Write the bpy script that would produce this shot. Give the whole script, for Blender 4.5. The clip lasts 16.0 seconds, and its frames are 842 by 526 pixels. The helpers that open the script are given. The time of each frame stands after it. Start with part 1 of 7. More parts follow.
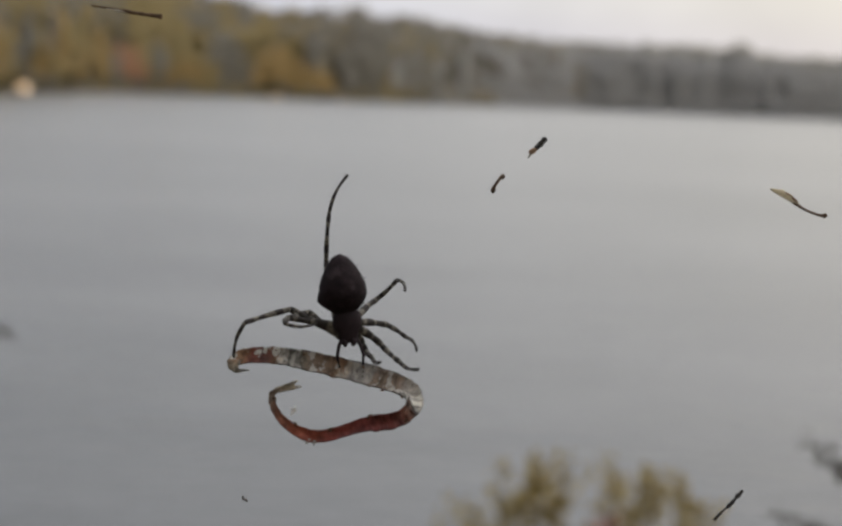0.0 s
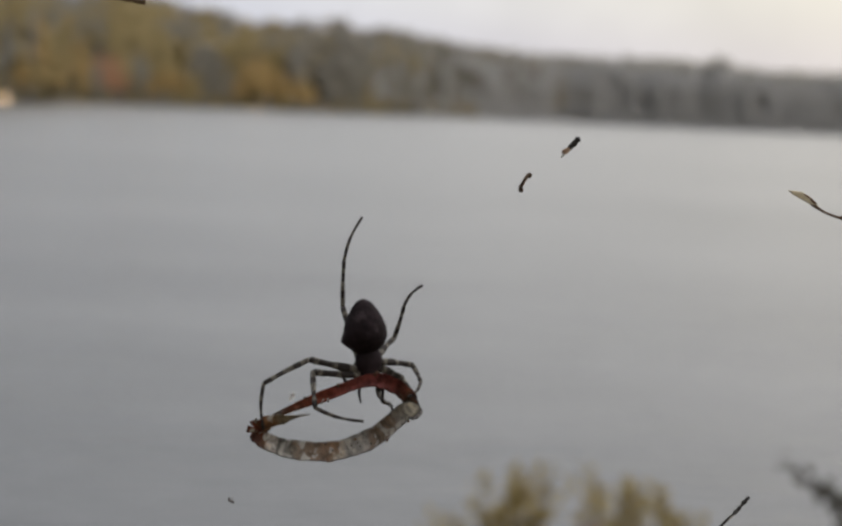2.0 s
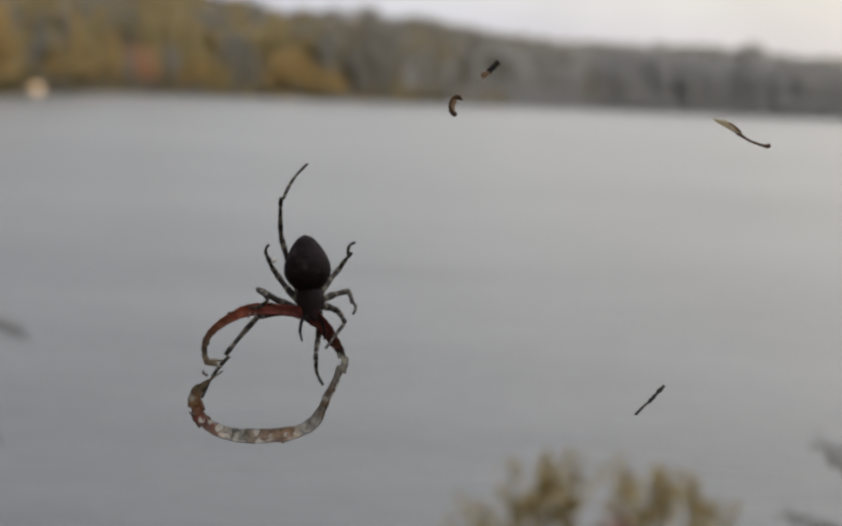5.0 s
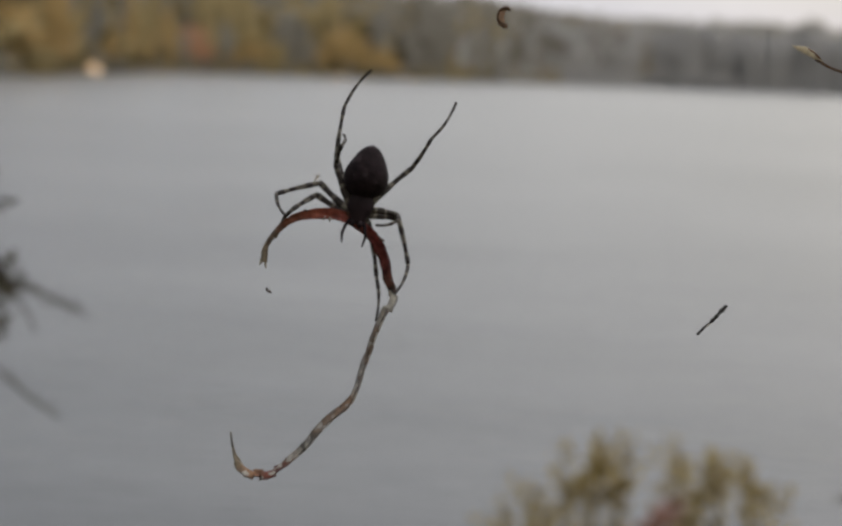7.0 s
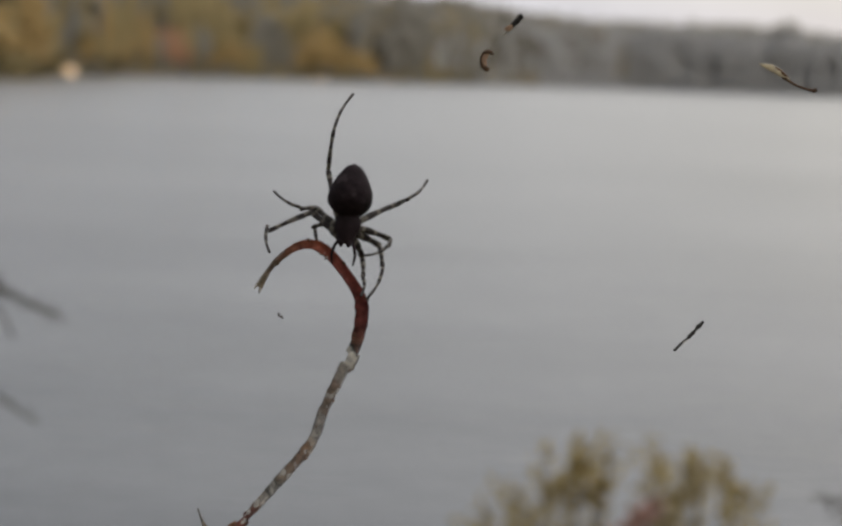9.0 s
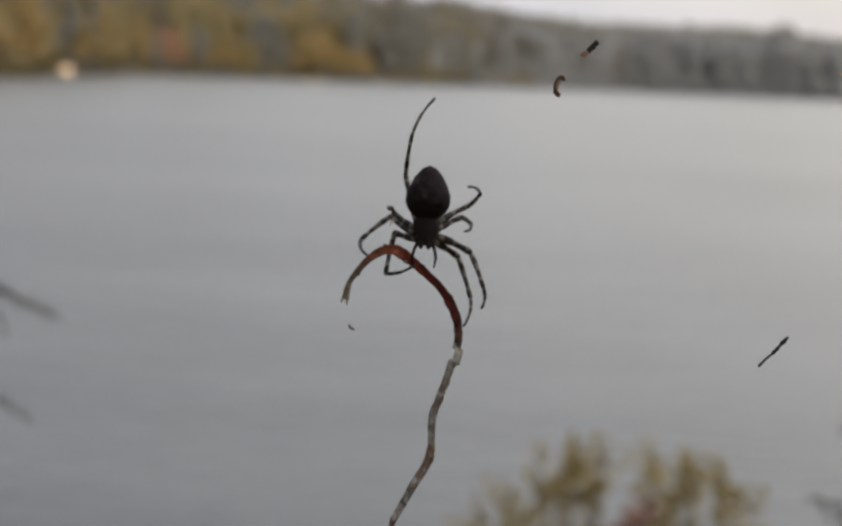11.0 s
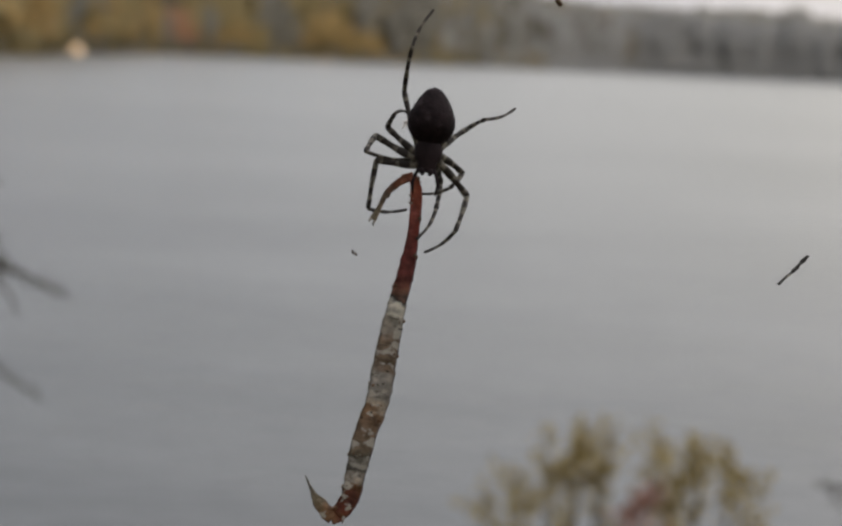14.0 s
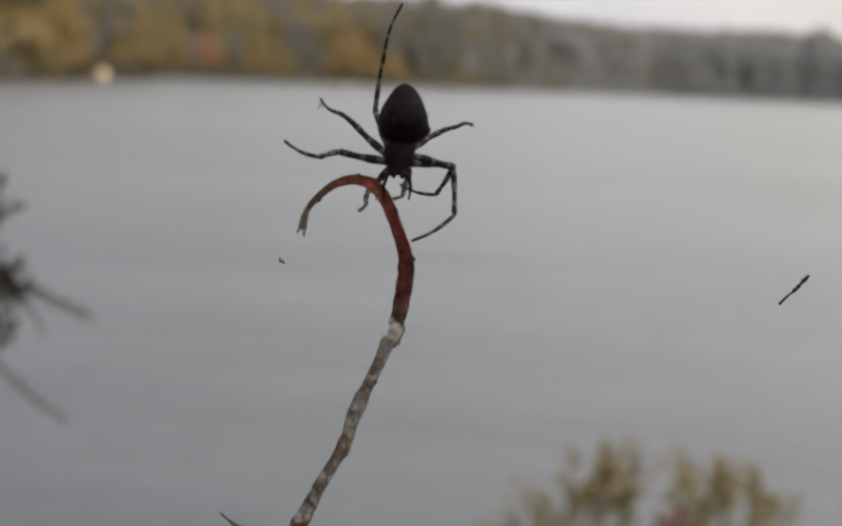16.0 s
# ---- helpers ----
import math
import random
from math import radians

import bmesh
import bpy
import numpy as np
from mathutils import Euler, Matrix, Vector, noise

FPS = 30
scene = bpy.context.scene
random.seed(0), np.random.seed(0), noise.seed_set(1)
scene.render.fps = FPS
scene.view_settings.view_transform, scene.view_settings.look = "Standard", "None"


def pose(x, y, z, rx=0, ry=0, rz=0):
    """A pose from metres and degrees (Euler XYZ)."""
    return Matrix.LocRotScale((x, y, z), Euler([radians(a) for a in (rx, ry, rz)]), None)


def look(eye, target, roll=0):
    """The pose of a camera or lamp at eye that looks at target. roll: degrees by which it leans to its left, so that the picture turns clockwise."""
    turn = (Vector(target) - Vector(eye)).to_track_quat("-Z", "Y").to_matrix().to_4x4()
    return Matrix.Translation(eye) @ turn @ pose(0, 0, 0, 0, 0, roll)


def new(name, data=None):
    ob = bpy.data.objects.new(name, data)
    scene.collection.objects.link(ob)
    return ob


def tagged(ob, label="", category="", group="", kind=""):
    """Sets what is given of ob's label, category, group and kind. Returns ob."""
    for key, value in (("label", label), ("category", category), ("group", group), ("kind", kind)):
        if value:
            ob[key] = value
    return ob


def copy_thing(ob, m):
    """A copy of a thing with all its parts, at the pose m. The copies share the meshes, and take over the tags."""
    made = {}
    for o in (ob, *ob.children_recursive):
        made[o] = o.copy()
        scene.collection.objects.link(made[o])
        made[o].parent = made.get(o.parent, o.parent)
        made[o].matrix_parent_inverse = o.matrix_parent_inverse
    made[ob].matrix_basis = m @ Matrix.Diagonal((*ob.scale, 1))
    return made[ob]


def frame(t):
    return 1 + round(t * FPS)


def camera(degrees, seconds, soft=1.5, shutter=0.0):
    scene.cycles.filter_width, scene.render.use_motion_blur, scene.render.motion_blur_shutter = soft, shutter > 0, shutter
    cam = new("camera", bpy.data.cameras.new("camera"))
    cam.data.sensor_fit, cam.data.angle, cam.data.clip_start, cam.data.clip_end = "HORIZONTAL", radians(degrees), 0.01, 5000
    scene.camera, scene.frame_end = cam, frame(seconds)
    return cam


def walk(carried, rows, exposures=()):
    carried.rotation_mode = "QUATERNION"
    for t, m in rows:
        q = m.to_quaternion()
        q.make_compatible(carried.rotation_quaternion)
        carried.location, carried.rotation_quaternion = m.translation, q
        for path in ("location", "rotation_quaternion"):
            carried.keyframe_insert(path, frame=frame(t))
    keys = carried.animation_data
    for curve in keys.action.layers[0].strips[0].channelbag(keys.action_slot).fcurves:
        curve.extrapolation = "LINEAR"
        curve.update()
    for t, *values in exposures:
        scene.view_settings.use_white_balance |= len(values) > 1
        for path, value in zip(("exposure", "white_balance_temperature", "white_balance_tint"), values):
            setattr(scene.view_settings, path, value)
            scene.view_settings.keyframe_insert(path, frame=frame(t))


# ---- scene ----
# Camera: held in one spot on the bank, 3 m above the lake, turning a little in the hand.
cam = camera(41.3, 16.0, soft=2.6)
EYE = (0.0, 0.0, 3.0)
cam.data.dof.use_dof = True
cam.data.dof.focus_distance = 0.19
cam.data.dof.aperture_fstop = 14.8
TURNS = [  # seconds, yaw, pitch, roll
    (0, 0.00, -8.61, -2.36),
    (0.5, -0.19, -8.63, -2.97),
    (1, -0.14, -8.63, -2.82),
    (1.5, -0.52, -8.67, -2.63),
    (2, -0.94, -7.96, -2.55),
    (2.5, -0.36, -8.03, -2.43),
    (3, 0.11, -8.75, -2.72),
    (3.2, 0.03, -9.07, -3.02),
    (5.5, 1.21, -8.11, -1.56),
    (6, 2.99, -5.33, -2.00),
    (6.5, 3.04, -8.34, -2.65),
    (7, 3.27, -9.78, -2.13),
    (7.5, 2.16, -9.43, -2.18),
    (8, 2.33, -9.28, -2.49),
    (8.5, 2.15, -9.63, -1.94),
    (11, 1.98, -9.59, -2.28),
    (11.5, 1.06, -9.33, -2.42),
    (12, 1.60, -9.39, -2.13),
    (12.5, 2.75, -10.19, -2.49),
    (13, 2.40, -11.06, -2.49),
    (13.5, 1.88, -10.89, -2.58),
    (14, 2.52, -10.56, -2.59),
    (14.5, 2.47, -10.01, -2.70),
    (15, 3.00, -9.30, -2.17),
    (15.5, 3.37, -9.03, -1.98),
    (16, 3.69, -9.46, -2.33),
]
walk(cam, [(t, pose(*EYE, 90 + pitch, roll, yaw)) for t, yaw, pitch, roll in TURNS],
     exposures=((0, 0.02), (5.9, 0.02), (6.5, -0.08), (7.1, 0.05), (16, 0.05)))

# ---- world and sun ----
SUN_AZ, SUN_EL = 158.0, 16.0  # degrees to the right of straight ahead, above the horizon
world = bpy.data.worlds.new("sky")
scene.world = world
world.use_nodes = True
wn, wl = world.node_tree.nodes, world.node_tree.links
sky = wn.new("ShaderNodeTexSky")
sky.sky_type = "NISHITA"
sky.sun_disc = False
sky.sun_elevation = radians(SUN_EL)
sky.sun_rotation = radians(SUN_AZ)
sky.air_density, sky.dust_density, sky.ozone_density = 1.0, 6.0, 1.5
veil = wn.new("ShaderNodeMixRGB")  # thin even cloud over the whole sky
veil.inputs[0].default_value = 0.72
wco, wsep, wmap, wcol = (wn.new(k) for k in ("ShaderNodeTexCoord", "ShaderNodeSeparateXYZ", "ShaderNodeMapRange", "ShaderNodeVectorMath"))
wl.new(wco.outputs["Generated"], wsep.inputs[0])
wl.new(wsep.outputs["Z"], wmap.inputs["Value"])
wmap.inputs["From Min"].default_value, wmap.inputs["From Max"].default_value = 0.1, 0.7
wmap.inputs["To Min"].default_value, wmap.inputs["To Max"].default_value = 0.91, 2.0  # an overcast sky is brightest overhead
wtop = wn.new("ShaderNodeMapRange")  # less so to the left
wl.new(wsep.outputs["X"], wtop.inputs["Value"])
wtop.inputs["From Min"].default_value, wtop.inputs["From Max"].default_value = -0.5, 0.5
wtop.inputs["To Min"].default_value, wtop.inputs["To Max"].default_value = 0.68, 2.85
wl.new(wtop.outputs[0], wmap.inputs["To Max"])
wcol.operation = "SCALE"
wside, wtint = wn.new("ShaderNodeMapRange"), wn.new("ShaderNodeMixRGB")  # thicker, warmer cloud to the right, thinner to the left
wl.new(wsep.outputs["X"], wside.inputs["Value"])
wside.inputs["From Min"].default_value, wside.inputs["From Max"].default_value = -0.66, 0.6
wl.new(wside.outputs[0], wtint.inputs[0])
wcool = wn.new("ShaderNodeValToRGB")  # to the left bluish low down, grey overhead
wl.new(wsep.outputs["Z"], wcool.inputs[0])
wcool.color_ramp.elements[0].position, wcool.color_ramp.elements[0].color = 0.05, (6.3, 6.95, 9.4, 1)
wcool.color_ramp.elements[1].position, wcool.color_ramp.elements[1].color = 0.3, (6.1, 6.0, 5.95, 1)
wl.new(wcool.outputs[0], wtint.inputs[1])
wglow = wn.new("ShaderNodeValToRGB")  # to the right pinkish over the horizon, creamy above, cool grey overhead
wl.new(wsep.outputs["Z"], wglow.inputs[0])
wglow.color_ramp.elements[0].position, wglow.color_ramp.elements[0].color = 0.045, (7.85, 7.0, 6.2, 1)
wglow.color_ramp.elements[1].position, wglow.color_ramp.elements[1].color = 0.5, (8.35, 8.0, 8.2, 1)
wglow.color_ramp.elements.new(0.14).color = (9.35, 8.45, 6.2, 1)
wglow.color_ramp.elements.new(0.24).color = (9.0, 8.25, 7.3, 1)
wl.new(wglow.outputs[0], wtint.inputs[2])
wl.new(wtint.outputs[0], wcol.inputs[0])
wnoise, wthick, wboth = wn.new("ShaderNodeTexNoise"), wn.new("ShaderNodeMapRange"), wn.new("ShaderNodeMath")  # the cloud is thicker here and there
wnoise.inputs["Scale"].default_value, wnoise.inputs["Detail"].default_value = 4.5, 4
wl.new(wco.outputs["Generated"], wnoise.inputs["Vector"])
wl.new(wnoise.outputs["Fac"], wthick.inputs["Value"])
wthick.inputs["From Min"].default_value, wthick.inputs["From Max"].default_value = 0.3, 0.7
wthick.inputs["To Min"].default_value, wthick.inputs["To Max"].default_value = 0.88, 1.12
wboth.operation = "MULTIPLY"
wl.new(wmap.outputs[0], wboth.inputs[0])
wl.new(wthick.outputs[0], wboth.inputs[1])
wl.new(wboth.outputs[0], wcol.inputs["Scale"])
wl.new(wcol.outputs[0], veil.inputs[2])
wl.new(sky.outputs[0], veil.inputs[1])
wl.new(veil.outputs[0], wn["Background"].inputs[0])
wn["Background"].inputs[1].default_value = 0.141

sun = new("sun", bpy.data.lights.new("sun", "SUN"))
sun.data.energy, sun.data.angle, sun.data.color = 2.9, radians(45), (1.0, 0.90, 0.76)
sa, se = radians(SUN_AZ), radians(SUN_EL)
sun.matrix_world = look((0, 0, 60), (-math.sin(sa) * math.cos(se), -math.cos(sa) * math.cos(se), 60 - math.sin(se)))


# ---- materials ----
def material(name, color, rough=0.7, scale=40.0, vary=0.35, bump=0.2, bump_scale=None, island=0.0, spec=0.3, translucent=0.0):
    """A surface with two scales of colour variation, a fine relief and, if asked, a shade of its own for each island."""
    mat = bpy.data.materials.new(name)
    mat.use_nodes = True
    n, l = mat.node_tree.nodes, mat.node_tree.links
    p = n["Principled BSDF"]
    co = n.new("ShaderNodeTexCoord")
    n1, n2 = n.new("ShaderNodeTexNoise"), n.new("ShaderNodeTexNoise")
    n1.inputs["Scale"].default_value, n1.inputs["Detail"].default_value = scale, 6
    n2.inputs["Scale"].default_value, n2.inputs["Detail"].default_value = scale * 0.13, 3
    for q in (n1, n2):
        l.new(co.outputs["Object"], q.inputs["Vector"])
    add = n.new("ShaderNodeMath")
    add.operation = "ADD"
    l.new(n1.outputs["Fac"], add.inputs[0])
    l.new(n2.outputs["Fac"], add.inputs[1])
    last = add.outputs[0]
    if island:
        geo = n.new("ShaderNodeNewGeometry")
        m = n.new("ShaderNodeMath")
        m.operation = "MULTIPLY_ADD"
        l.new(geo.outputs["Random Per Island"], m.inputs[0])
        m.inputs[1].default_value = island
        l.new(last, m.inputs[2])
        last = m.outputs[0]
    rng = n.new("ShaderNodeMapRange")
    rng.inputs["From Min"].default_value, rng.inputs["From Max"].default_value = 0.6, 1.4 + island
    rng.inputs["To Min"].default_value, rng.inputs["To Max"].default_value = 1 - vary, 1 + vary
    l.new(last, rng.inputs["Value"])
    mul = n.new("ShaderNodeVectorMath")
    mul.operation = "SCALE"
    mul.inputs[0].default_value = color
    l.new(rng.outputs["Result"], mul.inputs["Scale"])
    l.new(mul.outputs[0], p.inputs["Base Color"])
    p.inputs["Roughness"].default_value = rough
    p.inputs["Specular IOR Level"].default_value = spec
    if bump:
        nb, b = n.new("ShaderNodeTexNoise"), n.new("ShaderNodeBump")
        nb.inputs["Scale"].default_value = bump_scale or scale * 2.5
        l.new(co.outputs["Object"], nb.inputs["Vector"])
        l.new(nb.outputs["Fac"], b.inputs["Height"])
        b.inputs["Strength"].default_value = bump
        b.inputs["Distance"].default_value = 0.3 / (bump_scale or scale * 2.5)
        l.new(b.outputs[0], p.inputs["Normal"])
    if translucent:
        tr, mx = n.new("ShaderNodeBsdfTranslucent"), n.new("ShaderNodeMixShader")
        l.new(mul.outputs[0], tr.inputs["Color"])
        mx.inputs[0].default_value = translucent
        l.new(p.outputs[0], mx.inputs[1])
        l.new(tr.outputs[0], mx.inputs[2])
        l.new(mx.outputs[0], n["Material Output"].inputs[0])
    return mat


def water_material():
    mat = bpy.data.materials.new("lake_water")
    mat.use_nodes = True
    n, l = mat.node_tree.nodes, mat.node_tree.links
    p = n["Principled BSDF"]
    co = n.new("ShaderNodeTexCoord")
    mp = n.new("ShaderNodeMapping")
    mp.inputs["Scale"].default_value = (0.35, 1.0, 1.0)
    l.new(co.outputs["Object"], mp.inputs["Vector"])
    last = None
    for scale, strength, reach in ((7.0, 0.6, 0.05), (1.3, 0.5, 0.12), (0.35, 0.35, 0.25), (0.1, 0.25, 0.5)):
        q, b = n.new("ShaderNodeTexNoise"), n.new("ShaderNodeBump")
        q.inputs["Scale"].default_value, q.inputs["Detail"].default_value = scale, 3
        l.new(mp.outputs[0], q.inputs["Vector"])
        l.new(q.outputs["Fac"], b.inputs["Height"])
        b.inputs["Strength"].default_value, b.inputs["Distance"].default_value = strength, reach
        if last:
            l.new(last, b.inputs["Normal"])
        last = b.outputs[0]
    l.new(last, p.inputs["Normal"])
    big = n.new("ShaderNodeTexNoise")  # soft patches of reflection and wind ripple, put into the base colour
    big.inputs["Scale"].default_value, big.inputs["Detail"].default_value = 0.06, 3
    l.new(mp.outputs[0], big.inputs["Vector"])
    ramp = n.new("ShaderNodeValToRGB")
    ramp.color_ramp.elements[0].color = (0.0945, 0.1025, 0.1065, 1)
    ramp.color_ramp.elements[1].color = (0.188, 0.197, 0.2005, 1)
    mid, mixed = n.new("ShaderNodeTexNoise"), n.new("ShaderNodeMath")
    mid.inputs["Scale"].default_value, mid.inputs["Detail"].default_value = 0.45, 4
    l.new(mp.outputs[0], mid.inputs["Vector"])
    mixed.operation = "MULTIPLY_ADD"
    l.new(mid.outputs["Fac"], mixed.inputs[0])
    mixed.inputs[1].default_value = 0.8
    sub = n.new("ShaderNodeMath")
    sub.operation = "MULTIPLY_ADD"
    l.new(big.outputs["Fac"], sub.inputs[0])
    sub.inputs[1].default_value, sub.inputs[2].default_value = 1.5, -0.65
    l.new(sub.outputs[0], mixed.inputs[2])
    l.new(mixed.outputs[0], ramp.inputs[0])
    l.new(ramp.outputs[0], p.inputs["Base Color"])
    p.inputs["Roughness"].default_value = 0.28
    p.inputs["IOR"].default_value = 1.33
    return mat


def band_material(name, dark, pale, length, rings):
    """A leg's skin: dark, with uneven, broken pale rings at the given shares of its length, along the mesh's y axis; the pale skin lets light through."""
    mat = bpy.data.materials.new(name)
    mat.use_nodes = True
    n, l = mat.node_tree.nodes, mat.node_tree.links
    p = n["Principled BSDF"]
    co, sep, ramp = n.new("ShaderNodeTexCoord"), n.new("ShaderNodeSeparateXYZ"), n.new("ShaderNodeValToRGB")
    l.new(co.outputs["Object"], sep.inputs[0])
    nz, ad, dv = n.new("ShaderNodeTexNoise"), n.new("ShaderNodeMath"), n.new("ShaderNodeMath")
    nz.inputs["Scale"].default_value, nz.inputs["Detail"].default_value = 1100, 3
    l.new(co.outputs["Object"], nz.inputs["Vector"])
    ad.operation, dv.operation = "MULTIPLY_ADD", "DIVIDE"
    l.new(nz.outputs["Fac"], ad.inputs[0])
    ad.inputs[1].default_value = 0.0011
    l.new(sep.outputs["Y"], ad.inputs[2])
    l.new(ad.outputs[0], dv.inputs[0])
    dv.inputs[1].default_value = length
    l.new(dv.outputs[0], ramp.inputs[0])
    cr = ramp.color_ramp
    cr.elements[0].color = cr.elements[1].color = (0, 0, 0, 1)
    for a, b in rings:
        for pos, c in ((a - 0.025, 0), (a, 1), (b, 1), (b + 0.025, 0)):
            e = cr.elements.new(min(max(pos, 0.0), 1.0))
            e.color = (c, c, c, 1)
    n2, brk, both, mix = n.new("ShaderNodeTexNoise"), n.new("ShaderNodeMapRange"), n.new("ShaderNodeMath"), n.new("ShaderNodeMixRGB")
    n2.inputs["Scale"].default_value, n2.inputs["Detail"].default_value = 2300, 4
    l.new(co.outputs["Object"], n2.inputs["Vector"])
    l.new(n2.outputs["Fac"], brk.inputs["Value"])
    brk.inputs["From Min"].default_value, brk.inputs["From Max"].default_value = 0.34, 0.60
    both.operation = "MULTIPLY"
    l.new(ramp.outputs[0], both.inputs[0])
    l.new(brk.outputs[0], both.inputs[1])
    l.new(both.outputs[0], mix.inputs[0])
    mix.inputs[1].default_value, mix.inputs[2].default_value = (*dark, 1), (*pale, 1)
    l.new(mix.outputs[0], p.inputs["Base Color"])
    p.inputs["Roughness"].default_value = 0.6
    p.inputs["Specular IOR Level"].default_value = 0.15
    tr, mx = n.new("ShaderNodeBsdfTranslucent"), n.new("ShaderNodeMixShader")
    l.new(mix.outputs[0], tr.inputs["Color"])
    mx.inputs[0].default_value = 0.35
    l.new(p.outputs[0], mx.inputs[1])
    l.new(tr.outputs[0], mx.inputs[2])
    l.new(mx.outputs[0], n["Material Output"].inputs[0])
    return mat


def leaf_material():
    """The withered strip: its colour changes along its length (the mesh's own attribute 'along', 0 to 1)."""
    mat = bpy.data.materials.new("withered_strip")
    mat.use_nodes = True
    n, l = mat.node_tree.nodes, mat.node_tree.links
    p = n["Principled BSDF"]
    at, co = n.new("ShaderNodeAttribute"), n.new("ShaderNodeTexCoord")
    at.attribute_name = "along"
    off = n.new("ShaderNodeAttribute")
    off.attribute_name = "across"
    nz, cmb = n.new("ShaderNodeTexNoise"), n.new("ShaderNodeCombineXYZ")
    l.new(at.outputs["Fac"], cmb.inputs[0])
    l.new(off.outputs["Fac"], cmb.inputs[1])
    nz.inputs["Scale"].default_value, nz.inputs["Detail"].default_value = 42, 3
    l.new(cmb.outputs[0], nz.inputs["Vector"])
    ma = n.new("ShaderNodeMath")
    ma.operation = "MULTIPLY_ADD"
    l.new(nz.outputs["Fac"], ma.inputs[0])
    ma.inputs[1].default_value = 0.065
    l.new(at.outputs["Fac"], ma.inputs[2])
    ramp = n.new("ShaderNodeValToRGB")
    cr = ramp.color_ramp
    stops = [(0.0, (0.42, 0.37, 0.27)), (0.035, (0.28, 0.235, 0.165)), (0.075, (0.17, 0.12, 0.085)), (0.115, (0.27, 0.11, 0.065)), (0.17, (0.36, 0.105, 0.062)), (0.24, (0.27, 0.07, 0.052)), (0.31, (0.21, 0.052, 0.046)), (0.37, (0.19, 0.058, 0.05)),
             (0.398, (0.27, 0.125, 0.085)), (0.415, (0.08, 0.076, 0.068)), (0.425, (0.66, 0.64, 0.58)), (0.462, (0.50, 0.48, 0.42)), (0.487, (0.38, 0.34, 0.29)), (0.507, (0.27, 0.205, 0.15)),
             (0.565, (0.28, 0.21, 0.15)), (0.588, (0.40, 0.38, 0.345)), (0.63, (0.36, 0.34, 0.305)), (0.652, (0.62, 0.55, 0.44)), (0.665, (0.31, 0.20, 0.12)), (0.69, (0.27, 0.185, 0.125)), (0.745, (0.29, 0.225, 0.16)),
             (0.775, (0.13, 0.12, 0.095)), (0.788, (0.50, 0.48, 0.42)), (0.796, (0.06, 0.055, 0.045)), (0.818, (0.60, 0.55, 0.47)), (0.83, (0.21, 0.11, 0.05)), (0.85, (0.14, 0.05, 0.03)), (0.89, (0.18, 0.05, 0.03)),
             (0.925, (0.34, 0.19, 0.10)), (0.96, (0.33, 0.28, 0.19)), (1.0, (0.22, 0.20, 0.16))]
    cr.elements[0].position, cr.elements[0].color = stops[0][0], (*stops[0][1], 1)
    cr.elements[1].position, cr.elements[1].color = stops[-1][0], (*stops[-1][1], 1)
    for pos, c in stops[1:-1]:
        cr.elements.new(pos).color = (*c, 1)
    back = n.new("ShaderNodeMath")
    back.operation = "SUBTRACT"
    l.new(ma.outputs[0], back.inputs[0])
    back.inputs[1].default_value = 0.0125
    l.new(back.outputs[0], ramp.inputs[0])
    n3, tone, shade = n.new("ShaderNodeTexNoise"), n.new("ShaderNodeMapRange"), n.new("ShaderNodeVectorMath")
    n3.inputs["Scale"].default_value, n3.inputs["Detail"].default_value = 55, 4
    l.new(cmb.outputs[0], n3.inputs["Vector"])
    l.new(n3.outputs["Fac"], tone.inputs["Value"])
    tone.inputs["From Min"].default_value, tone.inputs["From Max"].default_value = 0.3, 0.7
    tone.inputs["To Min"].default_value, tone.inputs["To Max"].default_value = 0.46, 1.55
    shade.operation = "SCALE"
    l.new(ramp.outputs[0], shade.inputs[0])
    l.new(tone.outputs[0], shade.inputs["Scale"])
    # pale scabs on the far half
    n2, th, gate, mul, mix = (n.new(k) for k in ("ShaderNodeTexNoise", "ShaderNodeMapRange", "ShaderNodeMapRange", "ShaderNodeMath", "ShaderNodeMixRGB"))
    n2.inputs["Scale"].default_value, n2.inputs["Detail"].default_value = 44, 2
    l.new(cmb.outputs[0], n2.inputs["Vector"])
    l.new(n2.outputs["Fac"], th.inputs["Value"])
    th.inputs["From Min"].default_value, th.inputs["From Max"].default_value = 0.555, 0.62
    l.new(at.outputs["Fac"], gate.inputs["Value"])
    gate.inputs["From Min"].default_value, gate.inputs["From Max"].default_value = 0.43, 0.45
    mul.operation = "MULTIPLY"
    l.new(th.outputs[0], mul.inputs[0])
    l.new(gate.outputs[0], mul.inputs[1])
    l.new(mul.outputs[0], mix.inputs[0])
    l.new(shade.outputs[0], mix.inputs[1])
    mix.inputs[2].default_value = (0.60, 0.58, 0.52, 1)
    # dark specks of rot among them
    n4, rot, spots, specks = (n.new(k) for k in ("ShaderNodeTexNoise", "ShaderNodeMapRange", "ShaderNodeMath", "ShaderNodeMixRGB"))
    n4.inputs["Scale"].default_value, n4.inputs["Detail"].default_value = 95, 2
    l.new(cmb.outputs[0], n4.inputs["Vector"])
    l.new(n4.outputs["Fac"], rot.inputs["Value"])
    rot.inputs["From Min"].default_value, rot.inputs["From Max"].default_value = 0.62, 0.74
    spots.operation = "MULTIPLY"
    l.new(rot.outputs[0], spots.inputs[0])
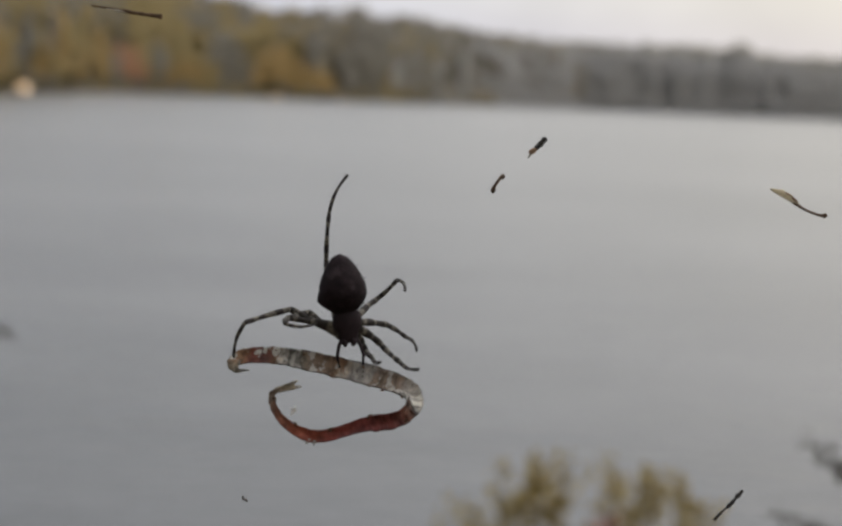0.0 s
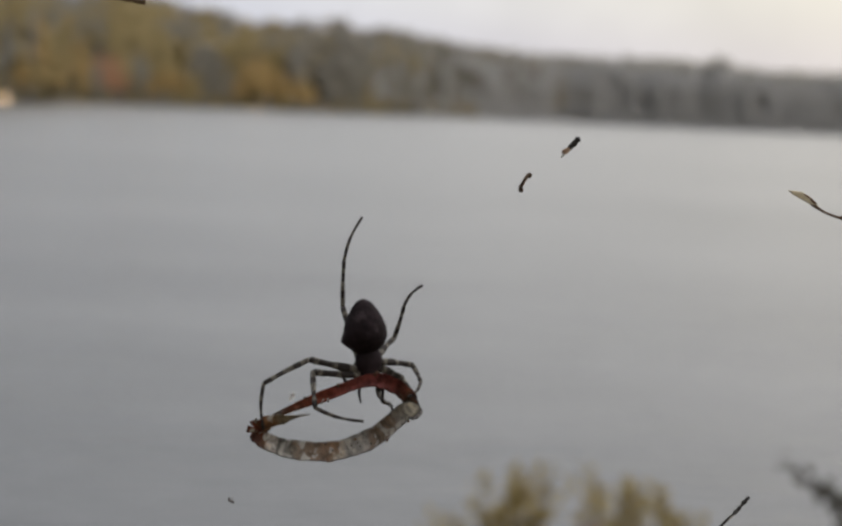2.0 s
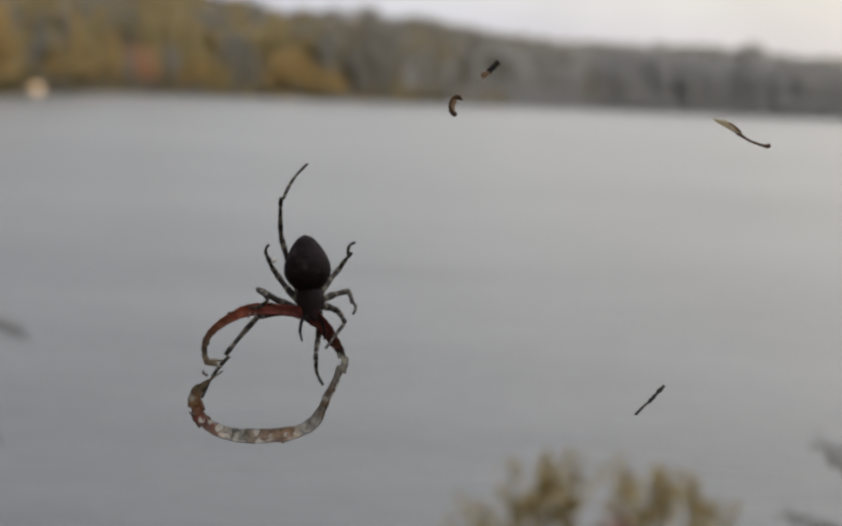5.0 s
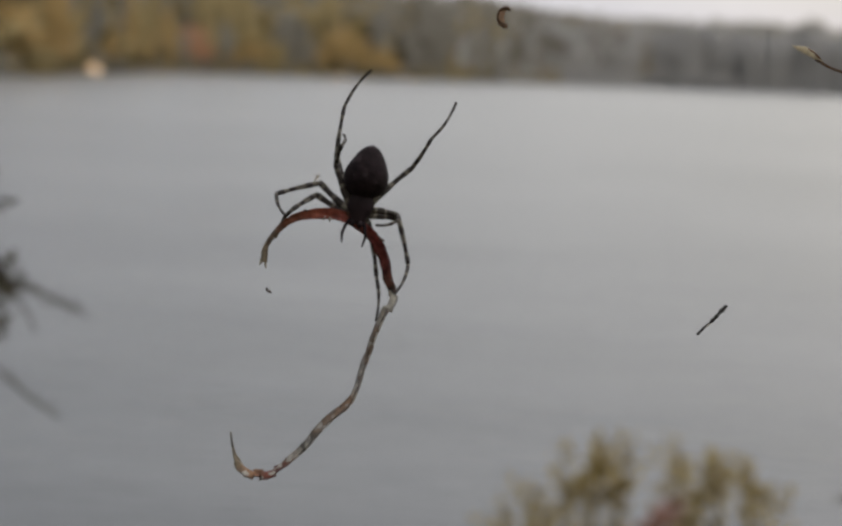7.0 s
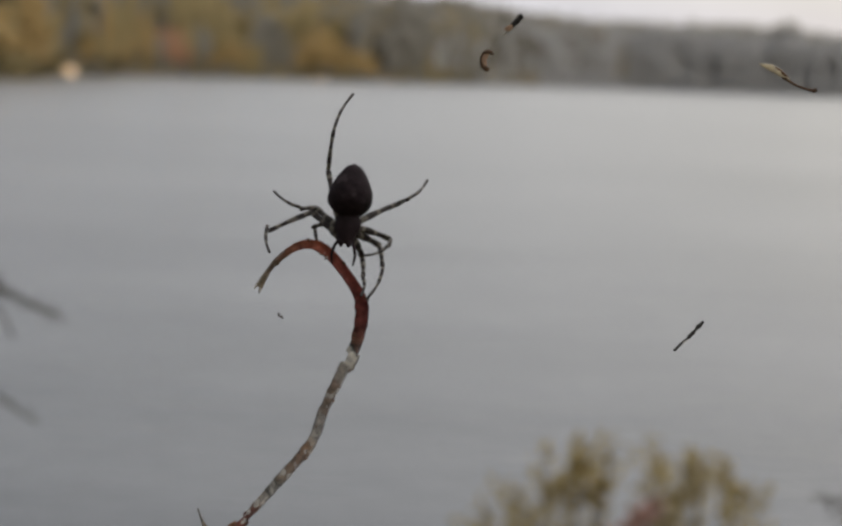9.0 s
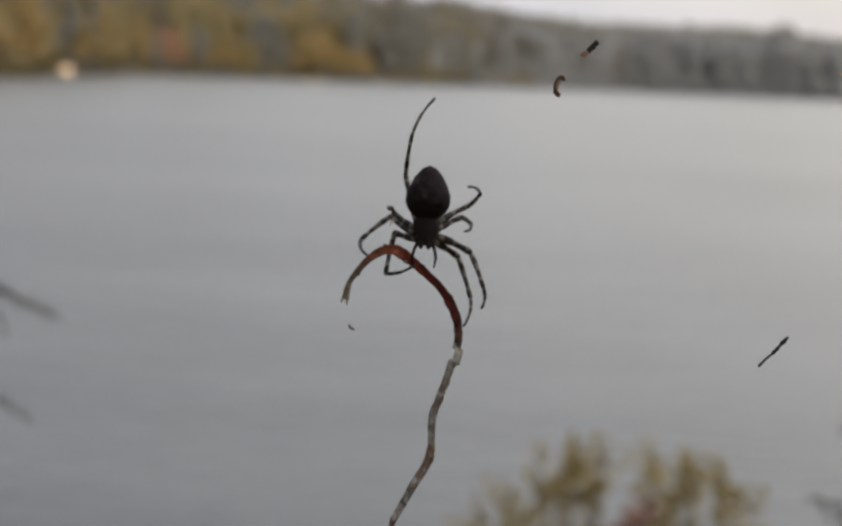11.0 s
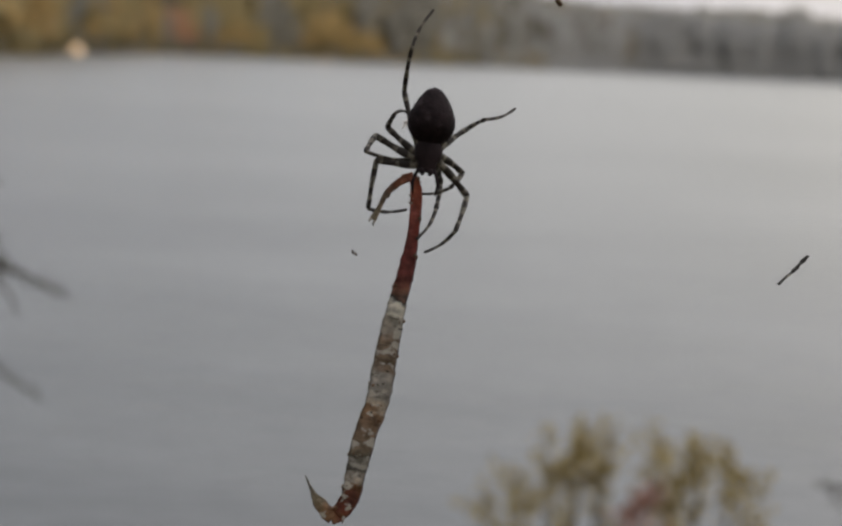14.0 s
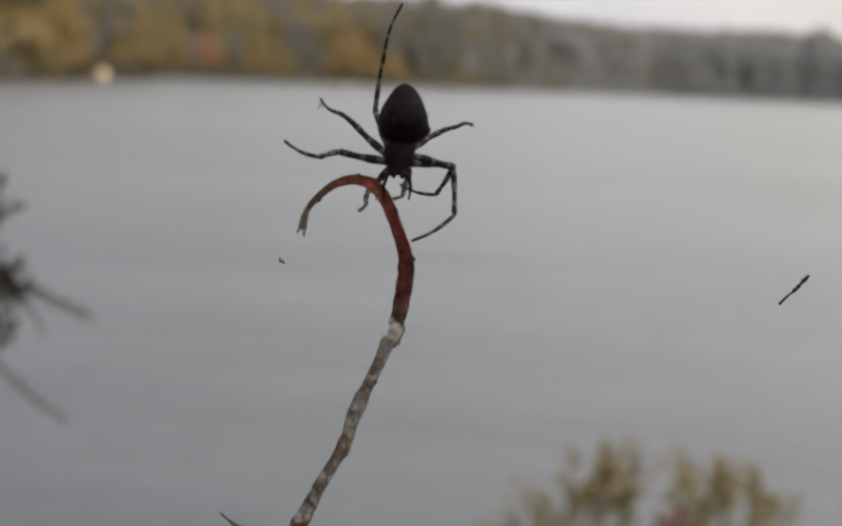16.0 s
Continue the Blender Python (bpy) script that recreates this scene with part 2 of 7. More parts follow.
    l.new(gate.outputs[0], spots.inputs[1])
    l.new(spots.outputs[0], specks.inputs[0])
    l.new(mix.outputs[0], specks.inputs[1])
    specks.inputs[2].default_value = (0.05, 0.045, 0.035, 1)
    # margins darkened in the colour, for the dark outline of the curled edges
    rim, dry, rim_dark, margin = (n.new(k) for k in ("ShaderNodeAttribute", "ShaderNodeMath", "ShaderNodeMapRange", "ShaderNodeVectorMath"))
    rim.attribute_name = "edge"
    dry.operation = "MULTIPLY_ADD"
    l.new(n3.outputs["Fac"], dry.inputs[0])
    dry.inputs[1].default_value = 0.5
    l.new(rim.outputs["Fac"], dry.inputs[2])
    l.new(dry.outputs[0], rim_dark.inputs["Value"])
    rim_dark.inputs["From Min"].default_value, rim_dark.inputs["From Max"].default_value = 1.06, 1.27
    rim_dark.inputs["To Min"].default_value, rim_dark.inputs["To Max"].default_value = 1.05, 0.42
    margin.operation = "SCALE"
    l.new(specks.outputs[0], margin.inputs[0])
    l.new(rim_dark.outputs[0], margin.inputs["Scale"])
    l.new(margin.outputs[0], p.inputs["Base Color"])
    p.inputs["Roughness"].default_value = 0.65
    b = n.new("ShaderNodeBump")
    b.inputs["Strength"].default_value, b.inputs["Distance"].default_value = 0.5, 0.0003
    l.new(nz.outputs["Fac"], b.inputs["Height"])
    l.new(b.outputs[0], p.inputs["Normal"])
    tr, mx = n.new("ShaderNodeBsdfTranslucent"), n.new("ShaderNodeMixShader")
    l.new(margin.outputs[0], tr.inputs["Color"])
    mx.inputs[0].default_value = 0.5
    l.new(p.outputs[0], mx.inputs[1])
    l.new(tr.outputs[0], mx.inputs[2])
    l.new(mx.outputs[0], n["Material Output"].inputs[0])
    return mat


WATER = water_material()
EARTH = material("bank_earth", (0.10, 0.085, 0.055), 0.95, 3.0, 0.5, 0.6)
BARK = material("grey_bark", (0.085, 0.075, 0.065), 0.9, 12.0, 0.45, 0.7)
TWIG = material("dark_twig_bark", (0.075, 0.06, 0.052), 0.85, 300.0, 0.4, 0.5)
GOLD = material("golden_foliage", (0.325, 0.24, 0.11), 0.8, 0.6, 0.12, 0.0, island=0.9, translucent=0.5)
OLIVE = material("olive_foliage", (0.285, 0.24, 0.13), 0.8, 0.6, 0.08, 0.0, island=0.8, translucent=0.6)
GREEN = material("dark_green_foliage", (0.22, 0.215, 0.195), 0.8, 0.6, 0.08, 0.0, island=0.6, translucent=0.6)
RUST = material("rust_foliage", (0.38, 0.23, 0.15), 0.8, 0.6, 0.2, 0.0, island=0.9, translucent=0.5)
# distance haze mixed into the foliage's base colour
HAZE_GREY = material("haze_grey_foliage", (0.40, 0.41, 0.42), 0.85, 0.6, 0.05, 0.0, island=0.2, translucent=0.7)
# haze again, in a warmer tint for the sunlit top of the ridge
HAZE_RIDGE = material("hazed_ridge_foliage", (0.315, 0.31, 0.275), 0.85, 0.6, 0.05, 0.0, island=0.25, translucent=0.6)
SHRUB = material("yellow_green_shrub_leaves", (0.36, 0.29, 0.13), 0.7, 60.0, 0.4, 0.0, island=0.9, translucent=0.5)
SHRUB_RED = material("reddish_shrub_leaves", (0.36, 0.20, 0.15), 0.7, 60.0, 0.5, 0.0, island=0.9, translucent=0.35)
DARKLEAF = material("dark_leaves", (0.078, 0.072, 0.05), 0.7, 90.0, 0.5, 0.0, island=0.9, translucent=0.15)
ABDOMEN = material("black_brown_abdomen", (0.0135, 0.0085, 0.0098), 0.75, 700.0, 0.8, 0.7, 1800.0, spec=0.12)
def mottle(mat, color, scale, low, high):
    """Lays faint paler marks over a material's base colour."""
    n, l = mat.node_tree.nodes, mat.node_tree.links
    p = n["Principled BSDF"]
    co, nz, th, mix = n.new("ShaderNodeTexCoord"), n.new("ShaderNodeTexNoise"), n.new("ShaderNodeMapRange"), n.new("ShaderNodeMixRGB")
    nz.inputs["Scale"].default_value, nz.inputs["Detail"].default_value = scale, 4
    l.new(co.outputs["Object"], nz.inputs["Vector"])
    l.new(nz.outputs["Fac"], th.inputs["Value"])
    th.inputs["From Min"].default_value, th.inputs["From Max"].default_value = low, high
    l.new(th.outputs[0], mix.inputs[0])
    l.new(p.inputs["Base Color"].links[0].from_socket, mix.inputs[1])
    mix.inputs[2].default_value = (*color, 1)
    l.new(mix.outputs[0], p.inputs["Base Color"])


mottle(ABDOMEN, (0.034, 0.026, 0.028), 420, 0.58, 0.72)
CARAPACE = material("dark_brown_carapace", (0.016, 0.0105, 0.012), 0.7, 700.0, 0.5, 0.3, 3000.0, spec=0.15)
STRIP = leaf_material()
BLACKBIT = material("blackened_plant_bit", (0.02, 0.018, 0.016), 0.8, 900.0, 0.5, 0.4)
BROWNBIT = material("brown_plant_bit", (0.20, 0.11, 0.06), 0.75, 900.0, 0.6, 0.4, translucent=0.4)
TAN = material("pinkish_tan_skin", (0.40, 0.27, 0.18), 0.75, 900.0, 0.5, 0.4, translucent=0.4)
DARKBIT = material("dark_brown_plant_bit", (0.115, 0.072, 0.044), 0.75, 900.0, 0.6, 0.4, translucent=0.3)
STRAW = material("straw_yellow_blade", (0.66, 0.60, 0.44), 0.65, 500.0, 0.45, 0.3, translucent=0.4)
PALEFIBRE = material("pale_fibre", (0.48, 0.45, 0.39), 0.7, 900.0, 0.4, 0.3, translucent=0.4)
FLUFF = material("pale_grey_fluff", (0.78, 0.76, 0.72), 0.7, 900.0, 0.3, 0.2, translucent=0.6)
PALEWOOD = material("pale_weathered_wood", (0.72, 0.56, 0.40), 0.7, 4.0, 0.15, 0.2)
ROOFING = material("brown_roofing", (0.16, 0.11, 0.08), 0.8, 4.0, 0.3, 0.3)


def part(name, bm, mat, parent=None, label=""):
    """Links a bmesh as one mesh object under a thing or a part."""
    me = bpy.data.meshes.new(name)
    bm.to_mesh(me)
    bm.free()
    for f in me.polygons:
        f.use_smooth = True
    me.materials.append(mat)
    ob = new(name, me)
    ob.parent = parent
    return tagged(ob, label)


def from_lists(name, verts, faces, mat, parent=None, label="", smooth=True):
    me = bpy.data.meshes.new(name)
    me.from_pydata(verts, [], faces)
    me.polygons.foreach_set("use_smooth", [smooth] * len(me.polygons))
    me.materials.append(mat)
    ob = new(name, me)
    ob.parent = parent
    return tagged(ob, label)


def tube(bm, pts, radii, sides=8, flat=1.0):
    """A tapered tube through the points; flat squeezes it along its second cross axis."""
    rings = []
    for i, p in enumerate(pts):
        p = Vector(p)
        d = (Vector(pts[min(i + 1, len(pts) - 1)]) - Vector(pts[max(i - 1, 0)])).normalized()
        u = d.cross(Vector((0, 0, 1)) if abs(d.z) < 0.9 else Vector((1, 0, 0))).normalized()
        v = u.cross(d)
        rings.append([bm.verts.new(p + (u * math.cos(a) + v * flat * math.sin(a)) * radii[i]) for a in (k * math.tau / sides for k in range(sides))])
    for a, b in zip(rings, rings[1:]):
        for k in range(sides):
            bm.faces.new((a[k], a[(k + 1) % sides], b[(k + 1) % sides], b[k]))
    bm.faces.new(rings[0][::-1])
    bm.faces.new(rings[-1])


# ---- ground, water ----
SHORE_AZ = (-180, -95, -80, -60, -30, -18, -8, 0, 5, 9, 13, 16, 18.6, 21, 24, 35, 60, 80, 95, 180)  # degrees, positive to the left
SHORE_R = (0, 0, 60, 300, 450, 425, 440, 390, 345, 350, 330, 307, 239, 190, 172, 160, 110, 40, 0, 0)
SKY_AZ = (-40, -17.5, -16.4, -15.6, -14.6, -13.3, -6.8, -2.8, 1.3, 2.1, 3.2, 7.6, 9.2, 12.7, 14.4, 16.1, 18.4, 19.9, 21.6, 23.5, 40)
SKY_EL = (2.3, 2.35, 2.5, 2.85, 2.6, 2.72, 2.75, 3.0, 3.74, 3.31, 3.95, 3.65, 3.98, 4.62, 5.0, 4.58, 5.35, 5.63, 5.0, 5.75, 6.0)


def shore(az):
    return float(np.interp(az, SHORE_AZ, SHORE_R))


def ground_z(x, y):
    r, az = math.hypot(x, y), math.degrees(math.atan2(-x, y))
    # behind the eye, out of view, an added rise blocks low sun and sky
    near = 1.5 - 0.5 * y if y > 0 else 1.5 + min(18.0, -y * 0.22)
    rough = 0.06 * noise.noise((x * 0.9, y * 0.9, 0)) * min(1.0, r / 3)
    d = shore(az)
    far = (r - d) * 0.11
    far = min(far, 12 + (r - d) * 0.01) if far > 0 else far
    if abs(az) > 90:
        far = -9
    return max(near, far, -2.5) + rough


def build_ground():
    radii = [0.0] + [0.35 * 1.135 ** k for k in range(68)]
    n = 144
    verts, faces = [(0, 0, ground_z(0, 0.001))], []
    for r in radii[1:]:
        for k in range(n):
            a = math.tau * k / n
            x, y = r * math.sin(a), r * math.cos(a)
            verts.append((x, y, ground_z(x, y)))
    for k in range(n):
        faces.append((0, 1 + (k + 1) % n, 1 + k))
    for i in range(len(radii) - 2):
        for k in range(n):
            a, b = 1 + i * n + k, 1 + i * n + (k + 1) % n
            faces.append((a, b, b + n, a + n))
    tagged(from_lists("ground", verts, faces, EARTH), "brown earth bank and wooded shore round the lake", "ground", kind="structure")
    verts, faces = [], []
    for i, r in enumerate((2.0, 8, 30, 120, 500, 1500)):
        for k in range(72):
            a = math.tau * k / 72
            verts.append((r * math.sin(a), r * math.cos(a), 0.0))
    for i in range(5):
        for k in range(72):
            a, b = i * 72 + k, i * 72 + (k + 1) % 72
            faces.append((a, b, b + 72, a + 72))
    tagged(from_lists("water", verts, faces, WATER), "calm grey lake with a fine wind ripple", "lake", kind="structure")


build_ground()


# ---- far woods ----
def clump_lists(rng, count, size, low):
    """Leaf clumps of a crown 1 high and about 0.7 wide: verts and faces of many small uneven lumps with gaps between."""
    ico = bmesh.new()
    bmesh.ops.create_icosphere(ico, subdivisions=1, radius=1.0)
    base, tri = np.array([v.co[:] for v in ico.verts]), [[v.index for v in f.verts] for f in ico.faces]
    ico.free()
    if low:
        base = np.array([(1, 0, 0), (-1, 0, 0), (0, 1, 0), (0, -1, 0), (0, 0, 1), (0, 0, -1)], float)
        tri = [[0, 2, 4], [2, 1, 4], [1, 3, 4], [3, 0, 4], [2, 0, 5], [1, 2, 5], [3, 1, 5], [0, 3, 5]]
    verts, faces = [], []
    lobes = [(rng.uniform(-0.2, 0.2), rng.uniform(-0.2, 0.2), rng.uniform(0.3, 0.85), rng.uniform(0.13, 0.26)) for _ in range(9)]
    for _ in range(count):
        x, y, z, r = lobes[rng.randrange(9)]
        d = np.array([rng.gauss(0, 1) for _ in range(3)])
        d *= r * rng.uniform(0.55, 1.05) / np.linalg.norm(d)
        c = np.array([x, y, z]) + d
        c[2] = min(max(c[2], 0.12), 1.0)
        s = size * rng.uniform(0.6, 1.4) * np.array([rng.uniform(0.7, 1.3), rng.uniform(0.7, 1.3), rng.uniform(0.5, 1.0)])
        jit = base * (1 + np.array([[rng.uniform(-0.35, 0.35)] for _ in base]))
        k = len(verts)
        verts += [tuple(v) for v in jit * s + c]
        faces += [[k + i for i in f] for f in tri]
    return verts, faces


def trunk_mesh(rng):
    bm = bmesh.new()
    pts = [(0, 0, -0.03), (0.01, 0, 0.25), (rng.uniform(-0.03, 0.03), rng.uniform(-0.03, 0.03), 0.6), (0, 0, 0.92)]
    tube(bm, pts, (0.022, 0.017, 0.011, 0.003), 7)
    for _ in range(7):
        h, a, r = rng.uniform(0.2, 0.75), rng.uniform(0, math.tau), rng.uniform(0.12, 0.28)
        tube(bm, [(0, 0, h), (r * 0.5 * math.cos(a), r * 0.5 * math.sin(a), h + 0.05), (r * math.cos(a), r * math.sin(a), h + 0.13)], (0.009, 0.006, 0.002), 5)
    return bm


def build_woods():
    rng = random.Random(5)
    kinds = {"golden": GOLD, "olive": OLIVE, "dark green": GREEN, "rust-red": RUST, "haze-greyed": HAZE_GREY}
    models = {}
    for word, mat in kinds.items():
        for v in range(2):
            tree = new("tree")
            part("trunk", trunk_mesh(rng), BARK, tree)
            vs, fs = clump_lists(rng, 190, 0.062, False)
            from_lists("crown", vs, fs, mat, tree, word + " autumn foliage" if word in ("golden", "rust-red") else word + " foliage")
            tagged(tree, f"tall {word} tree standing on the far shore", "tree", "trees on the far shore")
            models[word, v] = tree
    used = set()

    def plant(word, az, r, height, wide=1.0):
        v = rng.randrange(2)
        x, y = -r * math.sin(radians(az)), r * math.cos(radians(az))
        m = Matrix.LocRotScale((x, y, ground_z(x, y) - 0.1), Euler((0, 0, rng.uniform(0, 6.28))), None)
        ob = models[word, v]
        if (word, v) in used:
            ob = copy_thing(ob, m)
        else:
            used.add((word, v))
            ob.matrix_basis = m
        ob.scale = (height * wide, height * wide, height)

    # the trees that stand out at the water's edge: direction, colour, share of the skyline's height, width
    # dark green trees stand in for the shaded gaps between golden columns
    for az, word, share, wide in (
            (23.4, "golden", 0.66, 0.8), (22.6, "olive", 0.8, 0.7), (21.8, "golden", 0.55, 0.8), (21.2, "golden", 0.7, 0.6), (20.7, "rust-red", 0.4, 0.8), (20.5, "golden", 0.62, 0.6), (19.9, "dark green", 0.85, 0.5),
            (19.4, "dark green", 0.5, 0.6), (18.8, "golden", 0.52, 0.7), (18.3, "golden", 0.68, 0.6), (17.7, "olive", 0.8, 0.6), (17.2, "golden", 0.6, 0.7), (16.6, "golden", 0.72, 0.6), (16.0, "golden", 0.58, 0.7),
            (15.4, "dark green", 0.42, 0.6), (14.7, "rust-red", 0.46, 0.8), (14.1, "rust-red", 0.36, 0.8), (14.0, "olive", 0.7, 0.6), (13.3, "dark green", 0.5, 0.8), (12.7, "golden", 0.3, 1.1), (12.0, "golden", 0.38, 1.1),
            (12.3, "olive", 0.75, 0.6), (11.3, "golden", 0.36, 1.1), (10.6, "olive", 0.34, 1.0), (10.0, "dark green", 0.5, 0.8), (9.3, "dark green", 0.6, 0.7), (8.6, "dark green", 0.4, 0.8), (8.1, "golden", 0.5, 0.8),
            (7.4, "golden", 0.62, 0.7), (6.8, "golden", 0.5, 0.8), (6.1, "golden", 0.44, 0.9), (5.4, "golden", 0.36, 1.0), (4.8, "golden", 0.3, 1.1), (4.0, "dark green", 0.6, 0.8),
            (3.3, "dark green", 0.66, 0.8), (2.6, "dark green", 0.5, 0.9), (1.8, "olive", 0.5, 0.6), (1.3, "golden", 0.45, 0.5), (0.9, "dark green", 0.55, 0.6), (0.2, "dark green", 0.5, 0.8)):
        r = shore(az) + rng.uniform(3, 7)
        if abs(az - 19.45) < 1.2:  # the boathouse stands before its trees
            r = shore(az) + 9
        plant(word, az, r, (3 + r * math.tan(radians(np.interp(az, SKY_AZ, SKY_EL)))) * share, wide)
    az = -23.0
    while az < 28:
        r = shore(az) + rng.uniform(12, 30)
        top = 3 + (r + 15) * math.tan(radians(np.interp(az, SKY_AZ, SKY_EL)))
        word = rng.choice(("olive", "olive", "dark green") if az > 10 else ("olive", "dark green", "dark green")) if az > rng.uniform(-3, 1) else "haze-greyed"
        x, y = -r * math.sin(radians(az)), r * math.cos(radians(az))
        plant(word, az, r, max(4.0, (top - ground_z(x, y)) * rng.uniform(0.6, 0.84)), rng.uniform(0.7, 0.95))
        az += rng.uniform(0.5, 0.9)
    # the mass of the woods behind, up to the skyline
    rows = {"left": ([], [], OLIVE), "shade": ([], [], GREEN), "right": ([], [], HAZE_GREY), "hill": ([], [], HAZE_RIDGE), "bank": ([], [], GREEN)}
    crowns = [clump_lists(rng, 75, 0.085, True) for _ in range(6)]
    crowns = [(np.array(v), f) for v, f in crowns]
    for n in range(3000):
        az = rng.uniform(-34, 36) if n < 1150 else rng.uniform(-34, 3)
        depth = rng.uniform(6, 95) if n < 2400 else rng.uniform(2, 16)
        r = shore(az) + depth
        x, y = -r * math.sin(radians(az)), r * math.cos(radians(az))
        g = ground_z(x, y)
        top = 3 + r * 1.085 * math.tan(radians(np.interp(az, SKY_AZ, SKY_EL)))
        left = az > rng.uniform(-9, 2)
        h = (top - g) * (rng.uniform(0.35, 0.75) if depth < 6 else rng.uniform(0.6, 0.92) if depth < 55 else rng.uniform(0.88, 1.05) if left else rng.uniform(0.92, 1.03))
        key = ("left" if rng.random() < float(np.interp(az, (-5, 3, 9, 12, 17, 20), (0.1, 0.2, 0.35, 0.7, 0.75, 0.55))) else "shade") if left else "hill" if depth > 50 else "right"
        verts, faces, _m = rows[key]
        cv, cf = crowns[rng.randrange(6)]
        a, wide = rng.uniform(0, 6.28), (rng.uniform(0.55, 0.9) if az > 2 else rng.uniform(0.35, 0.6)) * min(h, 17)
        c, s = math.cos(a) * wide, math.sin(a) * wide
        k = len(verts)
        verts += [(x + c * p[0] - s * p[1], y + s * p[0] + c * p[1], g - 0.1 * h + h * 1.06 * p[2]) for p in cv]
        faces += [[k + i for i in f] for f in cf]
    # undergrowth along the water
    for n in range(1700):
        az = rng.uniform(-34, 36) if n < 800 else rng.uniform(-34, 3)
        r = shore(az) + rng.uniform(-1.5, 7)
        if abs(az - 19.45) < 1.0:
            r += 6
        x, y = -r * math.sin(radians(az)), r * math.cos(radians(az))
        g, h = max(ground_z(x, y), 0.0), rng.uniform(2.0, 5.0) if az > 2 else rng.uniform(3.0, 7.0)
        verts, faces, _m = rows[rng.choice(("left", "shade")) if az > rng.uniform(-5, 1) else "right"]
        cv, cf = crowns[rng.randrange(6)]
        k = len(verts)
        verts += [(x + h * 0.9 * p[0], y + h * 0.9 * p[1], g - 0.22 * h + h * 1.1 * p[2]) for p in cv]
        faces += [[k + i for i in f] for f in cf]
    # an unseen wood added on the bank behind the camera, to keep the low sun and half the sky off the web
    for _ in range(80):
        az, r = rng.uniform(100, 260), 10 + 45 * rng.random() ** 1.3
        x, y = -r * math.sin(radians(az)), r * math.cos(radians(az))
        h, g = rng.uniform(9, 14), ground_z(x, y)
        verts, faces, _m = rows["bank"]
        cv, cf = crowns[rng.randrange(6)]
        wide = rng.uniform(6, 9)
        k = len(verts)
        verts += [(x + wide * p[0], y + wide * p[1], g - 0.1 * h + h * 1.06 * p[2]) for p in cv]
        faces += [[k + i for i in f] for f in cf]
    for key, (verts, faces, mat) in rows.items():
        tagged(from_lists("woods", verts, faces, mat, smooth=False), {"left": "olive and golden autumn woods on the hill behind the shore", "shade": "dark green woods on the hill behind the shore", "right": "grey-green woods across the lake, haze put into their colour", "hill": "olive-grey woods on the ridge across the lake, haze put into their colour", "bank": "unseen dark green woods added on the near bank to block light"}[key], "woods", kind="stuff")


build_woods()


def build_boathouse(az, r):
    """A small pale hut at the water's edge, made up to stand for a bright glint there."""
    house = new("boathouse")
    bm = bmesh.new()
    bmesh.ops.create_cube(bm, size=1.0, matrix=Matrix.LocRotScale((0, 0, 0.9), None, (2.3, 2.4, 1.8)))
    bmesh.ops.bevel(bm, geom=bm.edges[:], offset=0.04, segments=1)
    part("wall", bm, PALEWOOD, house, "pale planked wall")
    bm = bmesh.new()
    ring = [(-1.4, 1.75), (0, 2.5), (1.4, 1.75), (1.4, 1.9), (0, 2.66), (-1.4, 1.9)]
    a = [bm.verts.new((x, -1.4, z)) for x, z in ring]
    b = [bm.verts.new((x, 1.4, z)) for x, z in ring]
    for k in range(6):
        bm.faces.new((a[k], a[(k + 1) % 6], b[(k + 1) % 6], b[k]))
    for q in (a, b):
        bm.faces.new((q[0], q[1], q[4], q[5]))
        bm.faces.new((q[1], q[2], q[3], q[4]))
    bmesh.ops.recalc_face_normals(bm, faces=bm.faces[:])
    part("roof", bm, ROOFING, house, "brown gable roof")
    bm = bmesh.new()
    bmesh.ops.create_cube(bm, size=1.0, matrix=Matrix.LocRotScale((0.3, -1.23, 0.85), None, (0.8, 0.06, 1.5)))
    part("door", bm, PALEWOOD, house)
    x, y = -r * math.sin(radians(az)), r * math.cos(radians(az))
    house.matrix_basis = pose(x, y, max(ground_z(x, y), 0.0) - 0.05, 0, 0, az + 8)
    tagged(house, "small pale wooden hut, made up for a bright glint at the water's edge", "boathouse")


build_boathouse(19.45, shore(19.45) + 1.5)


def build_rowboat(az, r, turn):
    boat = new("rowboat")
    bm = bmesh.new()
    sec = []
    for k in range(9):
        u = k / 8 * 2 - 1
        w, keel = 0.62 * (1 - abs(u) ** 2.4) + 0.03, -0.12 + 0.25 * u * u
        sec.append([bm.verts.new((u * 1.8, s * w * q, keel + (0.42 - keel + 0.1 * u * u) * h)) for s, q, h in ((-1, 1, 1), (-1, 0.8, 0.35), (1, 0.05, 0), (1, 0.8, 0.35), (1, 1, 1))])
    for a, b in zip(sec, sec[1:]):
        for k in range(4):
            bm.faces.new((a[k], a[k + 1], b[k + 1], b[k]))
    part("hull", bm, PALEWOOD, boat)
    for u in (-0.7, 0.5):
        bm = bmesh.new()
        bmesh.ops.create_cube(bm, size=1.0, matrix=Matrix.LocRotScale((u, 0, 0.22), None, (0.25, 1.0, 0.04)))
        part("thwart", bm, PALEWOOD, boat)
    boat.matrix_basis = pose(-r * math.sin(radians(az)), r * math.cos(radians(az)), 0.05, 0, 0, turn)
    tagged(boat, "pale wooden rowing boat moored at the far shore", "boat", "moored boats")


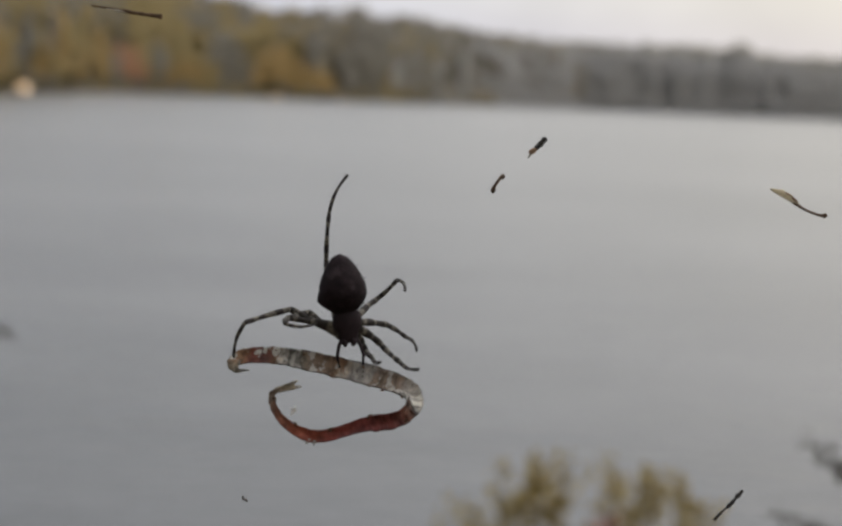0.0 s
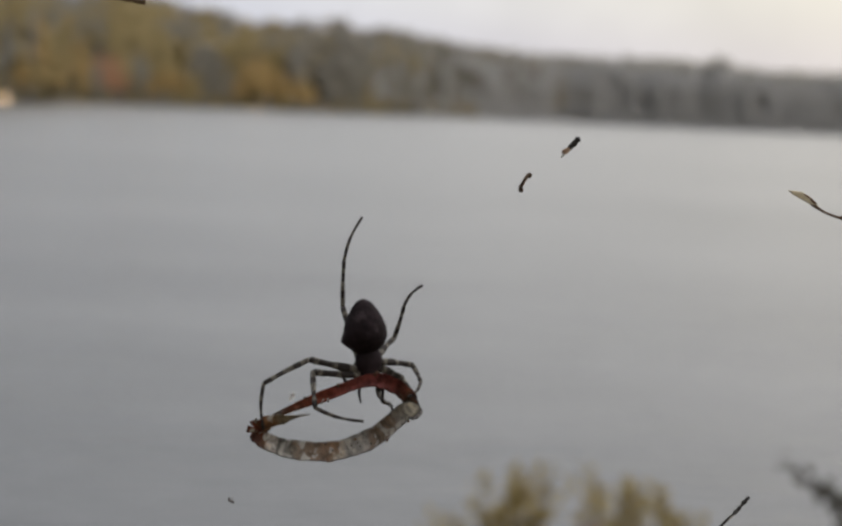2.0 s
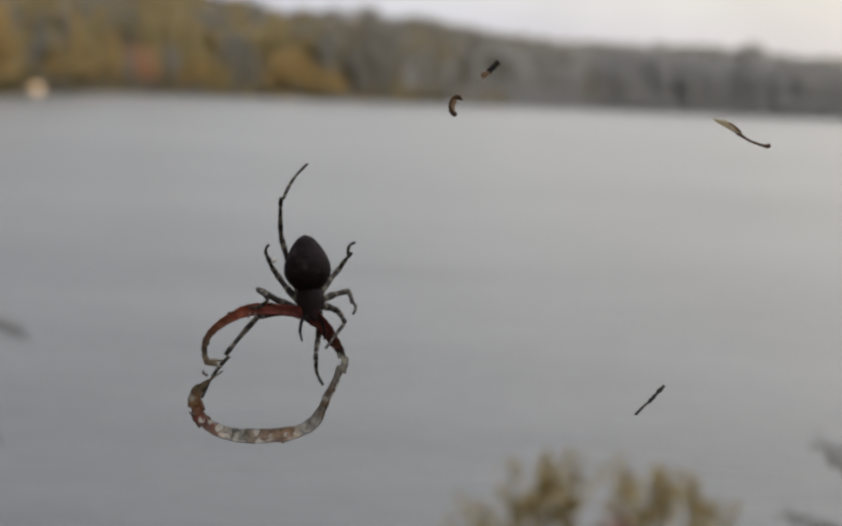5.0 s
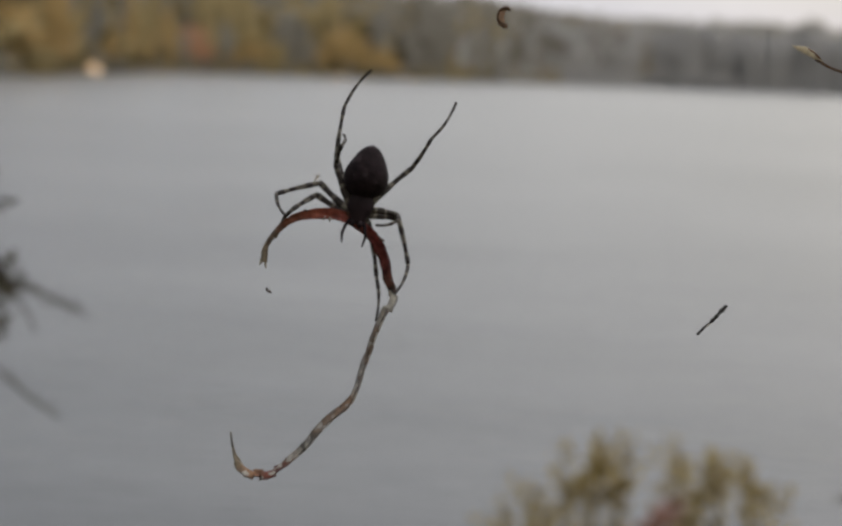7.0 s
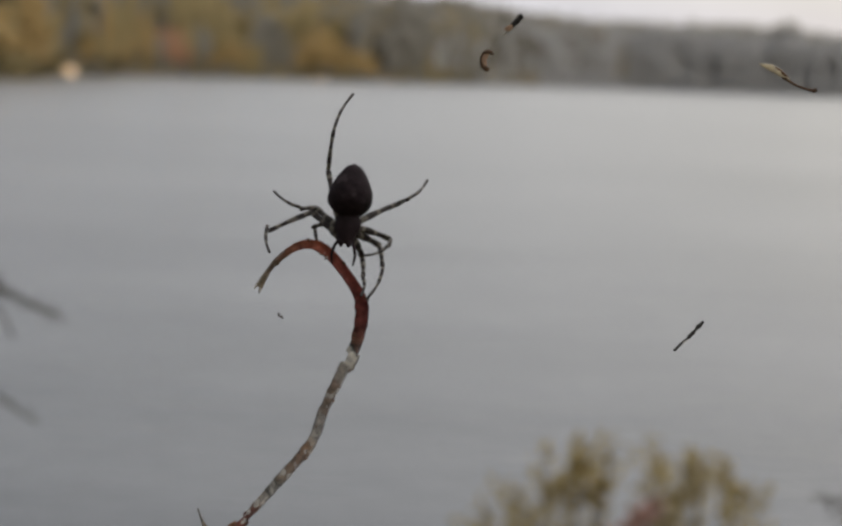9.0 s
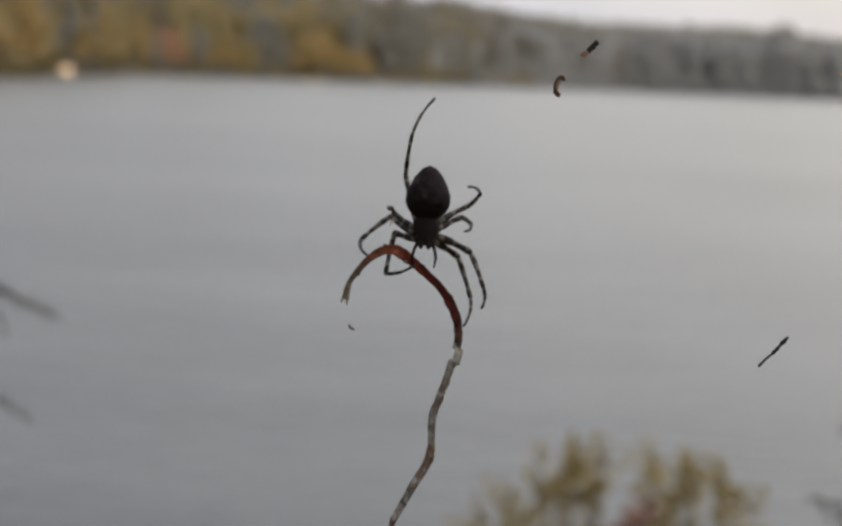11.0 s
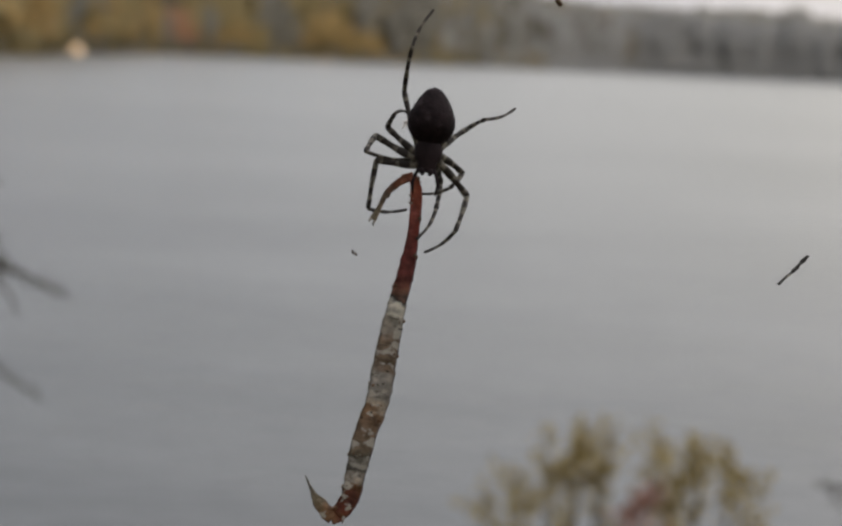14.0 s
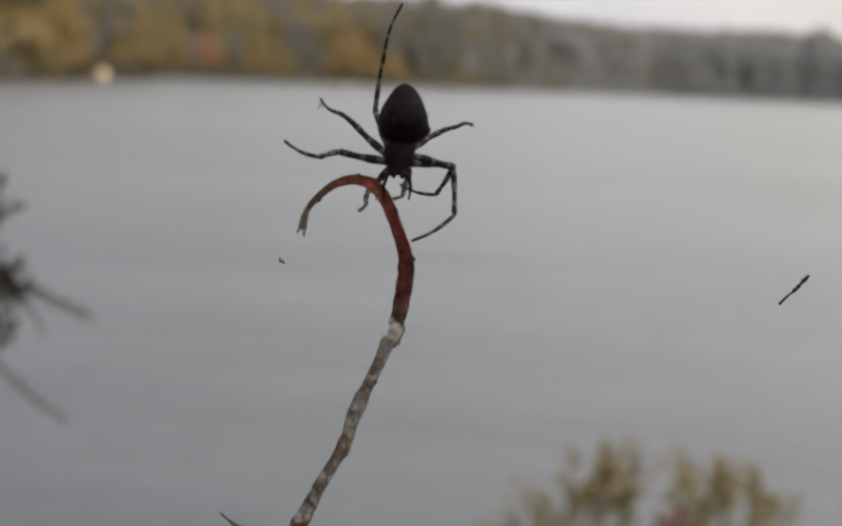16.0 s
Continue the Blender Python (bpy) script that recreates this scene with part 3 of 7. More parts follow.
build_rowboat(7.28, shore(7.28) - 3, 20)
build_rowboat(3.9, shore(3.9) - 3, -30)


# ---- plants on the bank ----
def leaf_blade(verts, faces, at, along, side, length, width):
    """One pointed leaf with a folded middle rib."""
    up = along.cross(side)
    k = len(verts)
    for u, w in ((0, 0.05), (0.35, 1), (0.7, 0.7)):
        c = at + along * (length * u) - up * (length * 0.12 * u * u)
        verts += [tuple(c - side * (width * w * 0.5) + up * (width * 0.15 * w)), tuple(c), tuple(c + side * (width * w * 0.5) + up * (width * 0.15 * w))]
    verts.append(tuple(at + along * length - up * (length * 0.12)))
    for i in (0, 3):
        faces += [(k + i, k + i + 1, k + i + 4, k + i + 3), (k + i + 1, k + i + 2, k + i + 5, k + i + 4)]
    faces += [(k + 6, k + 7, k + 9), (k + 7, k + 8, k + 9)]


def toward(az, el, r):
    """The place at the ground distance r in that direction from the eye."""
    return Vector((-r * math.sin(radians(az)), r * math.cos(radians(az)), EYE[2] + r * math.tan(radians(el))))


def build_shrub(root_az, r, bunches, seed, label, red=()):
    """Thin stems from one root, each ending in a bunch of small leaves; bunches: direction, spread in metres, count."""
    rng = random.Random(seed)
    shrub = new("shrub")
    root = toward(root_az, 0, r)
    root.z = ground_z(root.x, root.y) - 0.03
    shrub.matrix_basis = Matrix.Translation(root)
    groups = {"foliage": ([], []), "reddish_foliage": ([], [])}
    for i, (az, el, size, count) in enumerate(bunches):
        tip = toward(az + 0.2, el - 0.9, r + rng.uniform(-0.2, 0.2)) - root
        mid = Vector((tip.x * 0.45, tip.y * 0.45, tip.z * 0.6)) + Vector((rng.uniform(-0.05, 0.05), rng.uniform(-0.05, 0.05), 0))
        bm = bmesh.new()
        top = tip + Vector((rng.uniform(-0.3, 0.3) * size, 0, size * 1.1))
        tube(bm, [Vector((rng.uniform(-0.04, 0.04), rng.uniform(-0.04, 0.04), 0)), mid * 0.5, mid, mid.lerp(tip, 0.5), tip, top], (0.009, 0.007, 0.005, 0.0032, 0.002, 0.0008), 6)
        for _ in range(3):  # bare side shoots
            a = mid.lerp(tip, rng.uniform(0.2, 0.9))
            b = a + Vector((rng.gauss(0, 1.1), rng.gauss(0, 1.1), rng.uniform(0.6, 2.6))) * size
            tube(bm, [a, a.lerp(b, 0.5) + Vector((rng.gauss(0, 0.1), 0, 0)) * size, b], (0.0022, 0.0016, 0.0007), 5)
        part("stem", bm, TWIG, shrub)
        verts, faces = groups["reddish_foliage" if i in red else "foliage"]
        shoots = [Vector((rng.gauss(0, 0.3), rng.gauss(0, 0.4), rng.uniform(0.5, 1.0))) for _ in range(4)]
        for k in range(int(count * 1.2)):
            if k % 5 < 3:  # along a young shoot
                u = rng.random()
                at = tip + shoots[k % 4] * (size * 2.6 * u) + Vector([rng.gauss(0, 0.17) * size * (1.2 - u) for _ in range(3)])
            else:
                at = tip + Vector((rng.gauss(0, 0.62) * size, rng.gauss(0, 0.7) * size, rng.gauss(-0.35, 0.9) * size))
            d = Vector((rng.gauss(0, 0.7), rng.gauss(0, 0.7), rng.uniform(-0.2, 1.3))).normalized()
            sd = d.cross(Vector((rng.gauss(0, 1), rng.gauss(0, 1), rng.gauss(0, 1)))).normalized()
            leaf_blade(verts, faces, at, d, sd, rng.uniform(0.022, 0.045), rng.uniform(0.010, 0.018))
    for name, (verts, faces) in groups.items():
        if verts:
            from_lists(name, verts, faces, SHRUB_RED if "red" in name else SHRUB, shrub, "reddish autumn leaves" if "red" in name else "small yellow-green leaves")
    tagged(shrub, label, "shrub", "shrubs on the bank")


build_shrub(-6.2, 2.7, ((-5.3, -18.4, 0.019, 10), (-7.3, -18.5, 0.029, 34), (-5.7, -20.2, 0.05, 80), (-7.1, -19.5, 0.045, 80), (-6.5, -20.8, 0.04, 40), (-8.8, -17.9, 0.016, 8), (-8.7, -18.8, 0.026, 14), (-3.7, -21.2, 0.04, 20),
                        (-4.1, -22.2, 0.048, 60), (-8.1, -20.1, 0.034, 40), (-2.3, -21.7, 0.034, 16), (-6.6, -23.2, 0.06, 70), (-3.0, -23.4, 0.06, 50), (-8.6, -22.8, 0.05, 40)), 3,
            "yellow-green autumn shrub with thin upright shoots, on the bank")
build_shrub(-13.3, 2.8, ((-10.9, -19.0, 0.037, 45), (-11.4, -19.4, 0.032, 30), (-13.0, -18.2, 0.021, 30), (-13.35, -19.2, 0.037, 60), (-12.4, -20.0, 0.045, 70), (-14.6, -18.3, 0.019, 22), (-14.8, -19.2, 0.026, 40), (-12.0, -21.2, 0.045, 50),
                         (-10.5, -21.2, 0.04, 60), (-16.1, -20.5, 0.045, 38), (-15.7, -19.3, 0.024, 14), (-13.3, -21.3, 0.029, 20), (-15.0, -20.4, 0.026, 20), (-12.6, -23.0, 0.06, 70), (-15.4, -22.6, 0.06, 35), (-10.2, -23.0, 0.05, 50), (-16.9, -22.2, 0.028, 30), (-17.6, -23.0, 0.035, 30)), 4,
            "yellow-brown autumn shrub with some reddish leaves, on the bank", red=(8, 15))


def build_sapling(foot, trunk_top, boughs, seed, label):
    """A thin young tree at the edge of the view; each bough has a stem, bare shoots and bunches of dark leaves."""
    rng = random.Random(seed)
    tree = new("sapling")
    foot = Vector((foot[0], foot[1], ground_z(*foot) - 0.05))
    tree.matrix_basis = Matrix.Translation(foot)
    bm = bmesh.new()
    top = Vector(trunk_top) - foot
    tube(bm, [Vector((0, 0, 0)), top * 0.5 + Vector((0.02, 0.01, 0)), top], (0.018, 0.013, 0.006), 9)
    part("trunk", bm, TWIG, tree)
    for start, nodes, bunches in boughs:
        bm = bmesh.new()
        pts = [top * start] + [p - foot for p in nodes]
        tube(bm, pts, [0.0018 * (1 - 0.6 * k / (len(pts) - 1)) for k in range(len(pts))], 7)
        bough = part("bough", bm, TWIG, tree)
        verts, faces = [], []
        for at, size, count in bunches:
            at = at - foot
            for _ in range(int(count * 1.35)):
                p = at + Vector([rng.gauss(0, size * 0.36) for _ in range(3)])
                d = ((p - at) + Vector([rng.gauss(0, size * 0.5) for _ in range(3)])).normalized()
                sd = d.cross(Vector([rng.gauss(0, 1) for _ in range(3)])).normalized()
                leaf_blade(verts, faces, p, d, sd, rng.uniform(0.6, 1.1) * size, rng.uniform(0.28, 0.5) * size)
        if verts:
            from_lists("leaves", verts, faces, DARKLEAF, bough, "small dark leaves")
    tagged(tree, label, "sapling")
    return tree


LR = 0.85
build_sapling((-0.47, 0.70), (-0.50, 0.74, 3.5), (
    (0.86, (toward(26.0, -7, LR), toward(24.6, -9.6, LR), toward(23.4, -10.8, LR), toward(21.8, -11.5, LR), toward(20.7, -12.1, LR), toward(19.8, -12.6, LR)),
     [(toward(24.0, -10.9, LR), 0.017, 50), (toward(24.8, -7.2, LR), 0.016, 40), (toward(24.9, -9.2, LR), 0.012, 20)] + [(toward(23.0 - 0.4 * k, -11.0 - 0.19 * k, LR), 0.006, 6) for k in range(7)]),
    (0.80, (toward(26.5, -10, LR), toward(25.4, -12.4, LR), toward(24.4, -14.6, LR), toward(23.2, -15.9, LR), toward(22.3, -16.7, LR), toward(21.2, -17.5, LR)),
     [(toward(24.6, -12.9, LR), 0.014, 26)] + [(toward(23.6 - 0.4 * k, -15.4 - 0.35 * k, LR), 0.005, 4) for k in range(6)]),
    (0.84, (toward(25.0, -10.6, LR), toward(23.4, -11.3, LR), toward(22.6, -12.4, LR), toward(22.3, -13.3, LR)), ())), 8,
    "thin young tree with bare shoots and bunches of dark leaves")
right_sapling = build_sapling((0.47, 0.62), (0.50, 0.70, 3.3), (
    (0.74, (toward(-26, -18.6, LR), toward(-24, -18.0, LR), toward(-22, -17.0, LR), toward(-20.2, -15.8, LR)),
     [(toward(-20.2 - 0.3 * k, -15.8 - 0.2 * k, LR), 0.006 + 0.0005 * k, 4 + k // 2) for k in range(14)]),
    (0.70, (toward(-26, -20.5, LR), toward(-23, -20.2, LR), toward(-20.5, -19.6, LR), toward(-19.1, -19.5, LR)),
     [(toward(-19.1 - 0.3 * k, -19.5 - 0.09 * k, LR), 0.006 + 0.0005 * k, 4 + k // 2) for k in range(12)])), 9,
    "thin young tree with feathery boughs of dark leaves")

# ---- the web's tenants ----
MM = 0.001
WEB = pose(0, 0, 0, 90 - 9.3, -2.3, 2.0)


def hang(x, y, z, turn=0.0):
    """A pose in the plane of the web, turned in it by so many degrees."""
    return Matrix.Translation((x, y, z)) @ WEB @ pose(0, 0, 0, 0, 0, turn)


def lathe(bm, rings, sides=22, squash=0.85, hump=None):
    """A body of revolution along y from (y, radius, z shift) rings, flattened, with side humps."""
    loops = []
    for y, r, dz in rings:
        loop = []
        for k in range(sides):
            a = math.tau * k / sides
            x, z = r * math.cos(a), r * squash * math.sin(a)
            if hump:
                f = 1 + hump(y) * max(0.0, -math.sin(a)) ** 2
                x, z = x * f, z * f
            j = 1 + 0.025 * noise.noise((x * 0.9, y * 0.9, z * 0.9))
            loop.append(bm.verts.new(Vector((x * j, y, z * j + dz)) * MM))
        loops.append(loop)
    for a, b in zip(loops, loops[1:]):
        for k in range(sides):
            bm.faces.new((a[k], a[(k + 1) % sides], b[(k + 1) % sides], b[k]))
    bm.faces.new(loops[0][::-1])
    bm.faces.new(loops[-1])
    bmesh.ops.recalc_face_normals(bm, faces=bm.faces[:])


# lengths of thigh, shin and foot, in millimetres, for the legs 4 3 2 1 of each side
LEG_SIZES = ((10.6, 9.2, 8.6), (7.8, 5.2, 6.0), (9.0, 9.0, 8.6), (8.8, 8.6, 8.6))
HIPS = ((1.83, -0.91), (2.01, -2.01), (1.83, -3.1), (1.28, -4.02))
DARK, PALE = (0.056, 0.050, 0.046), (0.265, 0.245, 0.20)
DARK_FOOT, PALE_FOOT = (0.06, 0.055, 0.05), (0.22, 0.20, 0.165)
spider = new("spider")
LEGS = []


def limb_mesh(length, r0, r1, bend, spines, rng):
    """A tapered limb along y, a little bowed, with short stiff hairs."""
    bm = bmesh.new()
    n = 13
    pts, radii = [], []
    for k in range(n):
        u = k / (n - 1)
        pts.append(Vector((-bend * math.sin(math.pi * u), length * u, 0)) * MM)
        swell = 0.10 * math.exp(-((u - 0.88) / 0.1) ** 2) + 0.08 * math.exp(-((u - 0.34) / 0.16) ** 2) - 0.05 * math.exp(-((u - 0.62) / 0.12) ** 2)
        radii.append((r0 + (r1 - r0) * u + swell * (r0 + r1)) * MM)
    tube(bm, pts, radii, 9)
    for _ in range(spines):
        u, a = rng.uniform(0.1, 0.97), rng.uniform(0, math.tau)
        p = pts[0].lerp(pts[-1], u) + Vector((-bend * math.sin(math.pi * u), 0, 0)) * MM
        d = Vector((math.cos(a), 0.9, math.sin(a)))
        tube(bm, [p, p + d * (0.42 * MM)], (0.03 * MM, 0.008 * MM), 3)
    return bm


def build_spider():
    rng = random.Random(11)
    bm = bmesh.new()
    rings = []
    for k in range(21):
        u = k / 20
        rings.append((-0.5 + 9.95 * u, float(np.interp(u, (0, 0.06, 0.14, 0.24, 0.36, 0.5, 0.64, 0.78, 0.88, 0.95, 1), (1.3, 2.25, 3.2, 3.85, 4.1, 3.95, 3.42, 2.65, 1.95, 1.28, 0.15))), -0.35))
    lathe(bm, rings, 26, 0.9, lambda y: 0.36 * math.exp(-((y - 1.9) / 1.2) ** 2))
    bm.normal_update()
    skin = [(v.co.copy(), v.normal.copy()) for v in bm.verts]
    for _ in range(230):  # short stiff hairs
        at, out = skin[rng.randrange(26, len(skin) - 70)]
        at = at + Vector([rng.uniform(-0.4, 0.4) * MM for _ in range(3)])
        tip = at + (out + Vector((rng.uniform(-0.4, 0.4), 0.7, rng.uniform(-0.4, 0.4)))) * (rng.uniform(0.12, 0.24) * MM)
        tube(bm, [at - out * (0.3 * MM), tip], (0.035 * MM, 0.008 * MM), 3)
    global abdomen
    abdomen = part("abdomen", bm, ABDOMEN, spider, "black-brown egg-shaped abdomen with a blunt hump")
    bm = bmesh.new()
    lathe(bm, [(1.2, 0.5, 0), (0.7, 1.5, 0), (-0.2, 2.05, 0), (-1.2, 2.4, 0), (-2.0, 2.4, 0.05), (-2.8, 2.15, 0.1), (-3.4, 1.78, 0.2), (-4.0, 1.52, 0.3), (-4.6, 1.38, 0.3), (-5.0, 1.15, 0.25), (-5.2, 0.4, 0.2)], 22, 0.66)
    part("cephalothorax", bm, CARAPACE, spider, "dark brown head and breast shield")
    for s in (-1, 1):
        bm = bmesh.new()
        tube(bm, [Vector(p) * MM for p in ((s * 0.65, -4.6, 0.5), (s * 0.75, -5.2, 0.9), (s * 0.55, -5.75, 0.9))], (0.62 * MM, 0.55 * MM, 0.2 * MM), 9)
        part("fang", bm, CARAPACE, spider)
        bm = bmesh.new()
        tube(bm, [Vector(p) * MM for p in ((s * 1.2, -4.5, 0.2), (s * 1.8, -5.7, 0.8), (s * 2.15, -7.2, 0.9), (s * 1.9, -9.0, 0.6))], (0.33 * MM, 0.3 * MM, 0.27 * MM, 0.14 * MM), 8)
        part("feeler", bm, CARAPACE, spider)
    for side in (-1, 1):
        for k in range(4):
            lf, ls, lt = LEG_SIZES[k]
            bands = [band_material("banded_leg_" + w, DARK if w != "foot" else DARK_FOOT, PALE if w != "foot" else PALE_FOOT, q * MM, rings) for w, q, rings in (
                ("thigh", lf, ((0.08, 0.24), (0.50, 0.58), (0.88, 0.94))), ("shin", ls, ((0.10, 0.24), (0.42, 0.60), (0.80, 0.88))), ("foot", lt, ((0.05, 0.14), (0.34, 0.44), (0.62, 0.70))))]
            thick, stout = (1.0 if k != 1 else 0.9), (0.84 if k == 0 else 1.0)  # the hind legs are slimmer
            leg = part("leg", limb_mesh(lf, 0.70 * thick * stout, 0.50 * thick * stout, 0.15, 26, rng), bands[0], spider, "dark leg with pale rings")
            shin = part("shin", limb_mesh(ls, 0.50 * thick * stout, 0.36 * thick * stout, 0.12, 30, rng), bands[1], leg)
            foot = part("foot", limb_mesh(lt, 0.35 * thick * stout, 0.20 * thick, 0.5, 26, rng), bands[2], leg)
            LEGS.append((leg, shin, foot, Vector((side * HIPS[k][0], HIPS[k][1], -0.4)), LEG_SIZES[k]))
    tagged(spider, "black orb-weaver spider with pale-ringed legs, head down in its web", "spider")


build_spider()

# ---- the withered strip that the spider handles ----
leaf = new("leaf_strip")
NEAR, FAR_N = 26, 40  # pieces before and after the pale joint
NEAR_LEN, FAR_LEN = 33.8, 49.3
PIECES, SHAPES = [], {}


def strip_width(s):
    """Width in millimetres at the share s of the strip's length."""
    return float(np.interp(s, (0, 0.03, 0.10, 0.16, 0.2, 0.24, 0.32, 0.40, 0.44, 0.5, 0.6, 0.75, 0.86, 0.9, 0.93, 0.95, 0.97, 1.0), (1.4, 0.9, 1.3, 2.0, 2.0, 1.9, 2.7, 3.1, 3.5, 3.8, 4.1, 3.75, 3.1, 2.7, 2.2, 1.4, 0.55, 0.1)))


def build_strip():
    total = NEAR_LEN + FAR_LEN
    for i in range(NEAR + FAR_N):
        if i < NEAR:
            span, mid = NEAR_LEN / NEAR, (i + 0.5) * NEAR_LEN / NEAR
        else:
            span, mid = FAR_LEN / FAR_N, NEAR_LEN + (i - NEAR + 0.5) * FAR_LEN / FAR_N
        na, nc, half = 7, 10, span * 0.74
        verts, faces, along, across, edge = [], [], [], [], []
        for top in (1, -1):
            for a in range(na):
                y = -half + 2 * half * a / (na - 1)
                s = min(max((mid + y) / total, 0), 1)
                fray = 0.13 * noise.noise((s * 40, 3.1, 0)) + 0.04 * noise.noise((s * 150, 8.2, 0))
                thin = 1 - 0.7 * abs(y / half) ** 3
                for c in range(nc):
                    u = c / (nc - 1) * 2 - 1
                    w = strip_width(s) * 0.5 * (1 + fray + 0.09 * noise.noise((s * 70, u * 1.2, 7)))
                    lift = 0.30 * w * u * u - 0.1 * w + 0.2 * noise.noise((s * 40, u * 1.6, 2)) + 0.07 * noise.noise((s * 150, u * 3, 4))
                    verts.append(Vector((u * w, y, lift + top * (0.06 + 0.07 * (1 - u * u)) * thin)) * MM)
                    along.append(s)
                    across.append(u * w / 105)
                    edge.append(abs(u))
        q = na * nc
        for a in range(na - 1):
            for c in range(nc - 1):
                k = a * nc + c
                faces.append((k, k + 1, k + nc + 1, k + nc))
                faces.append((q + k, q + k + nc, q + k + nc + 1, q + k + 1))
        rim = [c for c in range(nc)] + [a * nc + nc - 1 for a in range(1, na)] + [(na - 1) * nc + c for c in range(nc - 2, -1, -1)] + [a * nc for a in range(na - 2, 0, -1)]
        for k in range(len(rim)):
            a, b = rim[k], rim[(k + 1) % len(rim)]
            faces.append((a, q + a, q + b, b))
        ob = from_lists("leaf_piece", verts, faces, STRIP, leaf)
        for name, values in (("along", along), ("across", across), ("edge", edge)):
            ob.data.attributes.new(name, "FLOAT", "POINT").data.foreach_set("value", values)
        PIECES.append(ob)
    for i, threads in ((0, ((-0.4, -1.0, -0.7, -2.0), (0.4, -0.9, 0.5, -1.7))), (11, ((0.7, 0.3, 1.5, 0.1), (0.6, -0.5, 1.3, -1.3))), (len(PIECES) - 9, ((0.9, 0.3, 1.7, 1.4),))):
        for x0, y0, x1, y1 in threads:
            bm = bmesh.new()
            tube(bm, [Vector(p) * MM for p in ((x0, y0, 0), ((x0 + x1) / 2 + 0.1, (y0 + y1) / 2, 0.25), (x1, y1, 0.1))], (0.3 * MM, 0.2 * MM, 0.06 * MM), 6, 0.4)
            part("torn_thread", bm, PALEFIBRE, PIECES[i], "pale torn fibre")
    rng = random.Random(21)
    for i in range(3, len(PIECES) - 6, 5):  # small tatters on the margins
        side = rng.choice((-1, 1))
        w = strip_width((i + 0.5) * 0.41 / NEAR if i < NEAR else 0.41 + (i - NEAR + 0.5) * 0.59 / FAR_N) * 0.5
        y, reach, slant = rng.uniform(-0.4, 0.4), rng.uniform(0.05, 0.2), rng.choice((-1, 1)) * rng.uniform(0.5, 0.9)
        bm = bmesh.new()
        tube(bm, [Vector(p) * MM for p in ((side * w * 0.6, y, 0.1), (side * (w + reach * 0.4), y + slant * 0.5, 0.15), (side * (w + reach), y + slant, 0.05))], (0.34 * MM, 0.24 * MM, 0.06 * MM), 6, 0.4)
        part("torn_thread", bm, DARKBIT if i < NEAR else BROWNBIT, PIECES[i], "tattered bit of the margin")
    tagged(leaf, "withered reddish-brown leaf strip with pale scabs, held by the spider", "leaf")


build_strip()


# ---- bits of plant caught in the web ----
def litter(name, label, category, mat, pts, radii, flat=0.4, rough=0.0):
    """A bit drawn along a smooth line through the points, with a knobbly skin."""
    at = np.linspace(0, len(pts) - 1, 4 * len(pts) - 3)
    line = [[float(np.interp(u, range(len(pts)), [p[k] for p in pts])) for k in range(3)] for u in at]
    size = [float(np.interp(u, range(len(pts)), radii)) * (1 + rough * noise.noise((u * 1.9, len(name), pts[0][0]))) for u in at]
    bm = bmesh.new()
    tube(bm, [Vector(p) * MM for p in line], [r * MM for r in size], 10, flat)
    for v in bm.verts:
        v.co += Vector((noise.noise(v.co * 2600), noise.noise(v.co * 2600 + Vector((9, 3, 1))), 0)) * (rough * 0.28 * MM)
    ob = part(name, bm, mat)
    return tagged(ob, label, category)


def piece_of(thing, name, label, mat, pts, radii, flat=0.4, rough=0.0):
    ob = litter(name, label, "", mat, pts, radii, flat, rough)
    ob.parent = thing


bit_a = litter("plant_bit", "short blackened bit of plant stuck in the web", "plant bit", BLACKBIT, ((-1.5, -1.65, 0), (-1.0, -1.1, 0), (-0.4, -0.45, 0), (-0.1, -0.1, 0.1), (0.7, 0.7, 0), (1.35, 1.4, 0), (1.6, 1.6, 0)), (0.12, 0.2, 0.18, 0.44, 0.5, 0.55, 0.28), 0.6, 0.35)
piece_of(bit_a, "flake", "pale torn edge", PALEFIBRE, ((-1.7, -1.8, 0.1), (-1.3, -1.3, 0.3), (-0.8, -1.0, 0.2)), (0.08, 0.24, 0.06), 0.4, 0.5)
piece_of(bit_a, "skin", "pinkish-brown peeling skin", TAN, ((-1.4, -1.7, 0.15), (-1.2, -0.95, 0.2), (-0.6, -0.55, 0.25), (0.2, -0.1, 0.3)), (0.1, 0.4, 0.44, 0.1), 0.35, 0.6)
# a curled scrap: two dark thick ends joined by a thin pale web of skin
curl = [(1.35 * math.cos(radians(a)), 1.5 * math.sin(radians(a)), 0) for a in (52, 80, 110, 145, 180, 215, 245, 270, 292)]
bit_b = litter("plant_bit", "curled dark brown scrap of plant stuck in the web", "plant bit", DARKBIT, curl, (0.2, 0.4, 0.36, 0.24, 0.2, 0.26, 0.4, 0.5, 0.3), 0.9, 0.5)
piece_of(bit_b, "flake", "thin pale brown skin inside the curl", TAN, [(0.58 * x - 0.05, 0.8 * y, 0.05) for x, y, _z in curl[1:8]], (0.15, 0.42, 0.58, 0.66, 0.58, 0.4, 0.15), 0.16, 0.4)
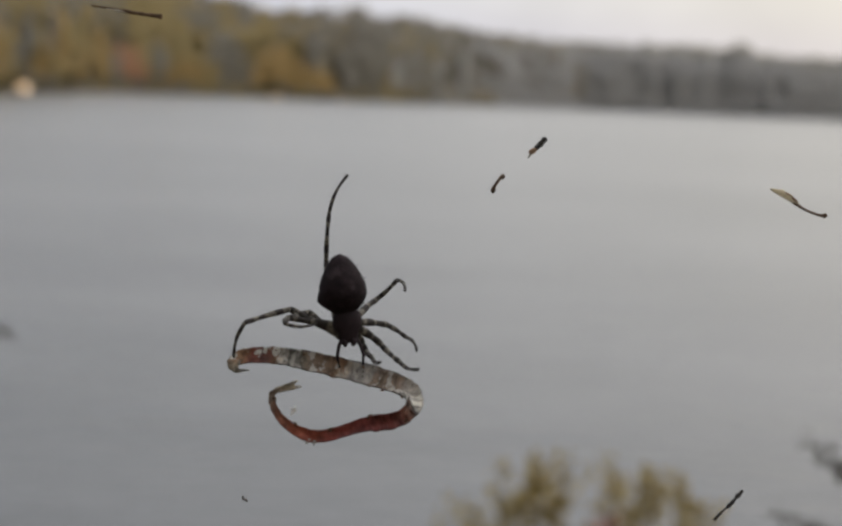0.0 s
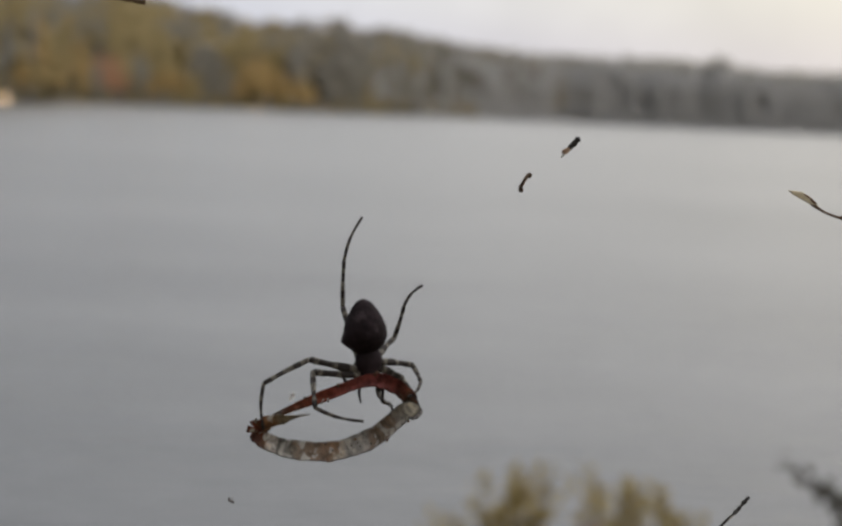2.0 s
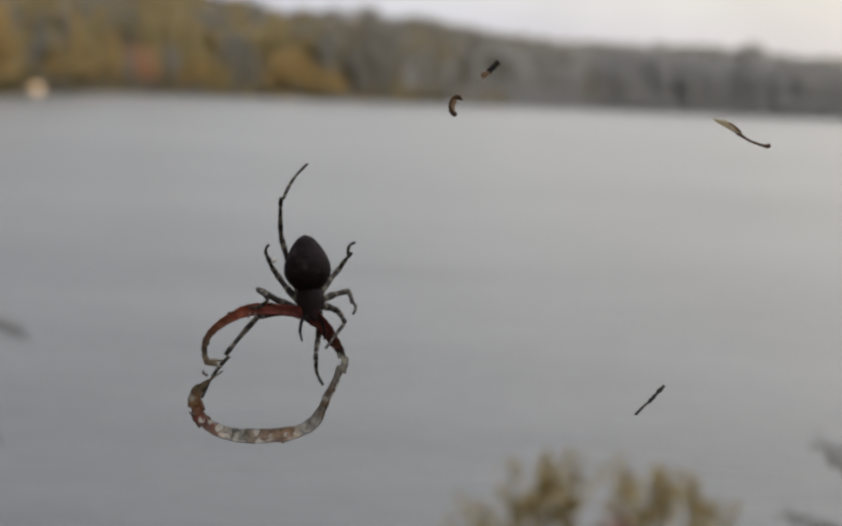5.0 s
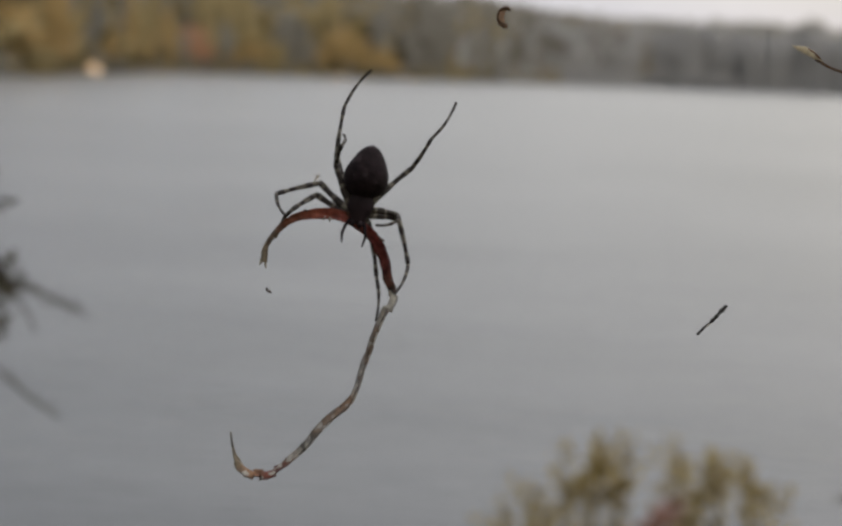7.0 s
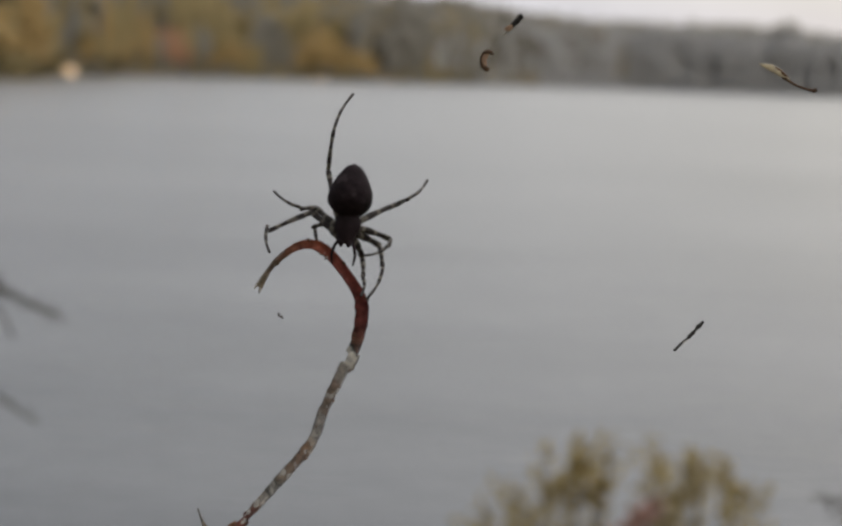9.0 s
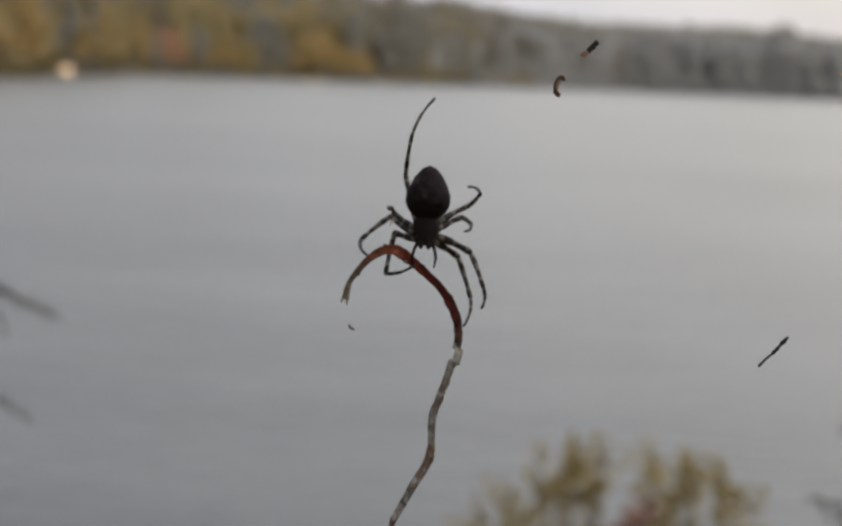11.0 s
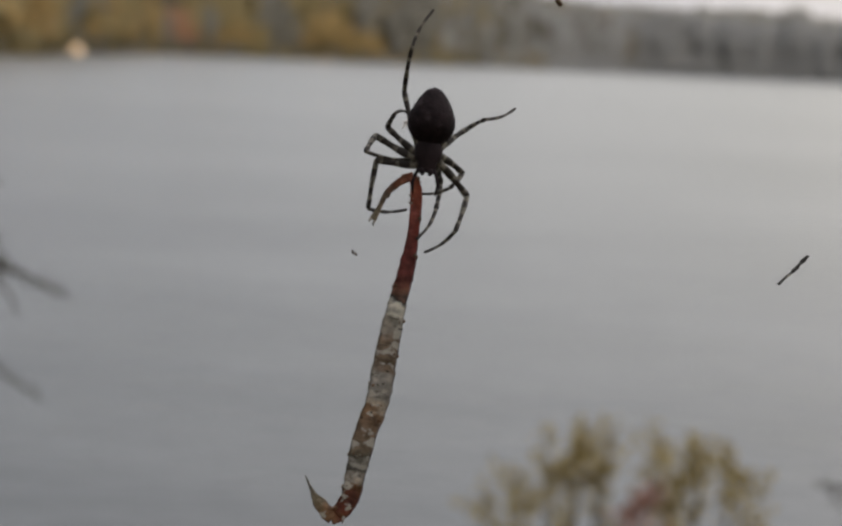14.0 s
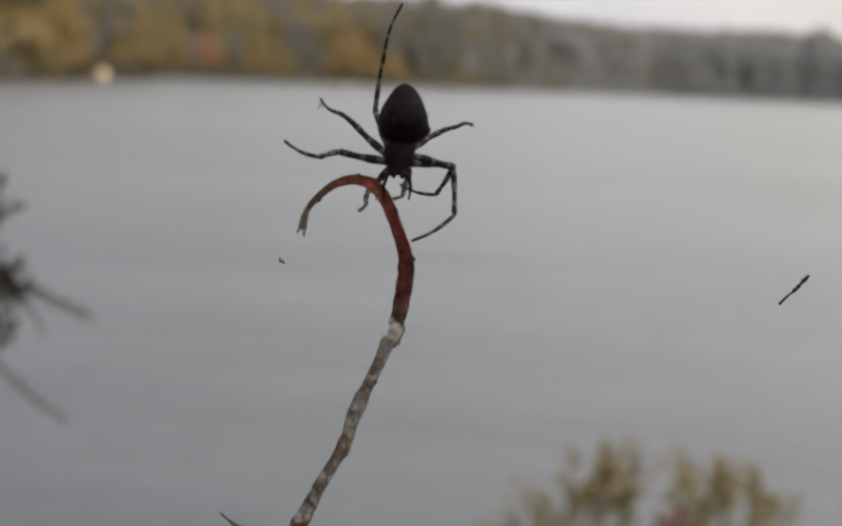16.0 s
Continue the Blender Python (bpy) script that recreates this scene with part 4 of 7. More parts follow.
yleaf = litter("blade", "dry straw-pale leaf blade with brown stalk, caught in the web", "leaf blade", STRAW, ((-5.1, 2.5, 0), (-4.2, 2.1, 0.1), (-3.0, 1.7, 0.2), (-1.6, 0.9, 0.2), (-0.3, -0.2, 0), (0.4, -0.7, 0)), (0.06, 0.36, 0.6, 0.6, 0.4, 0.1), 0.3, 0.15)
piece_of(yleaf, "withered_edge", "brown withered edge", BROWNBIT, ((-3.6, 2.05, 0.25), (-2.4, 1.75, 0.3), (-1.2, 0.95, 0.3), (-0.2, 0.0, 0.2)), (0.05, 0.16, 0.22, 0.1), 0.3, 0.4)
piece_of(yleaf, "stalk", "thin dark brown stalk", DARKBIT, ((-2.6, 0.95, 0.0), (-1.3, 0.15, 0.1), (0.0, -0.55, 0.1), (1.3, -1.3, 0), (3.0, -2.0, 0), (4.4, -2.3, 0), (4.9, -2.1, 0)), (0.04, 0.12, 0.24, 0.24, 0.2, 0.3, 0.4), 0.6, 0.4)
stick = litter("twig_bit", "thin blackened twig bit stuck in the web", "twig", BLACKBIT, ((-2.6, -2.5, 0), (-1.6, -1.5, 0), (-0.5, -0.55, 0), (-0.1, -0.25, 0.1), (0.8, 0.75, 0.1), (1.6, 1.65, 0), (2.5, 2.5, 0)), (0.18, 0.2, 0.17, 0.34, 0.36, 0.36, 0.2), 0.7, 0.5)
piece_of(stick, "bark_flake", "pale strip of peeled bark", PALEFIBRE, ((-1.4, -1.5, 0.2), (-0.7, -0.85, 0.25), (-0.2, -0.5, 0.3)), (0.04, 0.1, 0.04), 0.4, 0.4)
speck = litter("plant_speck", "tiny grey speck stuck in the web", "speck", TWIG, ((-0.35, 0.4, 0), (-0.2, -0.1, 0), (0.2, -0.3, 0), (0.6, -0.5, 0)), (0.12, 0.2, 0.22, 0.1), 0.6, 0.6)
piece_of(speck, "hair", "fine grey hair", PALEFIBRE, ((0.1, -0.2, 0), (0.35, 0.1, 0.1), (0.3, 0.6, 0.1)), (0.06, 0.05, 0.03), 0.6)
tuft = litter("seed_tuft", "tiny grey fluffy tuft stuck in the web", "tuft", FLUFF, ((-0.7, -1.0, 0), (-0.35, -0.3, 0.1), (0.0, 0.25, 0.15), (0.35, 0.9, 0.1)), (0.05, 0.13, 0.15, 0.04), 0.5, 0.6)
for a, reach in ((25, 1.0), (60, 0.7), (100, 0.8), (140, 1.1), (200, 0.9), (240, 0.8), (280, 1.0), (325, 0.8)):
    x, y = reach * math.cos(radians(a)), reach * math.sin(radians(a))
    piece_of(tuft, "hair", "fine grey hair", FLUFF, ((0, 0, 0.1), (0.6 * x, 0.5 * y, 0.3), (x, y, 0.2)), (0.07, 0.05, 0.02), 0.7)
brown = litter("blade", "dark brown leaf blade with pale torn edge, stuck in web", "leaf blade", DARKBIT, ((-6.0, 1.0, 0), (-4.0, 0.7, 0), (-2.3, 0.45, 0.1), (0.2, -0.1, 0.1), (3.0, -0.5, 0), (5.2, -0.8, 0), (6.0, -0.85, 0)), (0.1, 0.16, 0.14, 0.34, 0.3, 0.4, 0.42), 0.4, 0.35)
piece_of(brown, "torn_edge", "pale torn edge", PALEFIBRE, ((-3.6, 0.5, 0.15), (-1.8, 0.2, 0.2), (0.4, -0.35, 0.2)), (0.04, 0.13, 0.04), 0.3, 0.4)


# ---- what moves ----
def eased(rows):
    """The rows, with more of them in between where a turn is large."""
    done = [rows[0]]
    for t1, m1 in rows[1:]:
        t0, m0 = done[-1]
        q0, q1 = m0.to_quaternion(), m1.to_quaternion()
        turn = math.degrees(q0.rotation_difference(q1).angle)
        turn = min(turn, 360 - turn)
        steps = int(turn // 55) + 1
        if q0.dot(q1) < 0:
            q1.negate()
        for k in range(1, steps):
            u = k / steps
            done.append((t0 + (t1 - t0) * u, Matrix.LocRotScale(m0.translation.lerp(m1.translation, u), q0.slerp(q1, u), None)))
        done.append((t1, m1))
    return done


def aim(d, before=None):
    """A turn that lays y along d and keeps z as near to the viewer's side as it can, or to the far side, so that the bow follows on from the part before."""
    y = d.normalized()
    x = y.cross(Vector((0, 0, 1)))
    x = x.normalized() if x.length > 0.05 else y.cross(Vector((0, 1, 0))).normalized()
    if before is not None and before.x * d.y - before.y * d.x > 0:
        x = -x
    return Matrix((x, y, x.cross(y))).transposed()


def leg_moves(i, text):
    """Rows for a leg's three parts from knee, ankle and tip, in millimetres in the spider's space."""
    leg, shin, foot, hip, sizes = LEGS[i]
    rows = ([], [], [])
    for entry in text.split(";"):
        t, numbers = entry.split(":")
        v = [float(q) for q in numbers.split()]
        t = float(t)
        knee, ankle, tip = Vector(v[0:3]), Vector(v[3:6]), Vector(v[6:9])
        a, b, c = aim(knee - hip), aim(ankle - knee, knee - hip), aim(tip - ankle, ankle - knee)
        back = a.transposed()
        rows[0].append((t, Matrix.Translation(hip * MM) @ a.to_4x4()))
        rows[1].append((t, Matrix.Translation(Vector((0, sizes[0], 0)) * MM) @ (back @ b).to_4x4()))
        rows[2].append((t, Matrix.Translation(back @ (ankle - hip) * MM) @ (back @ c).to_4x4()))
    for ob, r in zip((leg, shin, foot), rows):
        walk(ob, eased(r))


def leaf_shape(t, text):
    """Keeps the strip's middle line at t: places in millimetres and a twist in degrees; | stands before its pale joint."""
    SHAPES[t] = [[[float(q) for q in p.split()] for p in half.split(",")] for half in text.split("|")]


def smooth_line(pts, steps=14):
    p = np.array(pts)
    p = np.vstack([2 * p[0] - p[1], p, 2 * p[-1] - p[-2]])
    out = []
    for k in range(1, len(p) - 2):
        for u in np.arange(steps) / steps:
            a, b, c, d = p[k - 1], p[k], p[k + 1], p[k + 2]
            out.append(0.5 * (2 * b + (c - a) * u + (2 * a - 5 * b + 4 * c - d) * u ** 2 + (3 * b - a - 3 * c + d) * u ** 3))
    out.append(p[-2])
    return np.array(out)


def even_line(pts, joint, near=70, far=100):
    """The line with even steps before and after the joint."""
    gone = np.concatenate([[0], np.cumsum(np.linalg.norm(np.diff(pts[:, :3], axis=0), axis=1))])
    want = np.concatenate([np.linspace(0, gone[joint], near + 1), np.linspace(gone[joint], gone[-1], far + 1)[1:]])
    return np.array([np.interp(want, gone, pts[:, k]) for k in range(4)]).T


def leaf_moves():
    rows = [[] for _ in PIECES]
    lines = [(t, even_line(smooth_line(first + second), len(first) * 14)) for t, (first, second) in sorted(SHAPES.items())]
    between = []
    for (t0, a), (t1, b) in zip(lines, lines[1:]):
        n = max(1, round((t1 - t0) / 0.25))
        between += [(t0 + (t1 - t0) * k / n, a + (b - a) * k / n) for k in range(n)]
    for t, line in between + lines[-1:]:
        joint = 70
        xyz = line[:, :3]
        gone = np.concatenate([[0], np.cumsum(np.linalg.norm(np.diff(xyz, axis=0), axis=1))])
        tang = np.gradient(xyz, axis=0)
        tang /= np.linalg.norm(tang, axis=1)[:, None]
        side = np.cross(tang[0], (0, 0, 1.0))
        side /= np.linalg.norm(side)
        sides = [side]
        for k in range(1, len(tang)):
            side = side - tang[k] * side.dot(tang[k])
            side /= np.linalg.norm(side)
            sides.append(side)
        flat = np.cross(tang, (0, 0, 1.0))
        for k, s in enumerate(sides):  # the broad face turns to the viewer wherever the strip runs across the view
            w = np.linalg.norm(flat[k])
            if w > 0.05:
                f = flat[k] / w
                f = f if f.dot(s) >= 0 else -f
                g = min(1.0, max(0.0, (w - 0.35) / 0.4))
                sides[k] = s * (1 - g) + f * g
        sides = np.array(sides)
        for i, ob in enumerate(PIECES):
            s = gone[joint] * (i + 0.5) / NEAR if i < NEAR else gone[joint] + (gone[-1] - gone[joint]) * (i - NEAR + 0.5) / FAR_N
            at = [float(np.interp(s, gone, xyz[:, k])) for k in range(3)]
            y = Vector([float(np.interp(s, gone, tang[:, k])) for k in range(3)]).normalized()
            x = Vector([float(np.interp(s, gone, sides[:, k])) for k in range(3)])
            x = (x - y * x.dot(y)).normalized()
            x = Matrix.Rotation(radians(float(np.interp(s, gone, line[:, 3]))), 3, y) @ x
            if rows[i]:
                if x.dot(rows[i][-1][1].to_3x3().col[0]) < 0:
                    x = -x
            rot = Matrix((x, y, x.cross(y))).transposed()
            rows[i].append((t, Matrix.Translation(Vector(at) * MM) @ rot.to_4x4()))
    for ob, r in zip(PIECES, rows):
        walk(ob, eased(r))


def bough_moves(tree, rows):
    """Lets the boughs of a sapling dip, by degrees, about the place where they leave its trunk."""
    for bough in [ob for ob in tree.children if ob.name.startswith("bough")]:
        at = Vector(bough.data.vertices[0].co)
        walk(bough, [(t, Matrix.Translation(at) @ pose(0, 0, 0, 0, a, 0) @ Matrix.Translation(-at)) for t, a in rows])


def motions():
    bough_moves(right_sapling, ((0, 0), (0.5, -1.0), (1, -2.3), (1.5, -3.5), (2, -2.2), (2.5, -1.2), (3, -0.3), (5.5, 0), (16, 0)))
    sway = [
        (0, -0.0108, 0.1798, 2.9643, 5.5),
        (0.1, -0.0080, 0.1793, 2.9640, 5.4),
        (0.2, -0.0019, 0.1789, 2.9651, 5.4),
        (0.3, 0.0072, 0.1785, 2.9658, 5.3),
        (0.4, 0.0144, 0.1779, 2.9651, 5.2),
        (0.5, 0.0172, 0.1775, 2.9655, 5.1),
        (0.6, 0.0155, 0.1781, 2.9652, 4.1),
        (0.7, 0.0096, 0.1786, 2.9641, 3.1),
        (0.8, 0.0005, 0.1791, 2.9631, 2.0),
        (0.9, -0.0074, 0.1800, 2.9639, 1.0),
        (1, -0.0106, 0.1808, 2.9648, 0.0),
        (1.1, -0.0099, 0.1791, 2.9644, 0.2),
        (1.2, -0.0021, 0.1772, 2.9629, 0.4),
        (1.3, 0.0069, 0.1757, 2.9645, 0.6),
        (1.5, 0.0156, 0.1724, 2.9645, 1.1),
        (1.7, 0.0077, 0.1812, 2.9609, 2.2),
        (1.8, 0.0005, 0.1857, 2.9587, 2.8),
        (2, -0.0043, 0.1948, 2.9565, 4.0),
        (2.2, 0.0038, 0.1866, 2.9594, 3.4),
        (2.3, 0.0078, 0.1824, 2.9601, 3.1),
        (2.5, 0.0073, 0.1744, 2.9627, 2.5),
        (2.7, -0.0041, 0.1798, 2.9632, 2.6),
        (2.8, -0.0086, 0.1825, 2.9632, 2.6),
        (3, -0.0100, 0.1878, 2.9636, 2.7),
        (3.2, -0.0027, 0.1885, 2.9660, 2.9),
        (5.3, -0.0210, 0.1923, 2.9657, 4.6),
        (5.5, -0.0145, 0.1934, 2.9702, 4.7),
        (5.7, -0.0043, 0.1946, 2.9756, 3.2),
        (6, -0.0138, 0.1944, 2.9731, 0.8),
        (6.2, -0.0170, 0.1938, 2.9701, 0.5),
        (6.3, -0.0151, 0.1941, 2.9721, 0.3),
        (6.5, -0.0077, 0.1950, 2.9763, 0.0),
        (6.7, -0.0092, 0.1975, 2.9755, -4.9),
        (7, -0.0213, 0.2012, 2.9771, -12.4),
        (7.2, -0.0221, 0.2002, 2.9764, -13.5),
        (7.5, -0.0166, 0.1989, 2.9744, -15.1),
        (7.8, -0.0147, 0.1950, 2.9736, -11.0),
        (8, -0.0141, 0.1925, 2.9743, -8.2),
        (8.2, -0.0136, 0.1955, 2.9723, -8.5),
        (8.5, -0.0164, 0.2009, 2.9759, -9.0),
        (8.7, -0.0210, 0.2006, 2.9747, -8.6),
        (10.8, 0.0009, 0.2014, 2.9732, -4.5),
        (11, -0.0049, 0.2015, 2.9744, -4.1),
        (11.5, 0.0014, 0.1885, 2.9734, -5.7),
        (12, -0.0045, 0.1964, 2.9757, -7.2),
        (12.5, -0.0047, 0.2036, 2.9854, -8.5),
        (13, -0.0050, 0.1891, 2.9862, -7.6),
        (13.5, -0.0036, 0.1897, 2.9849, -5.3),
        (14, -0.0063, 0.1908, 2.9854, -5.7),
        (14.5, -0.0068, 0.1883, 2.9842, -7.6),
        (15, -0.0143, 0.2024, 2.9824, -5.4),
        (15.5, -0.0152, 0.1845, 2.9853, -9.3),
        (16, -0.0142, 0.1762, 2.9897, -3.4),
    ]
    walk(spider, [(t, hang(x, y, z, turn)) for t, x, y, z, turn in sway])
    walk(leaf, [(t, hang(x, y, z)) for t, x, y, z, turn in sway])
    walk(abdomen, [(t, pose(0, 0, 0, 0, a, 0)) for t, a in [(0, 40), (0.5, -10), (1, 40), (1.5, -15), (2, 45), (2.5, 0), (3, 35), (5.5, 5), (7, 10), (8, 0), (8.5, 25), (11, 0), (15.5, 0), (16, -40)]])
    leg_moves(0, """0: -2.7 8.6 -5.1 -1.2 16.3 -0.4 2.6 21.8 5.1;
        0.5: -3.8 8.6 -4.5 -3.4 15.9 1.1 0.2 22.9 -2.4;
        1: -3.9 8.9 -3.8 -3.1 16.2 1.7 0.0 23.2 -2.3;
        1.5: -4.7 8.6 -4.2 -4.5 14.8 2.6 -1.3 22.0 -0.8;
        2: -4.0 8.2 -5.4 -3.1 16.6 -1.8 0.7 23.9 0.5;
        2.5: -5.1 9.2 -0.5 -4.5 15.2 6.3 -0.9 21.9 2.3;
        3: -3.5 9.6 -0.0 -2.8 15.8 6.6 0.6 22.7 2.7;
        5.5: -4.7 9.3 0.4 -2.9 15.3 7.2 1.1 21.3 2.5;
        6: -5.6 8.0 -4.7 -4.1 14.1 1.9 -0.1 20.8 -1.7;
        6.5: -4.1 9.2 -2.6 -2.6 15.1 4.3 0.8 22.3 1.0;
        7: -6.9 6.5 -6.0 -7.3 15.6 -4.9 -3.7 23.4 -4.1;
        7.5: -6.7 8.4 -2.0 -6.1 15.4 4.0 -4.6 22.6 -0.4;
        8: -5.8 8.0 -4.6 -4.6 14.2 2.1 -2.5 22.4 0.6;
        8.5: -5.5 8.0 -4.9 -4.8 14.9 1.1 -2.7 22.4 -2.4;
        11: -4.5 7.9 -5.6 -3.7 14.8 0.4 0.0 22.1 -2.3;
        11.5: -5.6 8.8 -2.3 -4.8 15.4 4.0 -2.4 22.3 -0.4;
        12: -5.6 8.7 -2.9 -5.1 14.7 4.0 -2.6 22.1 0.4;
        12.5: -5.1 7.4 -6.1 -4.5 15.3 -1.4 -2.3 23.3 -3.8;
        13: -5.2 8.3 -4.5 -4.9 14.4 2.4 -2.9 21.4 -2.2;
        13.5: -5.0 8.3 -4.6 -4.2 14.5 2.1 -1.4 22.0 -1.2;
        14: -5.3 8.6 -3.5 -4.6 14.8 3.3 -1.6 22.4 0.4;
        14.5: -6.0 7.9 -4.5 -5.5 15.0 1.4 -2.6 22.5 -1.6;
        15: -5.8 8.6 -2.8 -4.5 15.2 3.5 -0.8 22.3 0.3;
        15.5: -6.6 7.9 -4.0 -5.3 14.0 2.7 -2.4 21.2 -1.0;
        16: -4.9 5.9 -7.9 -3.9 14.9 -6.3 -1.3 22.9 -4.6""")
    leg_moves(1, """0: -9.5 0.0 0.2 -9.5 -0.9 5.3 -4.9 -1.4 1.5;
        0.5: -6.7 2.5 -4.8 -6.9 3.1 0.3 -3.1 3.2 -4.2;
        1: -6.2 -0.7 -6.9 -7.6 0.4 -2.0 -8.5 0.8 3.9;
        1.5: -7.7 0.2 -5.3 -11.4 -0.1 -1.6 -12.1 -0.8 4.3;
        2: -3.2 -3.7 -7.9 -4.7 -4.2 -2.9 -3.7 -4.7 2.9;
        2.5: -5.1 0.2 -7.2 -8.3 1.6 -3.3 -9.4 1.7 2.6;
        3: -7.2 0.5 -5.7 -9.2 1.8 -1.0 -10.1 1.0 4.8;
        5.5: -5.7 3.3 -4.7 -6.3 6.3 -0.5 -5.7 8.8 4.9;
        6: -6.9 2.6 -4.3 -8.2 4.9 0.2 -8.7 6.9 5.9;
        6.5: -5.9 4.7 0.2 -7.9 7.2 4.4 -10.0 10.4 -0.2;
        7: -6.0 4.7 0.2 -5.2 7.9 4.2 -5.9 10.3 -1.2;
        7.5: -7.2 2.3 -4.3 -8.4 4.2 0.4 -8.9 5.2 -5.5;
        8: -7.9 3.1 -0.6 -7.8 3.8 4.6 -5.9 5.3 -0.9;
        8.5: -7.1 1.4 -5.3 -9.5 0.6 -0.8 -15.3 2.2 -1.3;
        11: -5.7 0.3 -6.8 -6.5 1.4 -1.8 -6.7 0.8 4.2;
        11.5: -6.2 2.8 -4.9 -7.5 3.8 0.0 -7.7 3.4 -5.9;
        12: -5.9 2.5 -5.5 -6.4 3.4 -0.4 -4.2 3.7 5.2;
        12.5: -5.9 2.6 -5.3 -7.0 3.7 -0.3 -5.8 2.9 5.5;
        13: -7.3 0.3 -5.7 -7.7 0.6 -0.5 -4.0 -0.3 4.1;
        13.5: -5.7 1.4 -6.4 -6.3 1.8 -1.2 -4.0 -0.9 3.6;
        14: -7.6 2.2 -4.0 -6.4 4.1 0.7 -4.1 5.1 -4.7;
        14.5: -8.1 2.7 -1.6 -6.7 4.4 3.1 -5.0 5.7 -2.5;
        15: -6.5 4.3 0.6 -7.4 5.4 5.6 -8.6 8.0 0.3;
        15.5: -5.8 2.9 -5.1 -5.2 4.1 -0.1 -3.9 4.4 5.8;
        16: -7.7 2.7 -3.0 -9.7 3.8 1.6 -13.3 6.4 -2.4""")
    leg_moves(2, """0: -9.3 1.2 -3.0 -16.3 -0.1 2.5 -19.4 -5.7 -3.2;
        0.5: -8.9 -1.0 -5.6 -12.3 -0.7 2.7 -17.7 2.6 -3.1;
        1: -9.1 1.0 -3.8 -17.3 -1.7 -1.0 -19.8 -7.9 -6.3;
        1.5: -6.8 -1.5 -7.7 -10.7 -2.9 0.3 -15.6 -4.4 -6.6;
        2: -10.5 -0.6 -0.1 -18.7 -4.1 1.0 -19.5 -12.4 -1.0;
        2.5: -10.0 -1.4 -3.9 -15.4 -5.4 2.0 -16.7 -10.3 -4.9;
        3: -9.0 2.0 -2.0 -16.9 -1.5 0.4 -21.3 -8.0 -3.2;
        5.5: -9.4 -4.8 -4.9 -14.9 -10.9 -1.1 -20.2 -17.5 0.2;
        6: -9.5 1.1 -2.6 -10.9 -1.8 5.8 -10.7 -4.1 -2.5;
        6.5: -10.1 -0.4 -2.7 -12.8 -1.7 5.8 -15.3 -2.4 -2.4;
        7: -8.6 0.9 -4.8 -15.5 -2.9 -0.4 -11.9 -6.5 6.5;
        7.5: -10.4 -1.3 -2.4 -15.9 -6.2 2.8 -20.7 -11.7 -1.8;
        8: -8.4 -1.1 -6.2 -13.3 -0.6 1.4 -18.9 4.5 -2.7;
        8.5: -7.7 -0.4 -6.6 -15.5 -4.3 -4.2 -13.0 -8.9 2.6;
        11: -6.8 -0.0 -7.2 -11.8 -4.9 -1.5 -10.1 -7.5 6.6;
        11.5: -7.1 0.1 -7.0 -10.9 -3.3 0.5 -4.9 -1.3 -5.4;
        12: -9.1 0.1 -4.6 -9.9 -2.7 3.9 -4.1 -1.7 -2.4;
        12.5: -7.4 0.9 -6.2 -11.9 -3.2 0.4 -3.6 -2.3 -1.6;
        13: -9.5 -1.9 -5.0 -9.6 -5.8 3.1 -3.7 -3.1 -2.6;
        13.5: -6.1 2.1 -6.4 -9.5 -4.7 -1.6 -1.6 -5.6 1.6;
        14: -9.4 0.5 -3.6 -10.3 -3.0 4.7 -2.9 -3.2 0.3;
        14.5: -8.3 0.8 -5.2 -12.4 -2.1 2.2 -9.1 -2.2 -5.7;
        15: -9.2 0.5 -4.1 -11.7 -1.0 4.4 -14.8 -0.1 -3.6;
        15.5: -6.0 1.6 -6.8 -11.7 -2.4 -1.0 -11.0 -5.0 7.1;
        16: -9.9 -1.7 -4.1 -12.0 -3.5 4.5 -18.4 -0.8 -0.6""")
